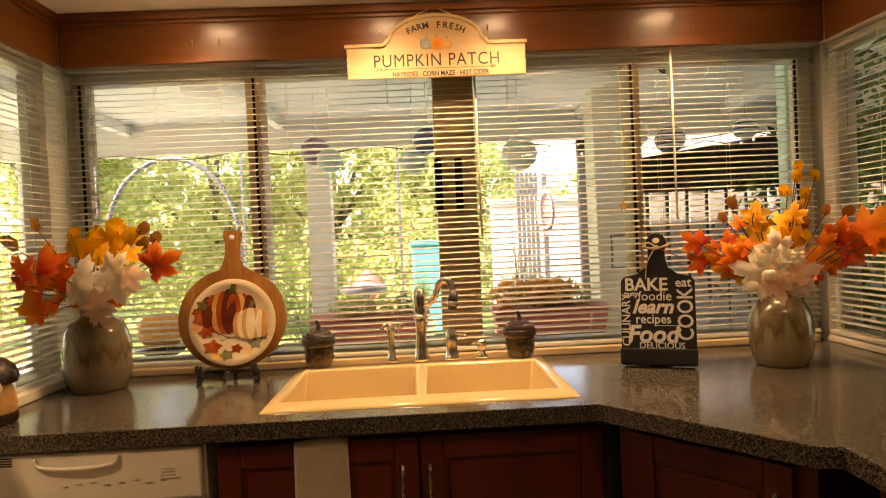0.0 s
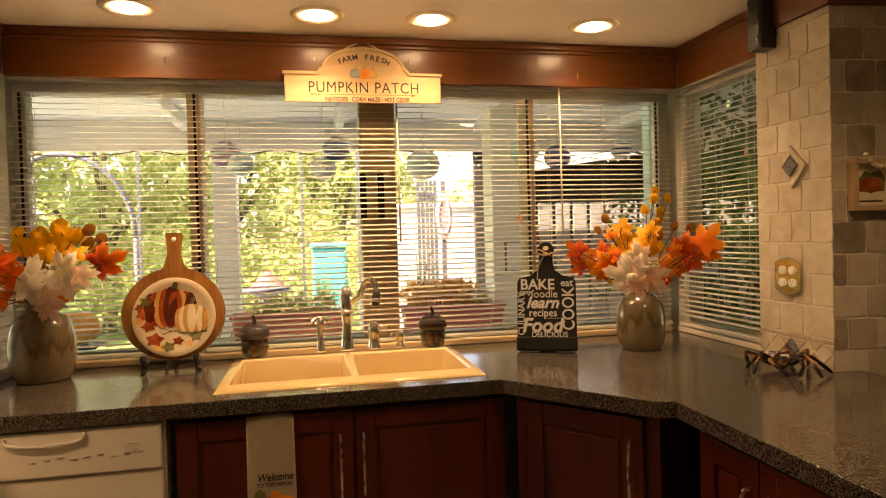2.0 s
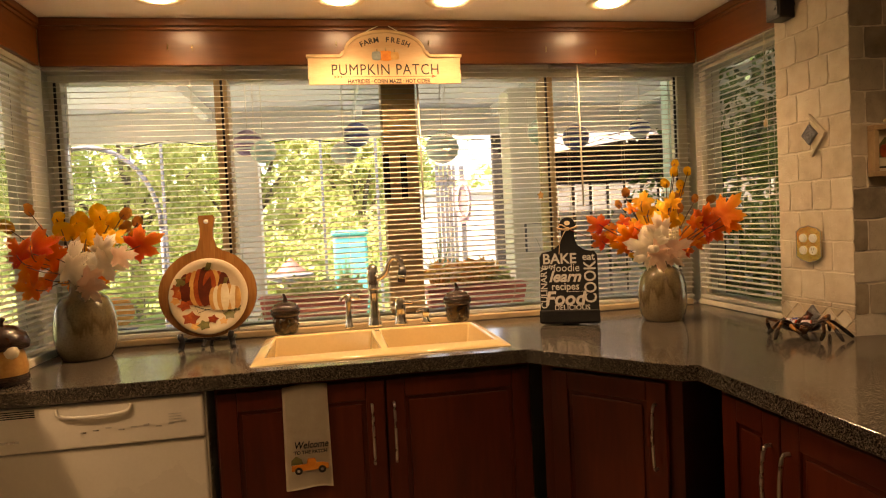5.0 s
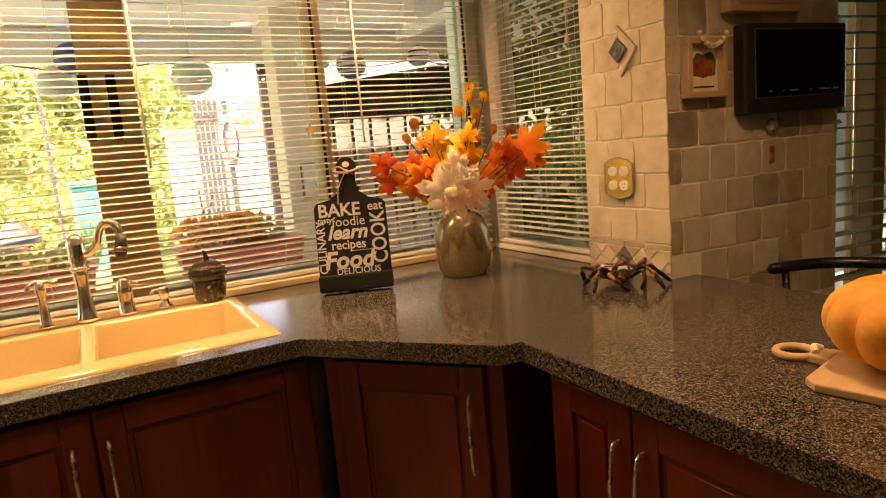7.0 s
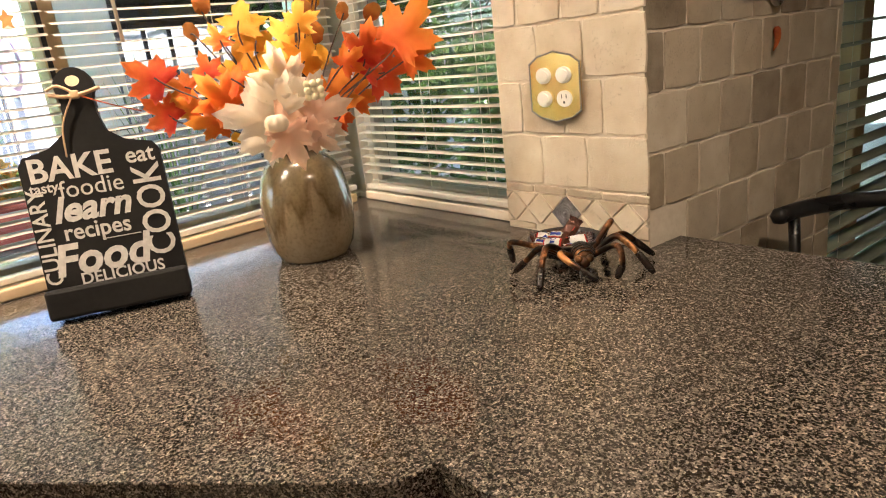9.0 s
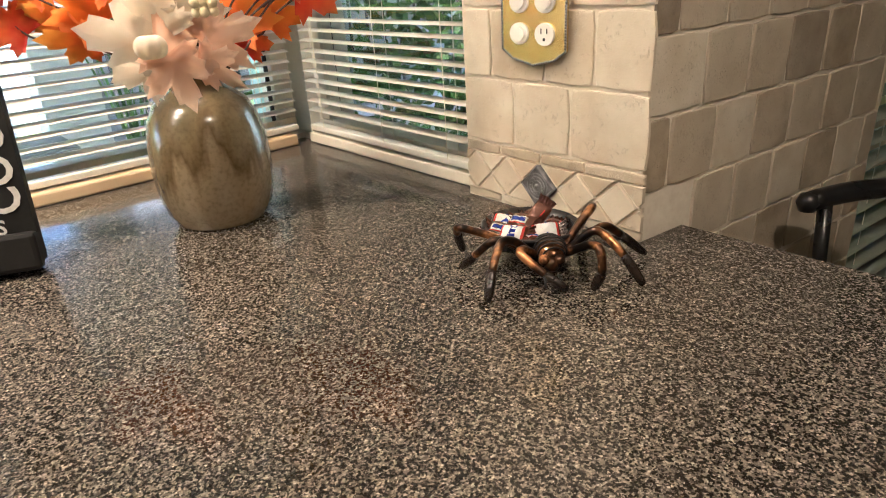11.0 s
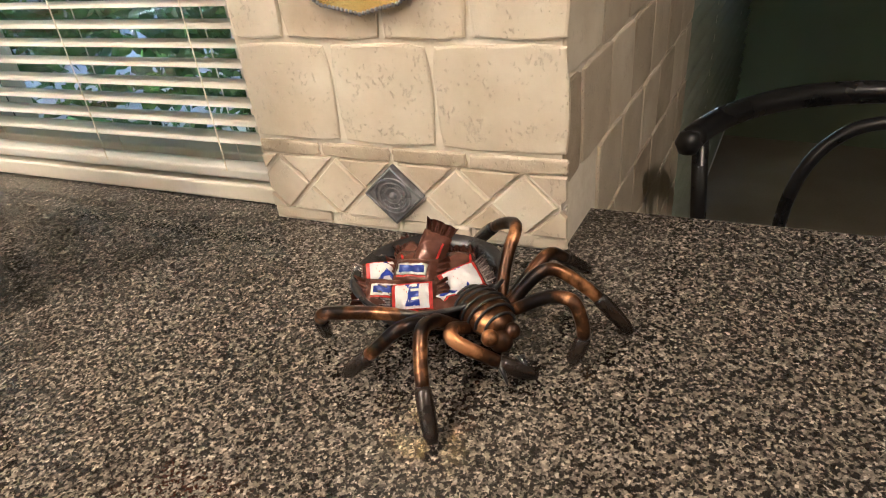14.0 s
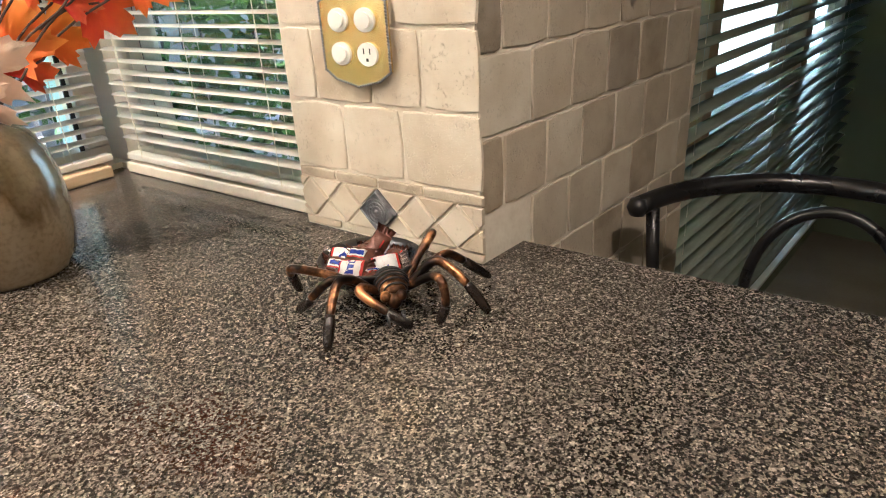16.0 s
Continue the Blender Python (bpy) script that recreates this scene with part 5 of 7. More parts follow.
def bouquet(x, y, facing, rows, label, seed, height=0.212, size_up=1.0, reach=1.0):
    """A glazed vase with cloth leaves. Rows: centimetres across and up from the vase's mouth, size, kind; facing: heading of the front."""
    v = thing("vase_of_leaves", label, "flower vase", pose(x, y, TOP), "autumn vases")
    vase = part("vase", spin([(0, 0.0), (0.066, 0.0), (0.071, 0.004), (0.0715, 0.009), (0.081, 0.022), (0.088, 0.055), (0.0905, 0.09), (0.088, 0.130), (0.080, 0.165), (0.068, 0.187), (0.052, 0.199), (0.040, 0.205), (0.036, height + 0.02), (0.041, height + 0.028), (0.036, height + 0.030), (0.028, height + 0.02), (0.028, 0.19), (0, 0.18)], 40), VASE_GLAZE, v, "olive brown glazed stoneware vase")
    vase.scale = (size_up, size_up, size_up)
    height *= size_up
    spray = part("stems", tube(smooth_line([(0, 0, 0.185), (0.004, 0.0, 0.26), (-0.004, 0.0, 0.31)], 4), 0.006, 8), TWIG, v, "dark wire stems")
    rnd = random.Random(seed)
    turn = pose(0, 0, 0, 0, 0, facing)
    for dx, dz, size, kind in rows:
        front = {"w": 0.085, "p": 0.095, "g": -0.04, "b": -0.03, "c": -0.05}.get(kind, 0.02) + rnd.uniform(-0.02, 0.02)
        if dx < -10:
            dx, front = dx * reach, front + abs(dx) / 100 * 2.1 * (1 - reach)
        c = Vector((dx / 100, -front, height + dz / 100))
        way = Vector((dx / 100, 0, dz / 100 - 0.02))
        ang = math.degrees(math.atan2(way.x, way.z)) + rnd.uniform(-25, 25)
        if kind in "wp":
            ang = math.degrees(math.atan2(way.x, way.z - 0.06)) + rnd.uniform(-15, 15)
        d = Vector((math.sin(math.radians(ang)), 0, math.cos(math.radians(ang))))
        base = c - d * size / 100 * 0.5
        me = LEAVES[kind][rnd.randrange(len(LEAVES[kind]))]
        leaf = shared("leaf", me, spray, turn @ pose(*base) @ pose(0, 0, 0, 0, ang, 0) @ pose(0, 0, 0, rnd.uniform(-32, 18), 0, rnd.uniform(-30, 30)) @ Matrix.Diagonal((0.080 * size, 0.080 * size, 0.080 * size, 1)))
        if kind not in "wp":
            mouth = Vector((dx / 700, 0, height + 0.02))
            part("twig", tube([turn @ p for p in smooth_line([mouth, mouth.lerp(base, 0.55) + Vector((0, 0, 0.015)), base, base + d * size / 100 * 0.3], 4)], 0.0017, 5), TWIG, spray)
    return v, spray, turn


rows_right = [(-27, 19, 10.5, "r"), (-26, 12, 9, "r"), (-22, 16, 7, "o"), (-15.5, 14, 11, "o"), (-18, 9, 9, "o"), (-8.5, 28, 10, "y"), (-10, 20, 14, "y"), (0, 23, 12, "y"), (3, 19, 9, "y"), (14, 20, 10, "r"), (23, 22, 14, "o"), (19.5, 14, 13, "r"), (24, 17, 10, "o"), (7, 12, 12, "o"), (11.5, 12, 10, "o"), (8, 8, 8, "r"), (-13, 24, 6, "o"), (-6, 24, 9, "y"), (2, 26, 8, "y"), (-13, 17, 8, "o"), (15, 16, 8, "r"), (-21, 12, 7, "o"), (11, 17, 7, "o"), (-17, 19, 7, "r"),
              (-15, 30, 5, "b"), (-19, 25, 5, "b"), (0, 33, 5.5, "c"), (3, 37, 5.5, "c"), (8.5, 37, 5, "c"), (5, 32, 5, "c"), (4.5, 29, 5, "c"), (3.5, 27, 5, "b"), (5, 23, 5.5, "b"), (11, 26, 4.5, "b"), (16.5, 25.5, 5, "b"), (4, 40, 4.5, "c"), (5, 18, 7, "c"), (-14, 4, 4, "c"),
              (-3, 17, 11, "w"), (-11, 9, 14, "w"), (-6, 12, 12, "w"), (0, 6.5, 12, "p"), (5, 8.5, 11, "p"), (-2, 2.5, 10, "p"), (-9, 4, 10, "w"), (3, 3, 9, "p"), (2, 13, 9, "w")]
_, spray, turn = bouquet(1.170, 2.064, -31, [(a + 2.5, b + 0.6, c * (1.0 if k in "bcg" else 1.12), k) for a, b, c, k in rows_right], "olive glazed vase of orange, red, yellow and white cloth leaves", 11, 0.197, 1.01)
part("small_pumpkin", pumpkin_bmesh(0.021, 0.032, 8, 0.22, 32), LEAF_WHITE, spray, "small white pumpkin", turn @ pose(-0.02, -0.135, 0.265))
berry = mesh_of("berry", spin([(0, -0.007), (0.005, -0.005), (0.007, 0), (0.005, 0.005), (0, 0.007)], 8), BERRY)
for k in range(9):
    shared("berry", berry, spray, turn @ pose(0.042 + 0.011 * (k % 3), -0.125 - 0.004 * (k % 2), 0.318 + 0.011 * (k // 3)))

rows_left = [(-16, 19, 14, "r"), (-21, 10, 14, "o"), (-15, 5, 10, "o"), (-12, 13, 12, "o"), (-23, 15, 11, "r"), (-19, 2, 9, "o"), (23, 15, 13, "r"), (19, 17, 8, "o"), (-9, 17, 9, "o"), (-19, 14, 9, "o"), (3, 19, 8, "y"), (12, 19, 8, "y"), (-5, 2.5, 8, "o"), (9, 3, 8, "o"),
             (-3, 25, 8, "c"), (5, 27, 8, "c"), (-18, 28, 5, "b"), (-26, 23, 6, "g"), (-1, 20, 9, "c"), (-7, 21, 8, "c"), (11, 24, 7, "c"), (15, 26, 5, "b"), (15, 21, 5.5, "b"), (7, 21, 8, "c"), (3, 23, 7, "c"), (-9, 26, 6, "c"), (19, 23, 4.5, "b"), (1, 17, 8, "c"),
             (0, 13, 12, "w"), (11, 15, 10, "w"), (3, 6.5, 12, "w"), (13, 8, 12, "w"), (6, -2, 9, "p"), (-7, 8, 10, "w"), (8, 11, 11, "w"), (17, 11, 9, "p"), (7, 2, 10, "p"), (-3, 5, 9, "w")]
bouquet(-0.952, 2.215, 4, [(a, b + 1.0, c * 1.22, k) for a, b, c, k in rows_left], "olive glazed vase of orange, white and gold cloth leaves", 23, 0.212, 1.13, 0.72)


# ---- squirrel-brown mushroom jar ----
jar = thing("mushroom_jar", "brown capped cream ceramic mushroom jar on the worktop", "jar", pose(-1.052, 1.850, TOP))
part("body", spin([(0, 0), (0.045, 0.0), (0.060, 0.015), (0.064, 0.05), (0.056, 0.09), (0.048, 0.11), (0, 0.11)], 28), OCHRE, jar)
cap = part("cap", spin([(0.048, 0.108), (0.068, 0.106), (0.072, 0.122), (0.062, 0.150), (0.038, 0.170), (0.012, 0.178), (0, 0.179)], 28), CAP_GLAZE, jar, "glossy brown cap")
part("knob", tube(smooth_line([(0, 0, 0.175), (0.002, 0, 0.188), (0.008, 0, 0.196)], 4), 0.007, 8), CAP_GLAZE, cap)
part("face", spin([(0, -0.02), (0.014, -0.014), (0.020, 0), (0.014, 0.014), (0, 0.02)], 14), GHOST, jar, "pale rounded knob", pose(0.045, -0.045, 0.10))
part("base_band", spin([(0.046, 0.0), (0.062, 0.004), (0.066, 0.018), (0.062, 0.03)], 28), CAP_GLAZE, jar)

# ---- white cabinet and appliance at the left end ----
box_cab = thing("wall_cabinet", "white painted overhead cabinet end", "cabinet", pose(-1.62, 1.44, 2.0))
part("body", boxed(0, 0.69, -0.3, 0.018, 0.0, CEIL - 2.0 - 0.002, bevel=0.003), APPLIANCE, box_cab)
part("door_edge", boxed(0.0, 0.685, 0.0185, 0.29, 0.0, 0.012, bevel=0.002), APPLIANCE, box_cab)
side = thing("partition", "white painted low partition beside the dishwasher", "partition", pose(-1.13, 1.50, 0))
part("board", boxed(0.0, 0.050, -0.25, 0.245, 0, 1.20, bevel=0.004), APPLIANCE, side)
part("cap_strip", boxed(-0.004, 0.054, -0.254, 0.249, 1.2005, 1.212, bevel=0.003), APPLIANCE, side)


# ---- the candy dish shaped as a spider ----
def spider():
    s = thing("spider_candy_dish", "black and copper metal spider with a candy bowl on its back", "candy dish", pose(0, 0, TOP))
    part("bowl", spin([(0, 0.012), (0.030, 0.013), (0.052, 0.022), (0.0625, 0.042), (0.0645, 0.045), (0.0615, 0.047), (0.055, 0.038), (0.042, 0.024), (0, 0.019)], 40), BLACK_METAL, s, "black oval bowl", pose(1.379, 1.583, 0, 0, 0, -62) @ Matrix.Diagonal((1.0, 0.92, 1, 1)))
    bm = bmesh.new()
    bmesh.ops.create_uvsphere(bm, u_segments=20, v_segments=14, radius=1.0, matrix=pose(1.350, 1.527, 0.036, 0, 0, 52) @ Matrix.Diagonal((0.028, 0.019, 0.0135, 1)))
    thorax = part("thorax", finish(bm, True), COPPER, s, "ribbed copper thorax")
    for k in range(7):
        u = -0.0216 + 0.0072 * k
        pts = [(u, 0.0195 * math.cos(a) * math.sqrt(max(0.05, 1 - (u / 0.029) ** 2)), 0.0150 * math.sin(a) * math.sqrt(max(0.05, 1 - (u / 0.029) ** 2))) for a in [math.pi * j / 10 for j in range(11)]]
        part("ridge", tube([pose(1.350, 1.527, 0.0365, 0, 0, 52) @ Vector(p) for p in pts], 0.0012, 5), BLACK_METAL, thorax)
    bm = bmesh.new()
    for dx, dy, r in ((0, 0, 0.0095), (-0.007, 0.006, 0.0065), (0.005, -0.007, 0.0065)):
        bmesh.ops.create_uvsphere(bm, u_segments=14, v_segments=10, radius=r, matrix=Matrix.Translation((1.331 + dx, 1.508 + dy, 0.028 + (0.006 if dx else 0))))
    head = part("head", finish(bm, True), COPPER, s, "copper head with two eyes")
    for d in (-0.006, 0.006):
        part("fang", tube([(1.320 + d, 1.498 - d, 0.022), (1.312 + d, 1.490 - d, 0.010)], [0.003, 0.0008], 6), BLACK_METAL, head)
    legs = [
        [(1.335, 1.545, 0.034), (1.320, 1.590, 0.050), (1.296, 1.628, 0.062), (1.302, 1.640, 0.050), (1.325, 1.655, 0.006)],
        [(1.336, 1.543, 0.034), (1.312, 1.560, 0.056), (1.296, 1.572, 0.058), (1.290, 1.592, 0.034), (1.286, 1.617, 0.007)],
        [(1.334, 1.540, 0.034), (1.312, 1.549, 0.060), (1.292, 1.552, 0.066), (1.268, 1.543, 0.040), (1.244, 1.528, 0.007)],
        [(1.334, 1.533, 0.036), (1.315, 1.540, 0.050), (1.305, 1.535, 0.048), (1.314, 1.508, 0.026), (1.325, 1.480, 0.007)],
        [(1.366, 1.520, 0.034), (1.400, 1.524, 0.060), (1.428, 1.522, 0.080), (1.452, 1.548, 0.060), (1.486, 1.586, 0.007)],
        [(1.366, 1.516, 0.034), (1.395, 1.500, 0.058), (1.412, 1.492, 0.064), (1.430, 1.486, 0.048), (1.468, 1.470, 0.007)],
        [(1.364, 1.514, 0.034), (1.378, 1.496, 0.062), (1.384, 1.482, 0.070), (1.388, 1.452, 0.046), (1.392, 1.424, 0.007)],
        [(1.360, 1.513, 0.034), (1.362, 1.480, 0.058), (1.356, 1.460, 0.062), (1.350, 1.451, 0.034), (1.346, 1.460, 0.007)],
    ]
    for pts in legs:
        pts = [Vector((px, py, pz * 0.88)) for px, py, pz in pts]
        cut = [pts[0]]
        for before, knee, after in zip(pts, pts[1:], pts[2:]):
            cut += [knee.lerp(before, 0.22), knee.lerp(after, 0.22)]
        line = smooth_line(cut + [pts[-1]], 4)
        n = len(line)
        leg = part("leg", tube(line[: n - 5], [0.0054 - 0.0008 * abs(k / n - 0.4) for k in range(n - 5)], 9), COPPER, s, "copper-brushed bent leg")
        part("foot", tube(line[n - 6:], [0.0052, 0.0060, 0.0062, 0.0060, 0.0053, 0.0034], 9), COPPER_TIP, leg, "black foot")
    return s


spider()

CANDY_BROWN = surface("wrapper_brown", [(0.3, (0.055, 0.020, 0.012)), (0.7, (0.15, 0.06, 0.04))], 60, 0.22, bump=0.5, metal=0.35)
CANDY_RED = surface("wrapper_red", [(0.3, (0.50, 0.03, 0.02)), (0.7, (0.66, 0.06, 0.04))], 60, 0.25, bump=0.4)
CANDY_WHITE = surface("wrapper_white", [(0.3, (0.74, 0.74, 0.76)), (0.7, (0.84, 0.84, 0.85))], 60, 0.25, bump=0.4)
CANDY_BLUE = surface("wrapper_blue", [(0.3, (0.015, 0.03, 0.30)), (0.7, (0.03, 0.06, 0.42))], 60, 0.25, bump=0.2)
CANDY_FOIL = surface("wrapper_foil", [(0.3, (0.35, 0.28, 0.28)), (0.7, (0.66, 0.60, 0.58))], 80, 0.2, bump=0.6, metal=0.9)


def candy(m, seed, letter="", label="brown and red wrapped chocolate bar in the bowl", bars=False):
    """A small wrapped bar: crumpled pillow body, crimped ends, a printed field that follows its bulge."""
    c = thing("candy_bar", label, "candy", m, "wrapped candies")
    rnd = random.Random(seed)
    lx, ly, thick = 0.0185, 0.0125, 0.0085
    ph = [rnd.uniform(0, 6.28) for _ in range(4)]

    def rise(x, y):
        u, v = min(abs(x) / lx, 1.0), min(abs(y) / ly, 1.0)
        crease = 0.0007 * math.sin(420 * x + ph[0]) * math.sin(310 * y + ph[1]) + 0.0004 * math.sin(900 * x + 700 * y + ph[2])
        return thick * (1 - u ** 3.2) ** 0.6 * (1 - v ** 3.2) ** 0.5 + crease

    def sheet(x0, x1, y0, y1, lift, nx=14, ny=10, under=False):
        bm = bmesh.new()
        g = [[bm.verts.new((x0 + (x1 - x0) * i / nx, y0 + (y1 - y0) * j / ny, 0.005 + rise(x0 + (x1 - x0) * i / nx, y0 + (y1 - y0) * j / ny) + lift)) for j in range(ny + 1)] for i in range(nx + 1)]
        for i in range(nx):
            for j in range(ny):
                bm.faces.new((g[i][j], g[i + 1][j], g[i + 1][j + 1], g[i][j + 1])).smooth = True
        if under:
            for f in bmesh.ops.duplicate(bm, geom=bm.faces[:])["geom"]:
                if isinstance(f, bmesh.types.BMVert):
                    f.co.z = 0.010 - f.co.z
        else:
            bmesh.ops.solidify(bm, geom=bm.faces[:], thickness=0.0002)
        bmesh.ops.recalc_face_normals(bm, faces=bm.faces)
        return bm

    part("wrapper", sheet(-lx, lx, -ly, ly, 0, under=True), CANDY_BROWN, c)
    for sx in (-1, 1):
        bm = bmesh.new()
        vs = []
        for k in range(11):
            yy = -0.013 + 0.0026 * k
            vs.append((bm.verts.new((sx * (lx - 0.001), yy * 0.85, 0.005)), bm.verts.new((sx * (lx + 0.010 + rnd.uniform(-0.001, 0.001)), yy * 1.12, 0.005 + 0.0022 * (-1) ** k))))
        for a, b in zip(vs, vs[1:]):
            bm.faces.new((a[0], a[1], b[1], b[0]))
        bmesh.ops.solidify(bm, geom=bm.faces[:], thickness=0.0004)
        part("crimp", finish(bm), CANDY_FOIL if (seed + sx) % 3 == 0 else CANDY_BROWN, c, "crimped wrapper end")
    if letter:
        part("red_band", sheet(-0.0155, 0.0165, -0.0115, 0.0115, 0.0003), CANDY_RED, c, "red printed border")
        part("white_band", sheet(-0.0125, 0.0140, -0.0098, 0.0098, 0.0006), CANDY_WHITE, c, "white printed field")
        lt = lettering(letter, 0.022, 0.0004, thick=0.0013)
        for v in lt.verts:
            v.co = Vector((v.co.x + 0.001, v.co.z, 0.0062 + rise(v.co.x, v.co.z)))
        part("print", lt, CANDY_BLUE, c, "blue printed letter")
    elif bars:
        part("white_band", sheet(-0.0125, 0.0130, -0.0050, 0.0050, 0.0004), CANDY_WHITE, c, "white printed field")
        part("printed_strip", sheet(-0.0105, 0.0110, -0.0030, 0.0030, 0.0007), CANDY_BLUE, c, "blue printed strip")
        part("printed_edge", sheet(-0.0125, 0.0130, -0.0068, -0.0054, 0.0004), CANDY_RED, c)
    else:
        part("printed_edge", sheet(-0.010, 0.012, -0.0085, -0.0068, 0.0004), CANDY_RED, c)


PRINTED = "white, red and blue wrapped chocolate bar in the bowl"
candy(pose(1.350, 1.584, TOP + 0.036, 40, -6, -74), 1, "E", PRINTED)
candy(pose(1.376, 1.556, TOP + 0.038, 34, -6, -44), 2, "I", PRINTED)
candy(pose(1.374, 1.592, TOP + 0.042, 32, -6, -86), 3, bars=True)
candy(pose(1.374, 1.622, TOP + 0.034, 34, 6, -60), 4, "A", PRINTED)
candy(pose(1.354, 1.610, TOP + 0.032, 30, 6, -72), 5, bars=True)
candy(pose(1.404, 1.592, TOP + 0.044, 30, -48, -20), 6)
candy(pose(1.400, 1.565, TOP + 0.032, 8, -12, 20), 7)
candy(pose(1.356, 1.554, TOP + 0.030, -12, 8, -30), 8, bars=True)
candy(pose(1.410, 1.612, TOP + 0.030, 14, 8, -120), 9)
candy(pose(1.380, 1.578, TOP + 0.024, 3, 3, 10), 10)
candy(pose(1.392, 1.606, TOP + 0.032, -6, 12, -150), 11)

# ---- pumpkin on a small board ----
board = thing("small_cutting_board", "small pale wooden board with ring handle on the worktop", "cutting board", pose(1.205, 0.765, TOP + 0.001, 0, 0, 12))
part("board", slab([(-0.15, -0.11), (0.13, -0.11), (0.15, -0.09), (0.15, 0.09), (0.13, 0.11), (-0.13, 0.11), (-0.15, 0.09)], 0, 0.014, 0.003), PALE_WOOD, board)
part("neck", slab([(-0.03, 0.109), (0.03, 0.109), (0.024, 0.145), (-0.024, 0.145)], 0, 0.0138, 0.003), PALE_WOOD, board)
ring_pts = [(0.031 * math.cos(a), 0.172 + 0.031 * math.sin(a), 0.007) for a in [2 * math.pi * k / 28 for k in range(29)]]
part("ring", tube(ring_pts, 0.0070, 8), PALE_WOOD, board, "round ring handle")
part("rope", tube(smooth_line([(-0.012, 0.135, 0.016), (0.0, 0.142, 0.022), (0.016, 0.136, 0.016)], 5), 0.006, 8), CORD, board, "twine wrap")
pumpkin = thing("pumpkin", "orange ribbed pumpkin with pale streaks on a small board", "pumpkin", pose(1.207, 0.763, TOP + 0.016, 0, 0, 15))
part("skin", pumpkin_bmesh(0.128, 0.145, 11, 0.15, 88), PUMPKIN_SKIN, pumpkin)
part("stem", tube(smooth_line([(0, 0, 0.120), (0.004, 0, 0.145), (0.02, 0.004, 0.165)], 5), [0.017, 0.015, 0.013, 0.012, 0.012, 0.012, 0.012, 0.012, 0.012, 0.013, 0.014], 9), STEM, pumpkin, "dry brown stem")


# ---- wall fittings on the stone pier ----
def outlet_plate():
    o = thing("outlet_plate", "polished brass double outlet plate with rope edge on the stone tiles", "outlet", pose(1.4975, 1.677, 1.203, 0, 0, -90))
    w, h = 0.056, 0.058
    outline = [(-w, -h * 0.72), (-w * 0.66, -h * 0.93), (-w * 0.3, -h), (0, -h * 1.07), (w * 0.3, -h), (w * 0.66, -h * 0.93), (w, -h * 0.72), (w, h * 0.72), (w * 0.66, h * 0.93), (w * 0.3, h), (0, h * 1.07), (-w * 0.3, h), (-w * 0.66, h * 0.93), (-w, h * 0.72)]
    part("plate", plate_shape(outline, -0.005, 0.0), BRASS, o)
    bead = mesh_of("rope_bead", spin([(0, -0.0022), (0.0019, -0.001), (0.0019, 0.001), (0, 0.0022)], 6), PEWTER)
    n = len(outline)
    for k in range(n):
        a, b = Vector(outline[k]), Vector(outline[(k + 1) % n])
        steps = max(1, int((b - a).length / 0.0037))
        for j in range(steps):
            p = a.lerp(b, j / steps)
            shared("rope_bead", bead, o, pose(p.x, -0.005, p.y, 0, 40, 0))
    for ox in (-0.0225, 0.0225):
        for oz in (-0.0205, 0.0205):
            s = part("socket", plate_shape(oval(ox, oz, 0.0165, 0.0145, 20), -0.0085, -0.0052), WHITE_PLASTIC, o, "white plastic socket")
            if ox > 0 and oz < 0:
                for dx in (-0.005, 0.005):
                    part("slot", boxed(ox + dx - 0.0009, ox + dx + 0.0009, -0.0089, -0.0084, oz + 0.0005, oz + 0.0075), DARK, s)
                part("slot", boxed(ox - 0.0018, ox + 0.0018, -0.0089, -0.0084, oz - 0.0085, oz - 0.0045), DARK, s)
            else:
                part("safety_cap", plate_shape(oval(ox, oz, 0.0115, 0.0100, 18), -0.0115, -0.0086), WHITE_PLASTIC, s, "white child-safety cap")


outlet_plate()


def diamond(cx, cz, r):
    return [(cx, cz - r), (cx + r, cz), (cx, cz + r), (cx - r, cz)]


def metal_accent(y, z, r):
    a = thing("accent_tile", "embossed pewter diamond accent tile set in the stone", "tile", pose(1.4965, y, z, 0, 0, -90), "diamond accents")
    part("plate", plate_shape(diamond(0, 0, r), -0.0035, 0.004), PEWTER, a)
    for k, rr in enumerate((0.60, 0.44, 0.28)):
        pts = [(r * rr * math.cos(t), -0.0042, r * rr * math.sin(t)) for t in [2 * math.pi * j / 24 for j in range(25)]]
        part("ring", tube(pts, 0.0011, 6), PEWTER, a)
    for k in range(12):
        t = 2 * math.pi * k / 12
        part("ray", tube([(r * 0.30 * math.cos(t), -0.004, r * 0.30 * math.sin(t)), (r * 0.42 * math.cos(t), -0.004, r * 0.42 * math.sin(t))], 0.0010, 5), PEWTER, a)
    part("boss", spin([(0, 0.004), (0.003, 0.003), (0.0045, 0)], 10), PEWTER, a, "", pose(0, -0.0035, 0, 90, 0, 0))
    e = diamond(0, 0, r * 0.93)
    for (xa, za), (xb, zb) in zip(e, e[1:] + e[:1]):
        part("border", tube([(xa, -0.0038, za), (xb, -0.0038, zb)], 0.0012, 5), PEWTER, a)


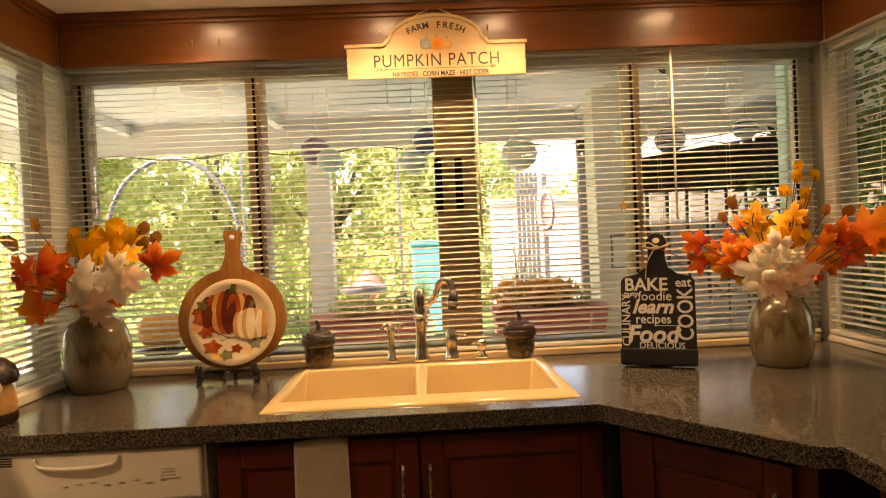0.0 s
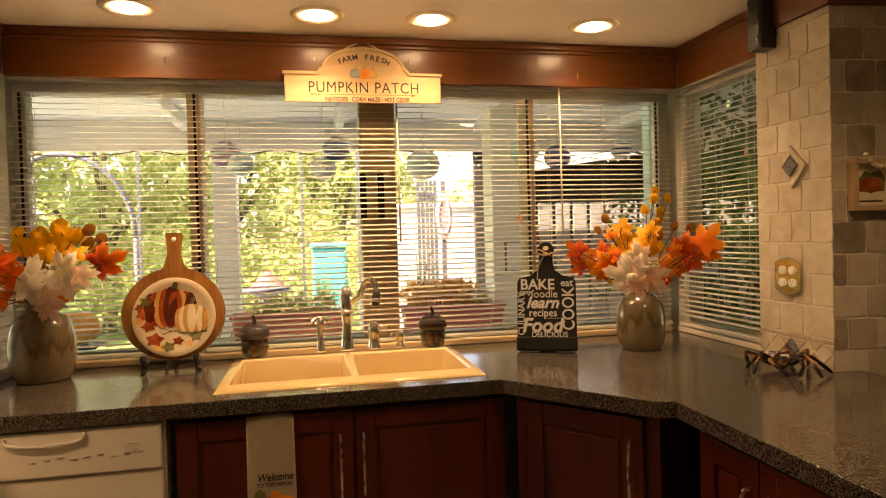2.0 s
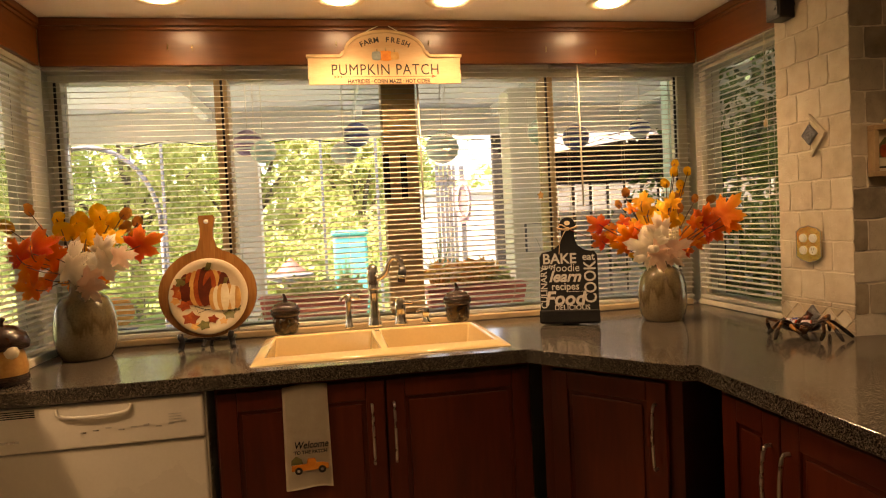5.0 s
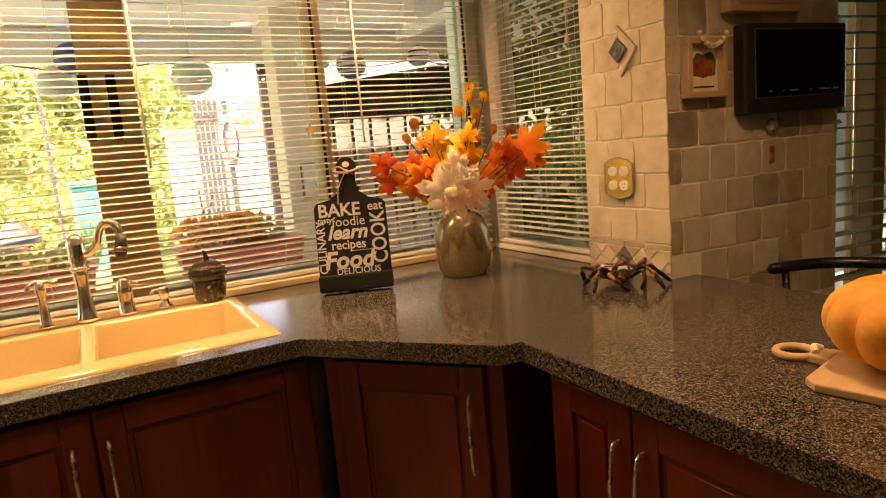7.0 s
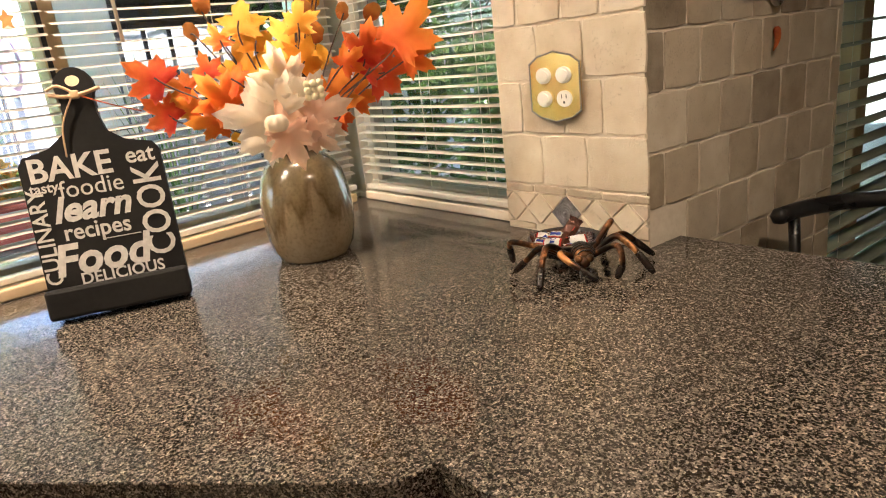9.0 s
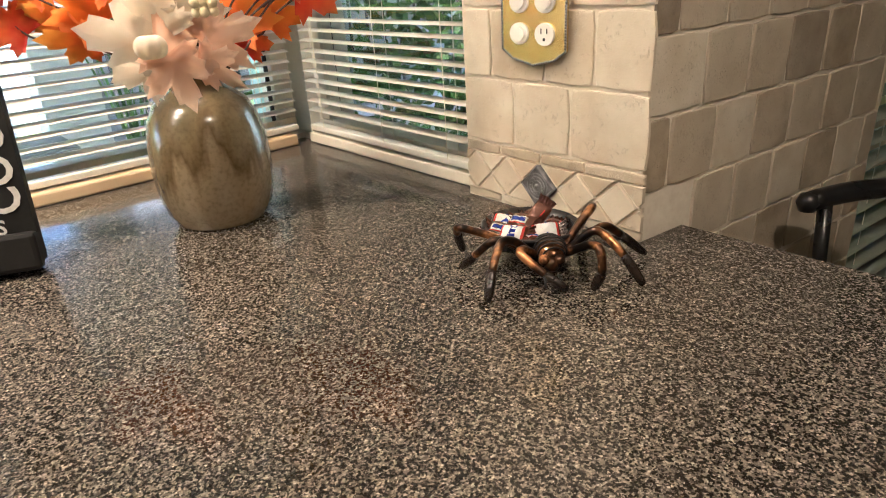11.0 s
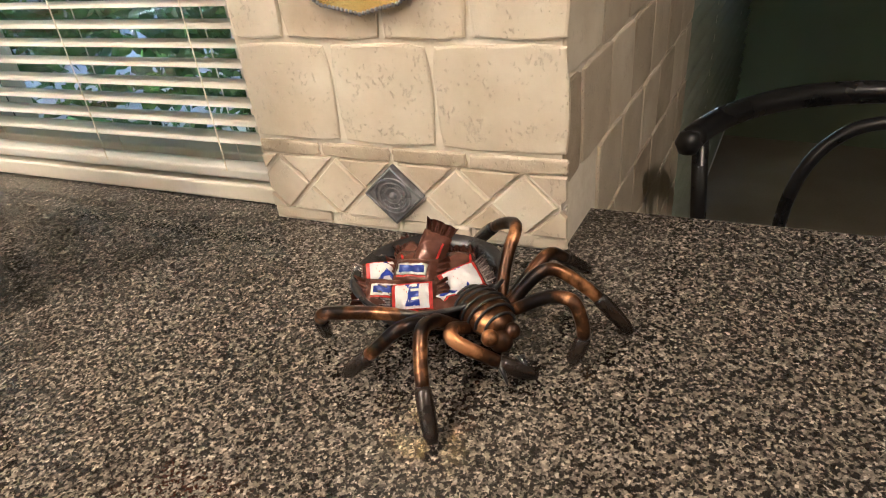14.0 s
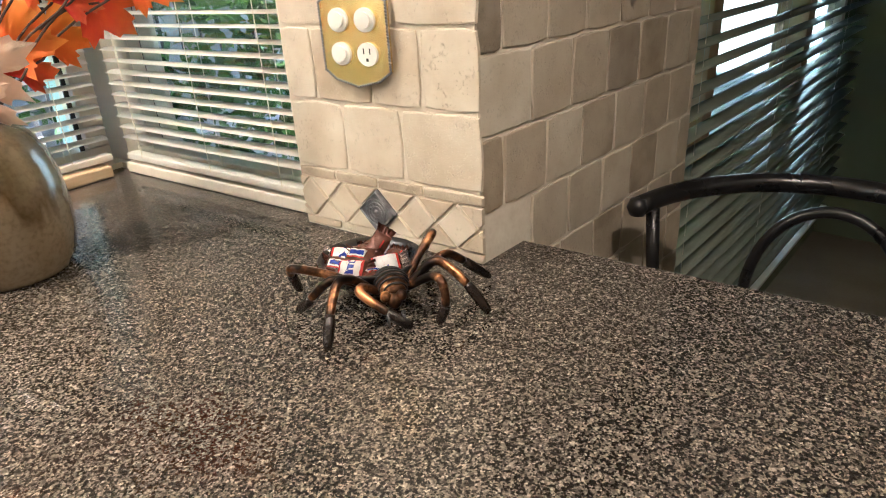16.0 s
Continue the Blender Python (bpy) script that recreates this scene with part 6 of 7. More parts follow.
metal_accent(1.670, 0.967, 0.032)
metal_accent(1.664, 1.566, 0.034)
for pts in ([(-0.012, 0.062), (-0.006, 0.068), (0.062, 0.0), (0.056, -0.006)], [(0.062, -0.004), (0.056, -0.010), (-0.002, -0.068), (0.004, -0.074)]):
    chev = thing("tile_edging", "narrow tan pencil tile set diagonally by the accent", "tile", pose(1.4965, 1.654, 1.566, 0, 0, -90), "pencil tiles")
    part("strip", plate_shape(pts, -0.006, 0.004), STONE_DIM, chev)


def picture():
    p = thing("framed_picture", "small wood-framed pumpkin picture with a bead garland", "picture", on_pier(1.623, 1.488))
    w, h = 0.070, 0.078
    for x0, x1, z0, z1 in ((-w, w, h - 0.016, h), (-w, w, -h, -h + 0.016), (-w, -w + 0.016, -h + 0.0162, h - 0.0162), (w - 0.016, w, -h + 0.0162, h - 0.0162)):
        part("frame", boxed(x0, x1, -0.030, 0.0, z0, z1, bevel=0.002), PALE_WOOD, p)
    pic = part("print", boxed(-w + 0.016, w - 0.016, -0.008, -0.004, -h + 0.016, h - 0.016), GHOST, p, "pumpkin print")
    part("dark_leaves", plate_shape([(-0.046, 0.01), (-0.02, 0.042), (0.0, 0.035), (0.03, 0.044), (0.048, 0.02), (0.044, -0.02), (-0.04, -0.02)], -0.0090, -0.0082), OLIVE, pic)
    bm = bmesh.new()
    for off in (-0.024, -0.012, 0.0, 0.012, 0.024):
        bmesh.ops.create_uvsphere(bm, u_segments=12, v_segments=8, radius=1.0, matrix=Matrix.Translation((off, -0.0092, 0.0)) @ Matrix.Diagonal((0.014, 0.004, 0.026 - abs(off) * 0.25, 1)))
    part("painted_pumpkin", finish(bm, True), RUST, pic)
    part("script_bar", boxed(-0.045, 0.04, -0.0090, -0.0082, -0.052, -0.047), LETTER_DARK, pic, "small script line")
    bead = mesh_of("bead", spin([(0, -0.008), (0.0055, -0.0058), (0.008, 0), (0.0055, 0.0058), (0, 0.008)], 10), BERRY)
    for k in range(9):
        u = -1 + 2 * k / 8
        shared("bead", bead, p, pose(0.012 + 0.048 * u, -0.036, h + 0.010 - 0.034 * (1 - u * u)))


picture()

tv = thing("wall_screen", "black under-cabinet television panel on the stone wall", "television", on_pier(1.9455, 1.477))
part("case", boxed(-0.2055, 0.2055, -0.045, 0.0, -0.123, 0.123, bevel=0.008), DARK, tv)
part("screen", boxed(-0.168, 0.192, -0.0475, -0.0455, -0.078, 0.104), SCREEN, tv, "glossy black screen")
for x0, x1, z0, z1 in ((-0.171, 0.195, 0.105, 0.107), (-0.171, 0.195, -0.081, -0.079), (-0.171, -0.169, -0.079, 0.105)):
    part("bezel_line", boxed(x0, x1, -0.0478, -0.0456, z0, z1), PEWTER, tv)
for bx, bw in ((-0.12, 0.012), (-0.065, 0.005), (-0.035, 0.030), (0.045, 0.008), (0.085, 0.05), (0.145, 0.02)):
    part("button", boxed(bx, bx + bw, -0.0479, -0.0476, -0.066, -0.061), PEWTER, tv, "small pale button mark")

shelf = thing("wooden_plaque", "pale wooden plaque above the television", "plaque", on_pier(1.825, 1.686))
part("board", boxed(-0.13, 0.135, -0.040, 0.0, -0.055, 0.055, bevel=0.004), PALE_WOOD, shelf)
part("inset", boxed(-0.105, 0.11, -0.0425, -0.0405, -0.035, 0.035, bevel=0.001), SIGN_FACE, shelf)

hang = thing("wall_ornament", "small silver wreath ornament on a hook", "ornament", on_pier(1.887, 1.318))
part("ring", tube([(0.018 * math.cos(a), -0.006, 0.018 * math.sin(a)) for a in [2 * math.pi * k / 20 for k in range(21)]], 0.005, 8), CHROME, hang)
part("back", plate_shape(oval(0, 0, 0.012, 0.012, 14), -0.004, 0.0), BERRY, hang)
pep = thing("pepper_ornament", "small dark red pepper ornament on the stone", "ornament", on_pier(1.883, 1.238))
part("pod", tube(smooth_line([(0, -0.008, 0.022), (0.002, -0.010, 0.0), (-0.008, -0.008, -0.022)], 5), [0.003, 0.006, 0.007, 0.007, 0.0065, 0.006, 0.005, 0.004, 0.003, 0.002, 0.001], 8), RUST, pep)


def parrot():
    """A plain yellow bird figure on a perch."""
    b = thing("bird_perch", "dark wooden bracket perch on the stone wall", "bracket", on_pier(1.730, 1.770))
    part("arm", tube([(0, 0, 0), (0.0, -0.05, 0.0), (0.0, -0.13, 0.005)], [0.012, 0.011, 0.010], 8), STEM, b)
    part("rose", spin([(0, 0), (0.03, 0.0), (0.026, 0.010), (0, 0.012)], 16), STEM, b, "", pose(0, 0, 0, 90, 0, 0))
    bm = bmesh.new()
    for x, y, z, rx, ry, rz in ((1.755, 1.405, 1.845, 0.050, 0.045, 0.075), (1.720, 1.402, 1.925, 0.038, 0.036, 0.040), (1.79, 1.41, 1.80, 0.03, 0.03, 0.06)):
        bmesh.ops.create_uvsphere(bm, u_segments=20, v_segments=14, radius=1.0, matrix=Matrix.Translation((x, y, z)) @ Matrix.Diagonal((rx, ry, rz, 1)))
    beak = tube(smooth_line([(1.695, 1.400, 1.930), (1.672, 1.396, 1.928), (1.660, 1.394, 1.908)], 4), [0.016, 0.0155, 0.015, 0.014, 0.012, 0.010, 0.007, 0.004, 0.002], 10)
    me = bpy.data.meshes.new("beak")
    beak.to_mesh(me)
    bm.from_mesh(me)
    beak.free()
    bpy.data.meshes.remove(me)
    bird = part("parrot_figurine", finish(bm, True), surface("yellow_paint", [(0.3, (0.70, 0.36, 0.02)), (0.7, (0.82, 0.52, 0.06))], 12, 0.4, bump=0.05), None, "", pose(-0.025, -0.018, 0))
    tagged(bird, "yellow parrot figurine on a wall perch", "figurine")


parrot()

spk = thing("speaker", "small black speaker mounted at the valance end", "speaker", pose(1.478, 1.755, 2.055))
part("case", boxed(-0.035, 0.032, -0.035, 0.035, -0.085, 0.0945, bevel=0.005), DARK, spk)
part("grille", boxed(-0.038, -0.0355, -0.028, 0.028, -0.075, 0.08, bevel=0.001), BLACK_METAL, spk)
beam = thing("pier_beam", "cherry-stained wood beam along the top of the stone pier", "beam", pose(0, 0, 0))
part("board", boxed(1.487, 1.506, 1.487, 1.718, 2.035, CEIL - 0.001, bevel=0.002), CHERRY_SIDE, beam)
part("board", boxed(0.003, PIL_LEN, -0.0165, 0.0025, 2.035, CEIL - 0.001, bevel=0.002), CHERRY_FLAT, beam, "", pose(PIL_X0, PIL_Y0, 0, 0, 0, SKEW))


# ---- bar stool beyond the peninsula ----
def bar_stool():
    c = thing("bar_stool", "black tubular metal bar stool with a curved back rail", "stool", pose(1.757, 1.147, 0))
    rail = [(0.27 * math.cos(a), 0.27 * math.sin(a), 0.905 + 0.012 * math.cos(a)) for a in [math.radians(76 - 152 * k / 30) for k in range(31)]]
    part("back_rail", tube(rail, 0.0165, 12), BLACK_METAL, c)
    for p in (rail[0], rail[-1]):
        part("rail_end", spin([(0, -0.017), (0.012, -0.013), (0.0175, 0), (0.012, 0.013), (0, 0.017)], 14), DARK, c, "", pose(*p))
    for a in (68, -68):
        x, y = 0.268 * math.cos(math.radians(a)), 0.268 * math.sin(math.radians(a))
        part("post", tube([(x, y, 0.902), (x * 0.92, y * 0.92, 0.66)], 0.011, 10), BLACK_METAL, c)
    hoop = []
    for k in range(25):
        t = math.pi * k / 24
        a = math.radians(27 * math.cos(t))
        hoop.append((0.262 * math.cos(a), 0.262 * math.sin(a), 0.66 + 0.215 * math.sin(t) ** 0.7))
    part("back_hoop", tube(hoop, 0.010, 10), BLACK_METAL, c)
    part("seat", spin([(0, 0.630), (0.19, 0.630), (0.205, 0.645), (0.205, 0.668), (0.19, 0.682), (0, 0.690)], 32), DARK, c, "black padded seat")
    for a in (45, 135, 225, 315):
        x, y = math.cos(math.radians(a)), math.sin(math.radians(a))
        part("leg", tube([(0.15 * x, 0.15 * y, 0.632), (0.23 * x, 0.23 * y, 0.0)], 0.012, 10), BLACK_METAL, c)
    part("foot_ring", tube([(0.205 * math.cos(t), 0.205 * math.sin(t), 0.24) for t in [2 * math.pi * k / 32 for k in range(33)]], 0.009, 8), BLACK_METAL, c)


bar_stool()

# pull cord with star drop and latches on the window
for lx, name in ((0.160, "sash_latch"), (0.232, "sash_latch")):
    lt = thing(name, "tall black latch plate on the window mullion", "latch", pose(lx, BACK - 0.0085, 1.535), "sash latches")
    part("plate", boxed(-0.0135, 0.0135, -0.010, 0.0, -0.095, 0.095, bevel=0.004), DARK, lt)
    part("grip", boxed(-0.005, 0.005, -0.0125, -0.0102, -0.045, 0.045, bevel=0.0008), DARK, lt)
orn = thing("window_ornament", "small yellow hanging ornament on a thread in the window", "ornament", pose(0.80, 2.372, 1.432))
part("charm", plate_shape([(0.016 * (1 if k % 2 == 0 else 0.5) * math.sin(k * math.pi / 5), 0.020 * (1 if k % 2 == 0 else 0.5) * math.cos(k * math.pi / 5)) for k in range(10)], -0.003, 0.003), OCHRE, orn)
part("thread", tube([(0, 0, 0.018), (0, 0.002, 0.30), (0, 0.0, 0.543)], 0.0006, 5), CORD, orn)
twine = thing("loose_cord", "thin tan cord lying on the window sill", "cord", pose(0.56, 2.372, 0.9465))
part("strand", tube(smooth_line([(-0.06, 0, 0.002), (-0.03, -0.004, 0.003), (0.0, 0.004, 0.002), (0.05, -0.003, 0.012), (0.10, 0.004, 0.05), (0.115, 0.006, 0.12)], 5), 0.0016, 6), CORD, twine)


# ---- outside: patio, garden, neighbours ----
GRASS = surface("lawn", [(0.3, (0.13, 0.20, 0.04)), (0.7, (0.26, 0.33, 0.09))], 2, 0.9, bump=0.3, fine=40)
CONCRETE = surface("patio_concrete", [(0.3, (0.42, 0.40, 0.37)), (0.7, (0.55, 0.53, 0.49))], 3, 0.85, bump=0.2)
SOFFIT = surface("patio_soffit", [(0.3, (0.66, 0.70, 0.68)), (0.7, (0.75, 0.78, 0.76))], 2, 0.7, bump=0.1)
WHITE_WOOD = surface("white_exterior_paint", [(0.3, (0.72, 0.72, 0.69)), (0.7, (0.80, 0.80, 0.77))], 4, 0.6, bump=0.1)
CREAM_POST = surface("cream_exterior_paint", [(0.3, (0.70, 0.67, 0.56)), (0.7, (0.78, 0.75, 0.64))], 4, 0.6, bump=0.1)
AQUA = surface("aqua_paint", [(0.3, (0.56, 0.78, 0.74)), (0.7, (0.64, 0.84, 0.80))], 4, 0.5, bump=0.05)
# The fence's shade is darkened into this board grey.
BOARD_GREY = surface("grey_board", [(0.3, (0.27, 0.27, 0.25)), (0.7, (0.40, 0.39, 0.36))], 6, 0.8, bump=0.2, stretch=(1, 1, 0.2), random_shift=0.2)
SHED_DARK = surface("dark_timber", [(0.3, (0.02, 0.018, 0.015)), (0.7, (0.05, 0.045, 0.038))], 6, 0.7, bump=0.2)
RED_PLANTER = surface("red_planter", [(0.3, (0.58, 0.12, 0.10)), (0.7, (0.70, 0.20, 0.16))], 6, 0.5, bump=0.1)
TEAL = surface("teal_plastic", [(0.3, (0.05, 0.42, 0.44)), (0.7, (0.09, 0.52, 0.53))], 6, 0.4, bump=0.02)
STEEL_BLUE = surface("blue_grey_metal", [(0.3, (0.10, 0.105, 0.12)), (0.7, (0.16, 0.165, 0.18))], 10, 0.5, bump=0.02)
BARK = surface("bark", [(0.3, (0.08, 0.06, 0.045)), (0.7, (0.20, 0.16, 0.12))], 8, 0.9, bump=0.6, stretch=(1, 1, 0.2))


def foliage_material(name, dark, light):
    m, n, l, p = material(name)
    geo = n.new("ShaderNodeNewGeometry")
    r = ramp_of(n, [(0.0, dark), (1.0, light)])
    l.new(geo.outputs["Random Per Island"], r.inputs[0])
    l.new(r.outputs[0], p.inputs["Base Color"])
    p.inputs["Roughness"].default_value = 0.55
    tr = n.new("ShaderNodeBsdfTranslucent")
    l.new(r.outputs[0], tr.inputs["Color"])
    mx = n.new("ShaderNodeMixShader")
    mx.inputs[0].default_value = 0.55
    l.new(p.outputs[0], mx.inputs[1])
    l.new(tr.outputs[0], mx.inputs[2])
    l.new(mx.outputs[0], n["Material Output"].inputs["Surface"])
    return m


# Sun glare is put into this leaf colour, paler than real leaves.
FOLIAGE = foliage_material("foliage", (0.32, 0.39, 0.11), (0.66, 0.70, 0.32))
# Darker copy of the leaves, with shade put into the colour.
FOLIAGE_SHADED = foliage_material("foliage_shaded", (0.02, 0.06, 0.012), (0.09, 0.18, 0.03))
BLOSSOM = foliage_material("blossom", (0.85, 0.36, 0.08), (0.95, 0.74, 0.26))
BLADE = foliage_material("grass_blade", (0.06, 0.13, 0.03), (0.22, 0.34, 0.10))

structure("ground", boxed(-400, 400, 2.6, 800, -0.35, -0.15), GRASS, "sunlit lawn of the garden", "ground")
side_house = thing("neighbour_house", "pale green rendered house wall beyond the dining window", "house", pose(6.3, 3.0, -0.15))
part("wall", boxed(0, 0.25, -3.2, 2.6, 0, 3.1), surface("green_render", [(0.3, (0.34, 0.40, 0.33)), (0.7, (0.42, 0.48, 0.40))], 3, 0.8, bump=0.15), side_house)
part("eave", boxed(-0.25, 0.4, -3.3, 2.7, 3.101, 3.22, bevel=0.01), WHITE_WOOD, side_house)
part("corner_board", boxed(-0.03, -0.001, -1.45, -1.30, 0.02, 3.09, bevel=0.004), AQUA, side_house)
structure("pavement", boxed(-6, 7, 2.6, 8.6, -0.148, -0.06), CONCRETE, "pale concrete patio floor", "patio")
def patio_lamp(x, y):
    """A flush ceiling lamp: dark canopy ring over a pale glass bowl."""
    p = thing("patio_lamp", "flush patio ceiling lamp with a dark rim and pale bowl", "lamp", pose(x, y, 2.549), "patio lamps")
    part("canopy", spin([(0, 0), (0.20, 0.0), (0.21, -0.02), (0.19, -0.045), (0, -0.045)], 28), SHED_DARK, p)
    part("bowl", spin([(0.15, -0.046), (0.145, -0.09), (0.11, -0.125), (0.05, -0.14), (0, -0.142)], 28), WHITE_WOOD, p, "pale glass bowl")


patio_lamp(-1.40, 4.72)
patio_lamp(2.09, 4.78)
patio_roof = thing("patio_roof", "pale painted patio roof with beams over the terrace", "roof", pose(0, 0, 0))
part("deck", boxed(-6, 7, 2.64, 6.5, 2.55, 2.64), SOFFIT, patio_roof)
for k in range(9):
    part("joist", boxed(-5.6 + 1.45 * k, -5.52 + 1.45 * k, 2.65, 6.38, 2.45, 2.549, bevel=0.004), SOFFIT, patio_roof)
part("fascia", boxed(-6, 7, 6.4, 6.5, 2.26, 2.549, bevel=0.006), WHITE_WOOD, patio_roof)


def post(x0, x1, y0, y1, z1, mat, label):
    p = thing("porch_post", label, "post", pose((x0 + x1) / 2, (y0 + y1) / 2, -0.06), "porch posts")
    w, d = (x1 - x0) / 2, (y1 - y0) / 2
    part("shaft", boxed(-w, w, -d, d, 0.12, z1 + 0.06, bevel=0.008), mat, p)
    part("plinth", boxed(-w - 0.02, w + 0.02, -d - 0.02, d + 0.02, 0, 0.119, bevel=0.008), mat, p)
    part("collar", boxed(-w - 0.012, w + 0.012, -d - 0.012, d + 0.012, z1 - 0.10, z1 - 0.04, bevel=0.006), mat, p)


post(-0.96, -0.74, 6.18, 6.38, 2.255, WHITE_WOOD, "white square porch post at the terrace edge")
post(1.44, 1.74, 5.0, 5.28, 2.445, CREAM_POST, "wide cream porch column beside the terrace")
post(1.560, 1.625, 2.66, 2.73, 2.54, AQUA, "slim pale aqua post outside the window")
post(-3.6, -3.4, 6.18, 6.38, 2.255, WHITE_WOOD, "white square porch post at the terrace edge")
for px in (-2.1, -0.16, 0.55):
    sp_ = thing("screen_post", "slim blue-grey metal screen post in the garden", "post", pose(px, 8.2, -0.06), "screen posts")
    part("shaft", boxed(-0.017, 0.017, -0.017, 0.017, 0, 2.6, bevel=0.003), STEEL_BLUE, sp_)
    part("foot", boxed(-0.06, 0.06, -0.06, 0.06, 0.0, 0.012), STEEL_BLUE, sp_)
rail_t = thing("screen_rail", "blue-grey rail of the garden screen", "rail", pose(0, 8.2, 2.54))
part("bar", boxed(-2.4, 3.4, -0.025, 0.025, 0.002, 0.05, bevel=0.004), STEEL_BLUE, rail_t)
arch = thing("garden_arch", "grey curved metal arch in the garden", "arch", pose(-2.35, 7.6, -0.06))
part("bow", tube([(0.75 * math.cos(a) - 0.4, 0, 1.5 + 0.95 * math.sin(a)) for a in [math.pi * k / 20 for k in range(21)]], 0.028, 8), STEEL_BLUE, arch)
for sx in (-1.15, 0.35):
    part("upright", tube([(sx, 0, 0), (sx, 0, 1.5)], 0.028, 8), STEEL_BLUE, arch)


def lantern(x, y, z, r, base, band, label):
    """A ribbed ball lantern hung on a string."""
    la = thing("ball_lantern", label, "lantern", pose(x, y, z), "hanging lanterns")
    prof = []
    for k in range(25):
        a = -math.pi / 2 + math.pi * k / 24
        rr = r * math.cos(a) * (1.0 if k % 2 else 0.97)
        prof.append((max(rr, 0.0), r * 0.92 * math.sin(a)))
    part("shade", spin(prof, 24), base, la)
    for k, zz in enumerate((-0.45, 0.0, 0.45)):
        rr = r * math.sqrt(1 - zz * zz) * 1.02
        part("band", spin([(rr * 0.99, r * 0.92 * zz - r * 0.09), (rr * 1.015, r * 0.92 * zz), (rr * 0.99, r * 0.92 * zz + r * 0.09)], 24), band, la)
    part("cap", spin([(0, r * 0.98), (r * 0.3, r * 0.94), (r * 0.32, r * 0.86)], 16), band, la)
    part("cord", tube([(0, 0, r * 0.9), (0, 0, 2.549 - z)], 0.003, 5), CORD, la)


def paint(name, c):
    return surface(name, [(0.3, tuple(0.75 * v for v in c)), (0.7, c)], 10, 0.5, bump=0.05)


PURPLE, GREENISH, NAVY, PALE = paint("purple_paper", (0.30, 0.18, 0.30)), paint("mint_paper", (0.45, 0.66, 0.55)), paint("navy_paper", (0.06, 0.08, 0.26)), paint("pale_paper", (0.68, 0.72, 0.66))
lantern(-0.72, 5.3, 2.08, 0.12, PURPLE, PALE, "purple ribbed ball lantern hanging under the patio roof")
lantern(-0.58, 5.1, 1.98, 0.10, GREENISH, PALE, "mint ribbed ball lantern hanging under the patio roof")
lantern(0.17, 5.1, 2.10, 0.11, NAVY, PALE, "navy ribbed ball lantern hanging under the patio roof")
lantern(0.06, 5.2, 1.96, 0.11, PALE, GREENISH, "pale ribbed ball lantern hanging under the patio roof")
lantern(0.88, 5.1, 1.97, 0.14, PALE, GREENISH, "pale ribbed ball lantern hanging under the patio roof")
lantern(1.63, 4.7, 2.03, 0.12, GREENISH, PALE, "mint ribbed ball lantern hanging under the patio roof")
lantern(2.03, 5.0, 2.02, 0.115, NAVY, PALE, "navy patterned ball lantern hanging under the patio roof")
lantern(2.62, 5.0, 2.08, 0.09, PALE, NAVY, "white patterned ball lantern hanging under the patio roof")

lights_line = thing("string_lights", "string of small lights along the patio roof edge", "string lights", pose(0, 0, 0))
line = []
for k in range(61):
    u = k / 60
    line.append((-4 + 8.5 * u, 6.36, 2.27 - 0.07 * abs(math.sin(u * math.pi * 7))))
part("wire", tube(line, 0.006, 5), DARK, lights_line)
bulb_me = mesh_of("bulb", spin([(0, -0.03), (0.012, -0.02), (0.012, -0.005), (0, 0)], 8), WHITE_PLASTIC)
for k in range(0, 61, 2):
    shared("bulb", bulb_me, lights_line, pose(*line[k]))
lights_b = thing("string_lights", "string of small lights in front of the dark shed", "string lights", pose(0, 0, 0))
line = [(1.8 + 2.6 * k / 40, 6.75, 2.16 + 0.16 * (k / 40) - 0.06 * abs(math.sin(k / 40 * math.pi * 4))) for k in range(41)]
part("wire", tube(line, 0.006, 5), DARK, lights_b)
for k in range(0, 41, 2):
    shared("bulb", bulb_me, lights_b, pose(*line[k]))


def leaf_cloud(rng, count, centre, radius, size):
    """Many small leaf blades scattered in an uneven ball: vertices and faces."""
    d = rng.normal(size=(count, 3))
    d /= np.linalg.norm(d, axis=1)[:, None]
    r = rng.uniform(0.35, 1.0, size=(count, 1)) ** 0.5
    bump = 1 + 0.28 * np.sin(d[:, :1] * 5 + centre[0]) * np.cos(d[:, 2:] * 6 + centre[1])
    c = np.array(centre) + d * r * bump * np.array(radius)
    u = rng.normal(size=(count, 3))
    u /= np.linalg.norm(u, axis=1)[:, None]
    w = np.cross(u, rng.normal(size=(count, 3)))
    w /= np.linalg.norm(w, axis=1)[:, None]
    s = size * rng.uniform(0.6, 1.4, size=(count, 1))
    quads = np.stack([c - u * s, c + w * s * 0.5, c + u * s, c - w * s * 0.5], axis=1)
    return quads.reshape(-1, 3)


def leaf_mesh(name, verts, mat):
    n = len(verts) // 4
    me = bpy.data.meshes.new(name)
    me.from_pydata(verts.tolist(), [], np.arange(n * 4).reshape(-1, 4).tolist())
    me.materials.append(mat)
    return me


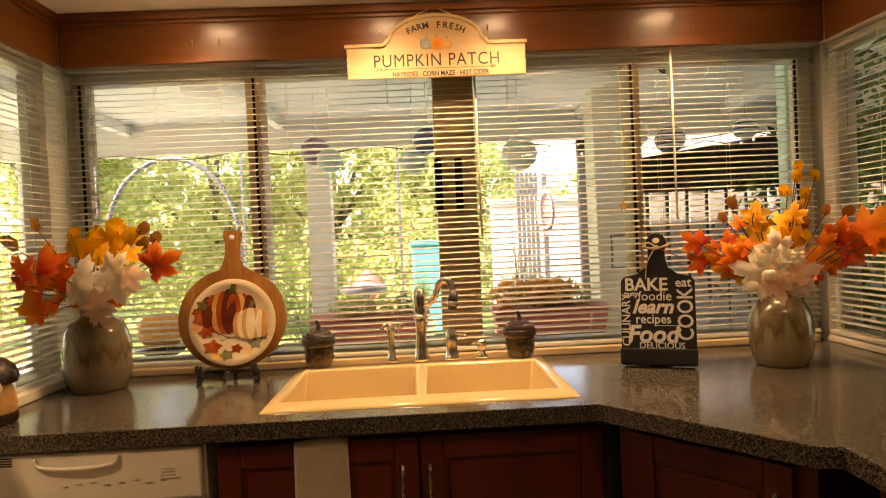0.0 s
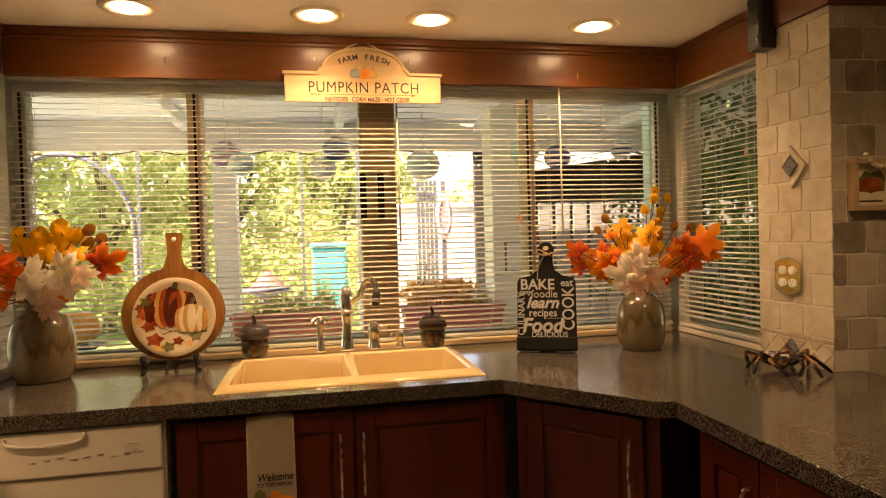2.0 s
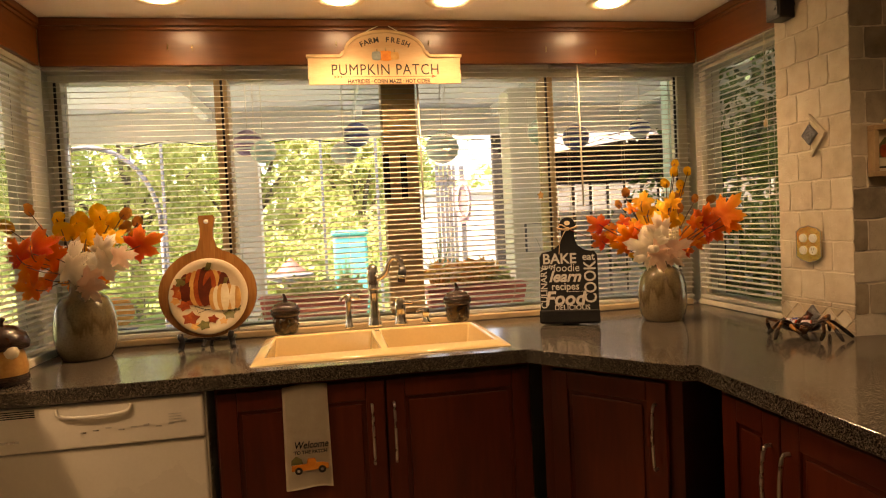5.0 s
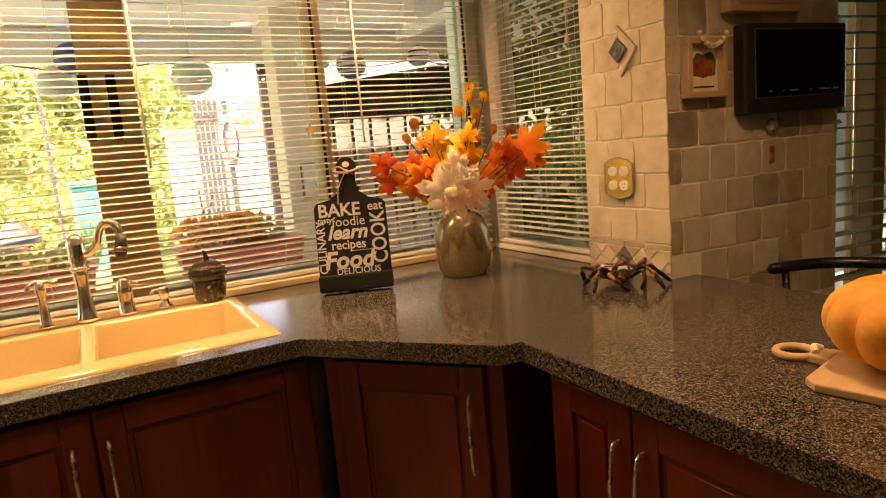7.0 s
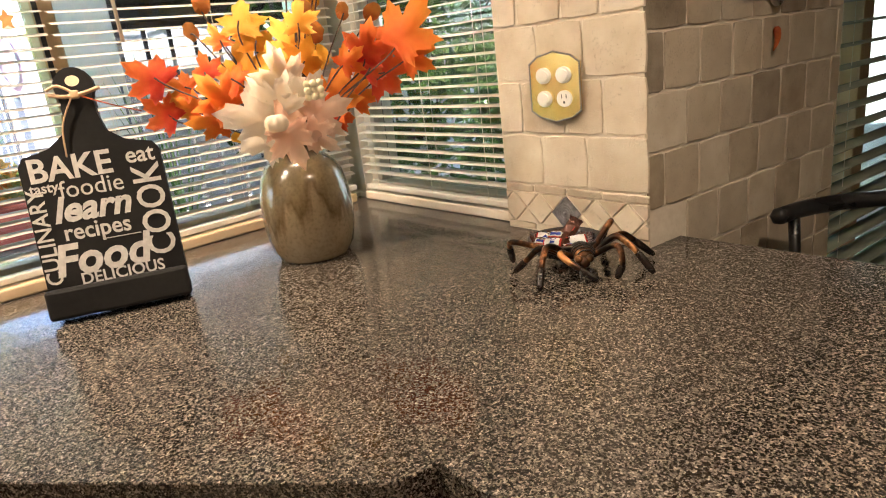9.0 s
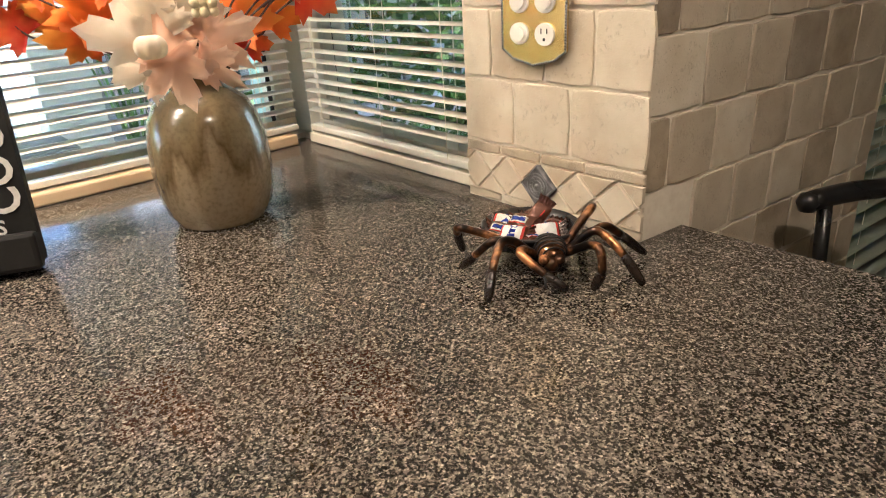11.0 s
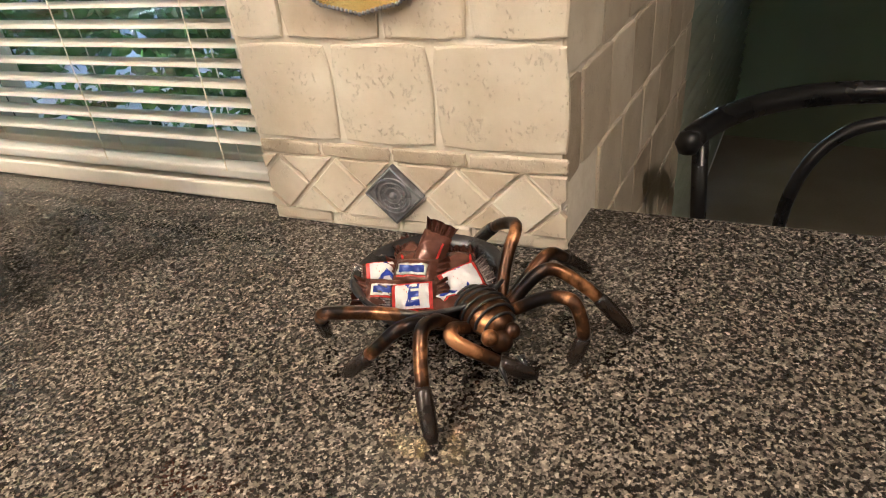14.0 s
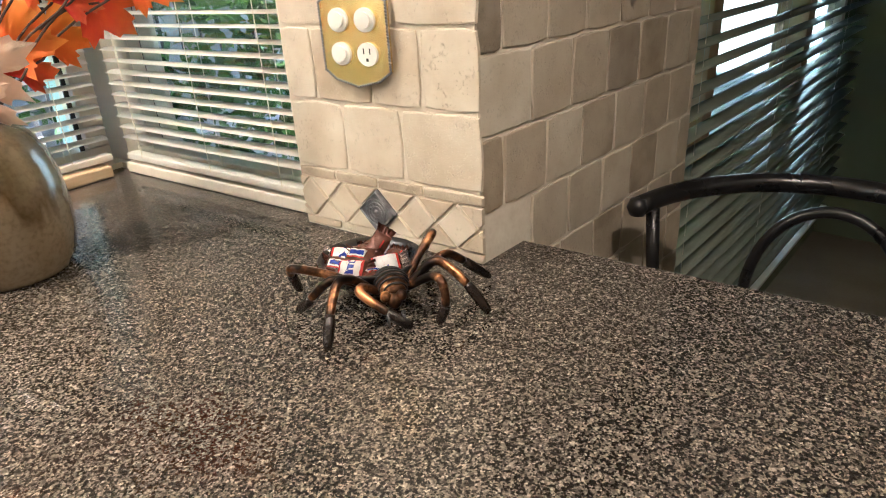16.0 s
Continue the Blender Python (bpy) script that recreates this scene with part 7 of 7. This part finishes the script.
def tree(x, y, height, spread, seed, mat, label):
    t = thing("tree", label, "tree", pose(x, y, -0.15), "garden trees")
    rng = np.random.default_rng(seed)
    rnd = random.Random(seed)
    part("trunk", tube(smooth_line([(0, 0, 0), (0.05, 0.02, height * 0.25), (-0.04, 0.05, height * 0.5), (0.06, 0, height * 0.75)], 4), [0.14 - 0.009 * k for k in range(13)], 9), BARK, t)
    clouds = []
    for k in range(9):
        a, rr = rnd.uniform(0, 6.28), spread * rnd.uniform(0.15, 0.75)
        c = (rr * math.cos(a), rr * math.sin(a), height * rnd.uniform(0.38, 0.95))
        part("limb", tube([(0, 0, height * 0.32), (c[0] * 0.5, c[1] * 0.5, c[2] * 0.75), c], [0.06, 0.04, 0.015], 6), BARK, t)
        clouds.append(leaf_cloud(rng, 900, c, (spread * 0.5, spread * 0.5, height * 0.17), 0.075))
    crown = new("crown", leaf_mesh("crown", np.concatenate(clouds), mat))
    crown.parent = t


tree(-3.6, 12.0, 4.6, 1.9, 1, FOLIAGE, "leafy sunlit garden tree with a light green crown")
tree(-1.7, 13.2, 5.2, 2.0, 2, FOLIAGE, "leafy sunlit garden tree with a light green crown")
tree(0.5, 13.0, 4.2, 1.7, 3, FOLIAGE, "leafy sunlit garden tree with a light green crown")
tree(-6.0, 11.0, 5.0, 2.2, 4, FOLIAGE, "leafy sunlit garden tree with a light green crown")
tree(5.6, 5.0, 4.0, 1.6, 5, FOLIAGE_SHADED, "dark leafy tree beside the house")
tree(-4.2, 3.6, 3.6, 1.3, 6, FOLIAGE, "leafy tree beside the side window")


def hedge(x0, x1, y, height, seed, mat, count, label, leaf=0.06):
    rng = np.random.default_rng(seed)
    clouds = []
    x = x0
    while x < x1:
        clouds.append(leaf_cloud(rng, count, (x, y + rng.uniform(-0.3, 0.3), height * rng.uniform(0.35, 0.62)), (0.75, 0.6, height * 0.5), leaf))
        x += 0.7
    h = new("hedge", leaf_mesh("hedge", np.concatenate(clouds), mat))
    tagged(h, label, "hedge", kind="stuff")


hedge(-8, 1.6, 11.0, 1.6, 21, FOLIAGE, 700, "bright green garden hedge")
hedge(-9, 7, 15.5, 3.0, 22, FOLIAGE, 420, "tall green trees behind the garden", 0.12)
hedge(3.4, 5.0, 4.3, 2.5, 24, FOLIAGE_SHADED, 900, "shaded shrubs by the side fence", 0.07)
hedge(2.3, 3.5, 2.9, 2.35, 23, FOLIAGE_SHADED, 2200, "shaded shrubs beside the side window", 0.034)

wall_w = thing("garden_wall", "sunlit white garden wall", "wall", pose(1.15, 9.6, -0.15))
part("panel", boxed(0, 2.6, 0, 0.12, 0, 1.95, bevel=0.006), WHITE_WOOD, wall_w)
part("coping", boxed(-0.04, 2.64, -0.04, 0.16, 1.951, 2.02, bevel=0.01), WHITE_WOOD, wall_w)
lou = thing("slatted_shutter", "blue-grey upright slatted shutter by the wall", "shutter", pose(1.28, 7.9, -0.06))
for k in range(5):
    part("slat", boxed(0.055 * k, 0.055 * k + 0.04, 0.0, 0.025, 0.02, 2.15), STEEL_BLUE, lou)
for z in (0.3, 1.9):
    part("batten", boxed(0, 0.26, 0.0255, 0.045, z, z + 0.08), STEEL_BLUE, lou)

orn_wall = thing("wall_ornament", "pink oval ornament hanging on the garden wall", "ornament", pose(1.62, 7.88, 1.62))
part("oval", plate_shape(oval(0, 0, 0.11, 0.30, 28), -0.02, 0.0), paint("faded_pink", (0.62, 0.42, 0.44)), orn_wall)
part("inner_ring", tube([(0.075 * math.cos(a), -0.022, 0.22 * math.sin(a)) for a in [2 * math.pi * k / 28 for k in range(29)]], 0.012, 6), WHITE_WOOD, orn_wall)
part("post", boxed(-0.03, 0.03, 0.001, 0.05, -1.68, 0.45, bevel=0.004), STEEL_BLUE, orn_wall)
notice = thing("notice_board", "small white framed notice on the porch column", "sign", pose(1.62, 4.995, 1.18))
part("frame", boxed(-0.085, 0.085, -0.02, 0.0, -0.13, 0.13, bevel=0.004), STEEL_BLUE, notice)
part("panel", boxed(-0.07, 0.07, -0.023, -0.0205, -0.115, 0.115), WHITE_WOOD, notice)
shed = thing("shed", "dark open shed with a white sloping fascia", "shed", pose(2.05, 7.0, -0.06))
part("back_wall", boxed(0, 4.5, 0.9, 1.0, 0, 2.7), SHED_DARK, shed)
part("side_wall", boxed(4.5, 4.6, 0, 1.0, 0, 2.7), SHED_DARK, shed)
part("roof", boxed(-0.2, 4.7, -0.15, 1.1, 2.62, 2.72), SHED_DARK, shed)
bm = plate_shape([(-0.15, 2.08), (2.35, 2.42), (2.35, 2.70), (-0.15, 2.70)], -0.14, -0.06)
part("fascia", bm, WHITE_WOOD, shed, "white sloping fascia board")
for k in range(5):
    part("shelf_board", boxed(0.4, 4.3, 0.55, 0.85, 1.75 + 0.0 * k + 0.18 * k, 1.78 + 0.18 * k), SHED_DARK, shed)
fence = thing("board_fence", "pale board fence in front of the shed, its shade put into the grey", "fence", pose(2.1, 6.9, -0.06))
bme = mesh_of("board", boxed(-0.085, 0.085, -0.011, 0.011, 0.02, 1.78, bevel=0.004), BOARD_GREY)
for k in range(20):
    shared("board", bme, fence, pose(0.10 + 0.215 * k, 0, 0))
part("rail", boxed(0, 4.3, 0.012, 0.05, 0.4, 0.48), BOARD_GREY, fence)
part("rail", boxed(0, 4.3, 0.012, 0.05, 1.45, 1.53), BOARD_GREY, fence)


def planter(x0, x1, y, z0, label, flowers, seed):
    p = thing("planter_box", label, "planter", pose((x0 + x1) / 2, y, z0), "window planters")
    w = (x1 - x0) / 2
    bm = box(bmesh.new(), -w, w, -0.09, 0.09, 0, 0.125, bevel=0.008)
    for v in bm.verts:
        v.co.x *= 0.93 + 0.07 * v.co.z / 0.125
        v.co.y *= 0.85 + 0.15 * v.co.z / 0.125
    part("trough", finish(bm), RED_PLANTER, p)
    part("rim", boxed(-w - 0.008, w + 0.008, -0.098, 0.098, 0.1255, 0.142, bevel=0.004), RED_PLANTER, p)
    rng = np.random.default_rng(seed)
    plants = new("foliage", leaf_mesh("foliage", np.concatenate([leaf_cloud(rng, 90, (rng.uniform(-w * 0.8, w * 0.8), 0, 0.18), (0.09, 0.07, 0.06), 0.018) for _ in range(5)]), FOLIAGE))
    plants.parent = p
    if flowers:
        fl = new("blossoms", leaf_mesh("blossoms", np.concatenate([leaf_cloud(rng, 160, (rng.uniform(-0.22, 0.06), -0.02, 0.215), (0.10, 0.09, 0.075), 0.020) for _ in range(6)]), BLOSSOM))
        fl.parent = p


ledge = thing("planter_ledge", "grey ledge carrying the planters outside", "ledge", pose(0.28, 3.42, -0.06))
part("top", boxed(-0.95, 0.95, -0.13, 0.13, 0.855, 0.892, bevel=0.005), BOARD_GREY, ledge)
for lx in (-0.88, 0.0, 0.88):
    part("leg", boxed(lx - 0.03, lx + 0.03, -0.10, 0.10, 0, 0.8545), BOARD_GREY, ledge)
planter(-0.48, 0.11, 3.42, 0.834, "red trough planter with green plants on the ledge", False, 31)
planter(0.44, 1.02, 3.42, 0.834, "red trough planter with orange and yellow mums on the ledge", True, 32)


def blades(name, x, y, z, count, length, mat, seed, label, category, arch_out=0.5):
    """A tuft of arching grass or palm blades."""
    rnd = random.Random(seed)
    t = thing(name, label, category, pose(x, y, z))
    bm = bmesh.new()
    for k in range(count):
        a, ln, out = rnd.uniform(0, 6.28), length * rnd.uniform(0.6, 1.1), arch_out * rnd.uniform(0.3, 1.2)
        prev = None
        for j in range(6):
            u = j / 5
            c = Vector((math.cos(a) * out * ln * u ** 1.5, math.sin(a) * out * ln * u ** 1.5, ln * (u - 0.35 * out * u * u)))
            s = Vector((-math.sin(a), math.cos(a), 0)) * 0.010 * (1 - u * 0.9)
            pair = (bm.verts.new(c - s), bm.verts.new(c + s))
            if prev:
                bm.faces.new((prev[0], prev[1], pair[1], pair[0]))
            prev = pair
    part("blades", bm, mat, t)
    part("pot", spin([(0, -0.28), (0.11, -0.28), (0.15, 0.0), (0.16, 0.02), (0.13, 0.02), (0.12, -0.02), (0, -0.02)], 20), CREAM_POST, t, "pale round pot")
    return t


pl = thing("plant_stand", "low grey stand holding pots on the terrace", "stand", pose(0.9, 5.9, -0.06))
part("top", boxed(-0.35, 0.35, -0.2, 0.2, 0.42, 0.46, bevel=0.004), BOARD_GREY, pl)
for lx in (-0.3, 0.3):
    part("leg", boxed(lx - 0.03, lx + 0.03, -0.15, 0.15, 0, 0.4195), BOARD_GREY, pl)
blades("potted_palm", 0.95, 5.9, 0.681, 34, 0.75, BLADE, 3, "green potted palm with arching fronds on a stand", "plant", 0.9)
blades("grass_tuft", 0.10, 8.9, 0.22, 90, 0.85, BLADE, 4, "tuft of green ornamental grass in a pot", "plant", 0.5)
blades("potted_reed", 1.75, 4.6, 0.22, 22, 1.3, BLADE, 5, "tall thin potted reeds beside the column", "plant", 0.35)
blades("potted_reed", -0.90, 5.6, 0.22, 30, 1.05, BLADE, 6, "thin potted reeds at the terrace edge", "plant", 0.7)

pag = thing("garden_lantern", "red pagoda garden lantern on a post", "garden ornament", pose(-0.70, 9.5, -0.15))
part("post", spin([(0.09, 0), (0.07, 0.55), (0.05, 0.66), (0, 0.66)], 16), RED_PLANTER, pag)
part("chamber", spin([(0.10, 0.66), (0.12, 0.68), (0.11, 0.88), (0, 0.88)], 6), RED_PLANTER, pag)
part("roof", spin([(0.24, 0.86), (0.20, 0.92), (0.08, 1.02), (0.03, 1.08), (0, 1.09)], 6), RED_PLANTER, pag)
tbin = thing("storage_bin", "teal plastic storage bin in the garden", "bin", pose(0.20, 9.9, -0.15))
part("tub", boxed(-0.26, 0.26, -0.25, 0.25, 0.05, 1.38, bevel=0.04), TEAL, tbin)
part("lid", boxed(-0.29, 0.29, -0.28, 0.28, 1.381, 1.46, bevel=0.03), TEAL, tbin)
part("wheels", tube([(-0.24, 0.2, 0.06), (0.24, 0.2, 0.06)], 0.06, 12), DARK, tbin)
bath = thing("bird_bath", "grey stone bird bath in the garden", "bird bath", pose(-0.60, 7.6, -0.06))
part("pedestal", spin([(0.16, 0), (0.14, 0.05), (0.07, 0.12), (0.06, 0.72), (0.10, 0.78), (0, 0.78)], 20), CONCRETE, bath)
part("basin", spin([(0.08, 0.775), (0.26, 0.83), (0.29, 0.88), (0.27, 0.885), (0.22, 0.85), (0, 0.82)], 24), STEEL_BLUE, bath)
pot = thing("flower_pot", "orange glazed pumpkin pot on a low stand outside", "pot", pose(-1.35, 3.7, -0.06))
part("stand", spin([(0.16, 0), (0.14, 0.05), (0.05, 0.1), (0.05, 0.82), (0.15, 0.88), (0, 0.88)], 18), DARK, pot)
part("pot", pumpkin_bmesh(0.13, 0.19, 8, 0.18, 40), PUMPKIN_SKIN, pot, "orange ribbed pot", pose(0, 0, 0.881))


# ---- stone tiles on the pier ----
def tile_mesh(w, h, seed, t=0.0030):
    """A tumbled tile lying in the xz plane, its face towards -y, with worn uneven edges."""
    rnd = random.Random(seed)
    bm = bmesh.new()
    rings = []
    for inset, y in ((0.0, 0.001), (0.0004, -t * 0.40), (0.0010, -t * 0.82), (0.0026, -t)):
        ring = []
        for k in range(16):
            u = k / 4
            side, f = int(u), u - int(u)
            x, z = ((-1 + 2 * f, -1), (1, -1 + 2 * f), (1 - 2 * f, 1), (-1, 1 - 2 * f))[side]
            wob = 0.0005 * math.sin(k * 2.1 + seed) + rnd.uniform(-0.0006, 0.0006)
            corner = min(0.0022, 0.05 * h) if f == 0 else 0.0
            ring.append(bm.verts.new((x * (w / 2 - inset - corner) + wob, y, z * (h / 2 - inset - corner) + wob)))
        rings.append(ring)
    for a, b in zip(rings, rings[1:]):
        for k in range(16):
            bm.faces.new((a[k], a[(k + 1) % 16], b[(k + 1) % 16], b[k]))
    bm.faces.new(rings[-1])
    bmesh.ops.recalc_face_normals(bm, faces=bm.faces)
    return bm


TILE_CACHE = {}


def lay_tile(x0, x1, z0, z1, place, rnd, mat):
    """One tile between the joints, in a plane given by place (x along, z up)."""
    w, h = round(x1 - x0 - 0.0032, 4), round(z1 - z0 - 0.0032, 4)
    key = (w, h, rnd.randrange(3), mat.name)
    if key not in TILE_CACHE:
        TILE_CACHE[key] = mesh_of("tile", tile_mesh(w, h, len(TILE_CACHE)), mat)
    shared("tile", TILE_CACHE[key], pillar, place @ pose((x0 + x1) / 2, rnd.uniform(-0.0006, 0.0005), (z0 + z1) / 2, rnd.uniform(-0.5, 0.5), rnd.uniform(-0.5, 0.5), rnd.uniform(-0.5, 0.5)))


tile_rnd = random.Random(9)
west = pose(PIL_X0, PIL_Y1, 0, 0, 0, -90)       # x runs from the window towards the room
WW = PIL_Y1 - PIL_Y0
row, z = 0, 1.016
while z < 2.03:
    z1 = min(z + 0.0995, 2.034)
    cuts = [0.0, 0.104, 0.207, WW + 0.008] if row % 2 == 0 else [0.0, 0.061, 0.163, 0.244, WW + 0.008]
    for a, b in zip(cuts, cuts[1:]):
        lay_tile(a, b, z, z1, west, tile_rnd, STONE)
    z, row = z1, row + 1
south = pose(PIL_X0, PIL_Y0, 0, 0, 0, SKEW)
row, z = 0, 0.886
while z < 2.03:
    z1 = min(z + 0.0985, 2.034)
    x = 0.0
    step = 0.112 if row % 2 == 0 else 0.050
    while x < PIL_LEN - 0.01:
        x1 = min(x + step, PIL_LEN)
        if z > 0.9 or x > 0.08:
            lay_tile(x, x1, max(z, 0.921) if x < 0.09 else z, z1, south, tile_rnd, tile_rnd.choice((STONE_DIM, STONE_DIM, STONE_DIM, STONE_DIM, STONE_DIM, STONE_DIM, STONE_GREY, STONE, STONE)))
        x, step = x1, 0.102 + tile_rnd.uniform(-0.004, 0.006)
    z, row = z1, row + 1
z = 0.886
while z > 0.05:
    z0, x = z - 0.0985, 0.09
    while x < PIL_LEN - 0.01:
        x1 = min(x + 0.103, PIL_LEN)
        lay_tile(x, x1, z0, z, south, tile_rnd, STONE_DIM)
        x = x1
    z = z0


def clipped(poly, lo, hi, axis):
    for bound, keep in ((lo, 1), (hi, -1)):
        out = []
        for k in range(len(poly)):
            a, b = poly[k], poly[(k + 1) % len(poly)]
            ia, ib = keep * (a[axis] - bound) >= -1e-9, keep * (b[axis] - bound) >= -1e-9
            if ia:
                out.append(a)
            if ia != ib:
                t = (bound - a[axis]) / (b[axis] - a[axis])
                out.append((a[0] + t * (b[0] - a[0]), a[1] + t * (b[1] - a[1])))
        poly = out
        if not poly:
            return poly
    return poly


def band_piece(poly):
    poly = clipped(clipped(poly, 0.002, WW + 0.006, 0), 0.937, 0.9985, 1)
    if len(poly) < 3:
        return
    cx, cz = sum(p[0] for p in poly) / len(poly), sum(p[1] for p in poly) / len(poly)
    bm = bmesh.new()
    rings = []
    for f, y in ((1.0, 0.001), (0.985, -0.003), (0.94, -0.0048)):
        rings.append([bm.verts.new((cx + (px - cx) * f, y, cz + (pz - cz) * f)) for px, pz in poly])
    n = len(poly)
    for a, b in zip(rings, rings[1:]):
        for k in range(n):
            bm.faces.new((a[k], a[(k + 1) % n], b[(k + 1) % n], b[k]))
    bm.faces.new(rings[-1])
    part("tile", finish(bm), STONE, pillar, "", west)


mid, step, half = PIL_Y1 - 1.670, 0.0665, 0.0305
for k in range(-3, 4):
    if k:
        band_piece(diamond(mid + k * step, 0.9675, half))
for k in range(-4, 4):
    c = mid + (k + 0.5) * step
    band_piece([(c - half + 0.002, 0.9985), (c, 0.9985 - half + 0.003), (c + half - 0.002, 0.9985)])
    band_piece([(c - half + 0.002, 0.937), (c + half - 0.002, 0.937), (c, 0.937 + half - 0.003)])
for a, b in ((0.0, 0.075), (0.075, 0.155), (0.155, 0.235), (0.235, WW + 0.008)):
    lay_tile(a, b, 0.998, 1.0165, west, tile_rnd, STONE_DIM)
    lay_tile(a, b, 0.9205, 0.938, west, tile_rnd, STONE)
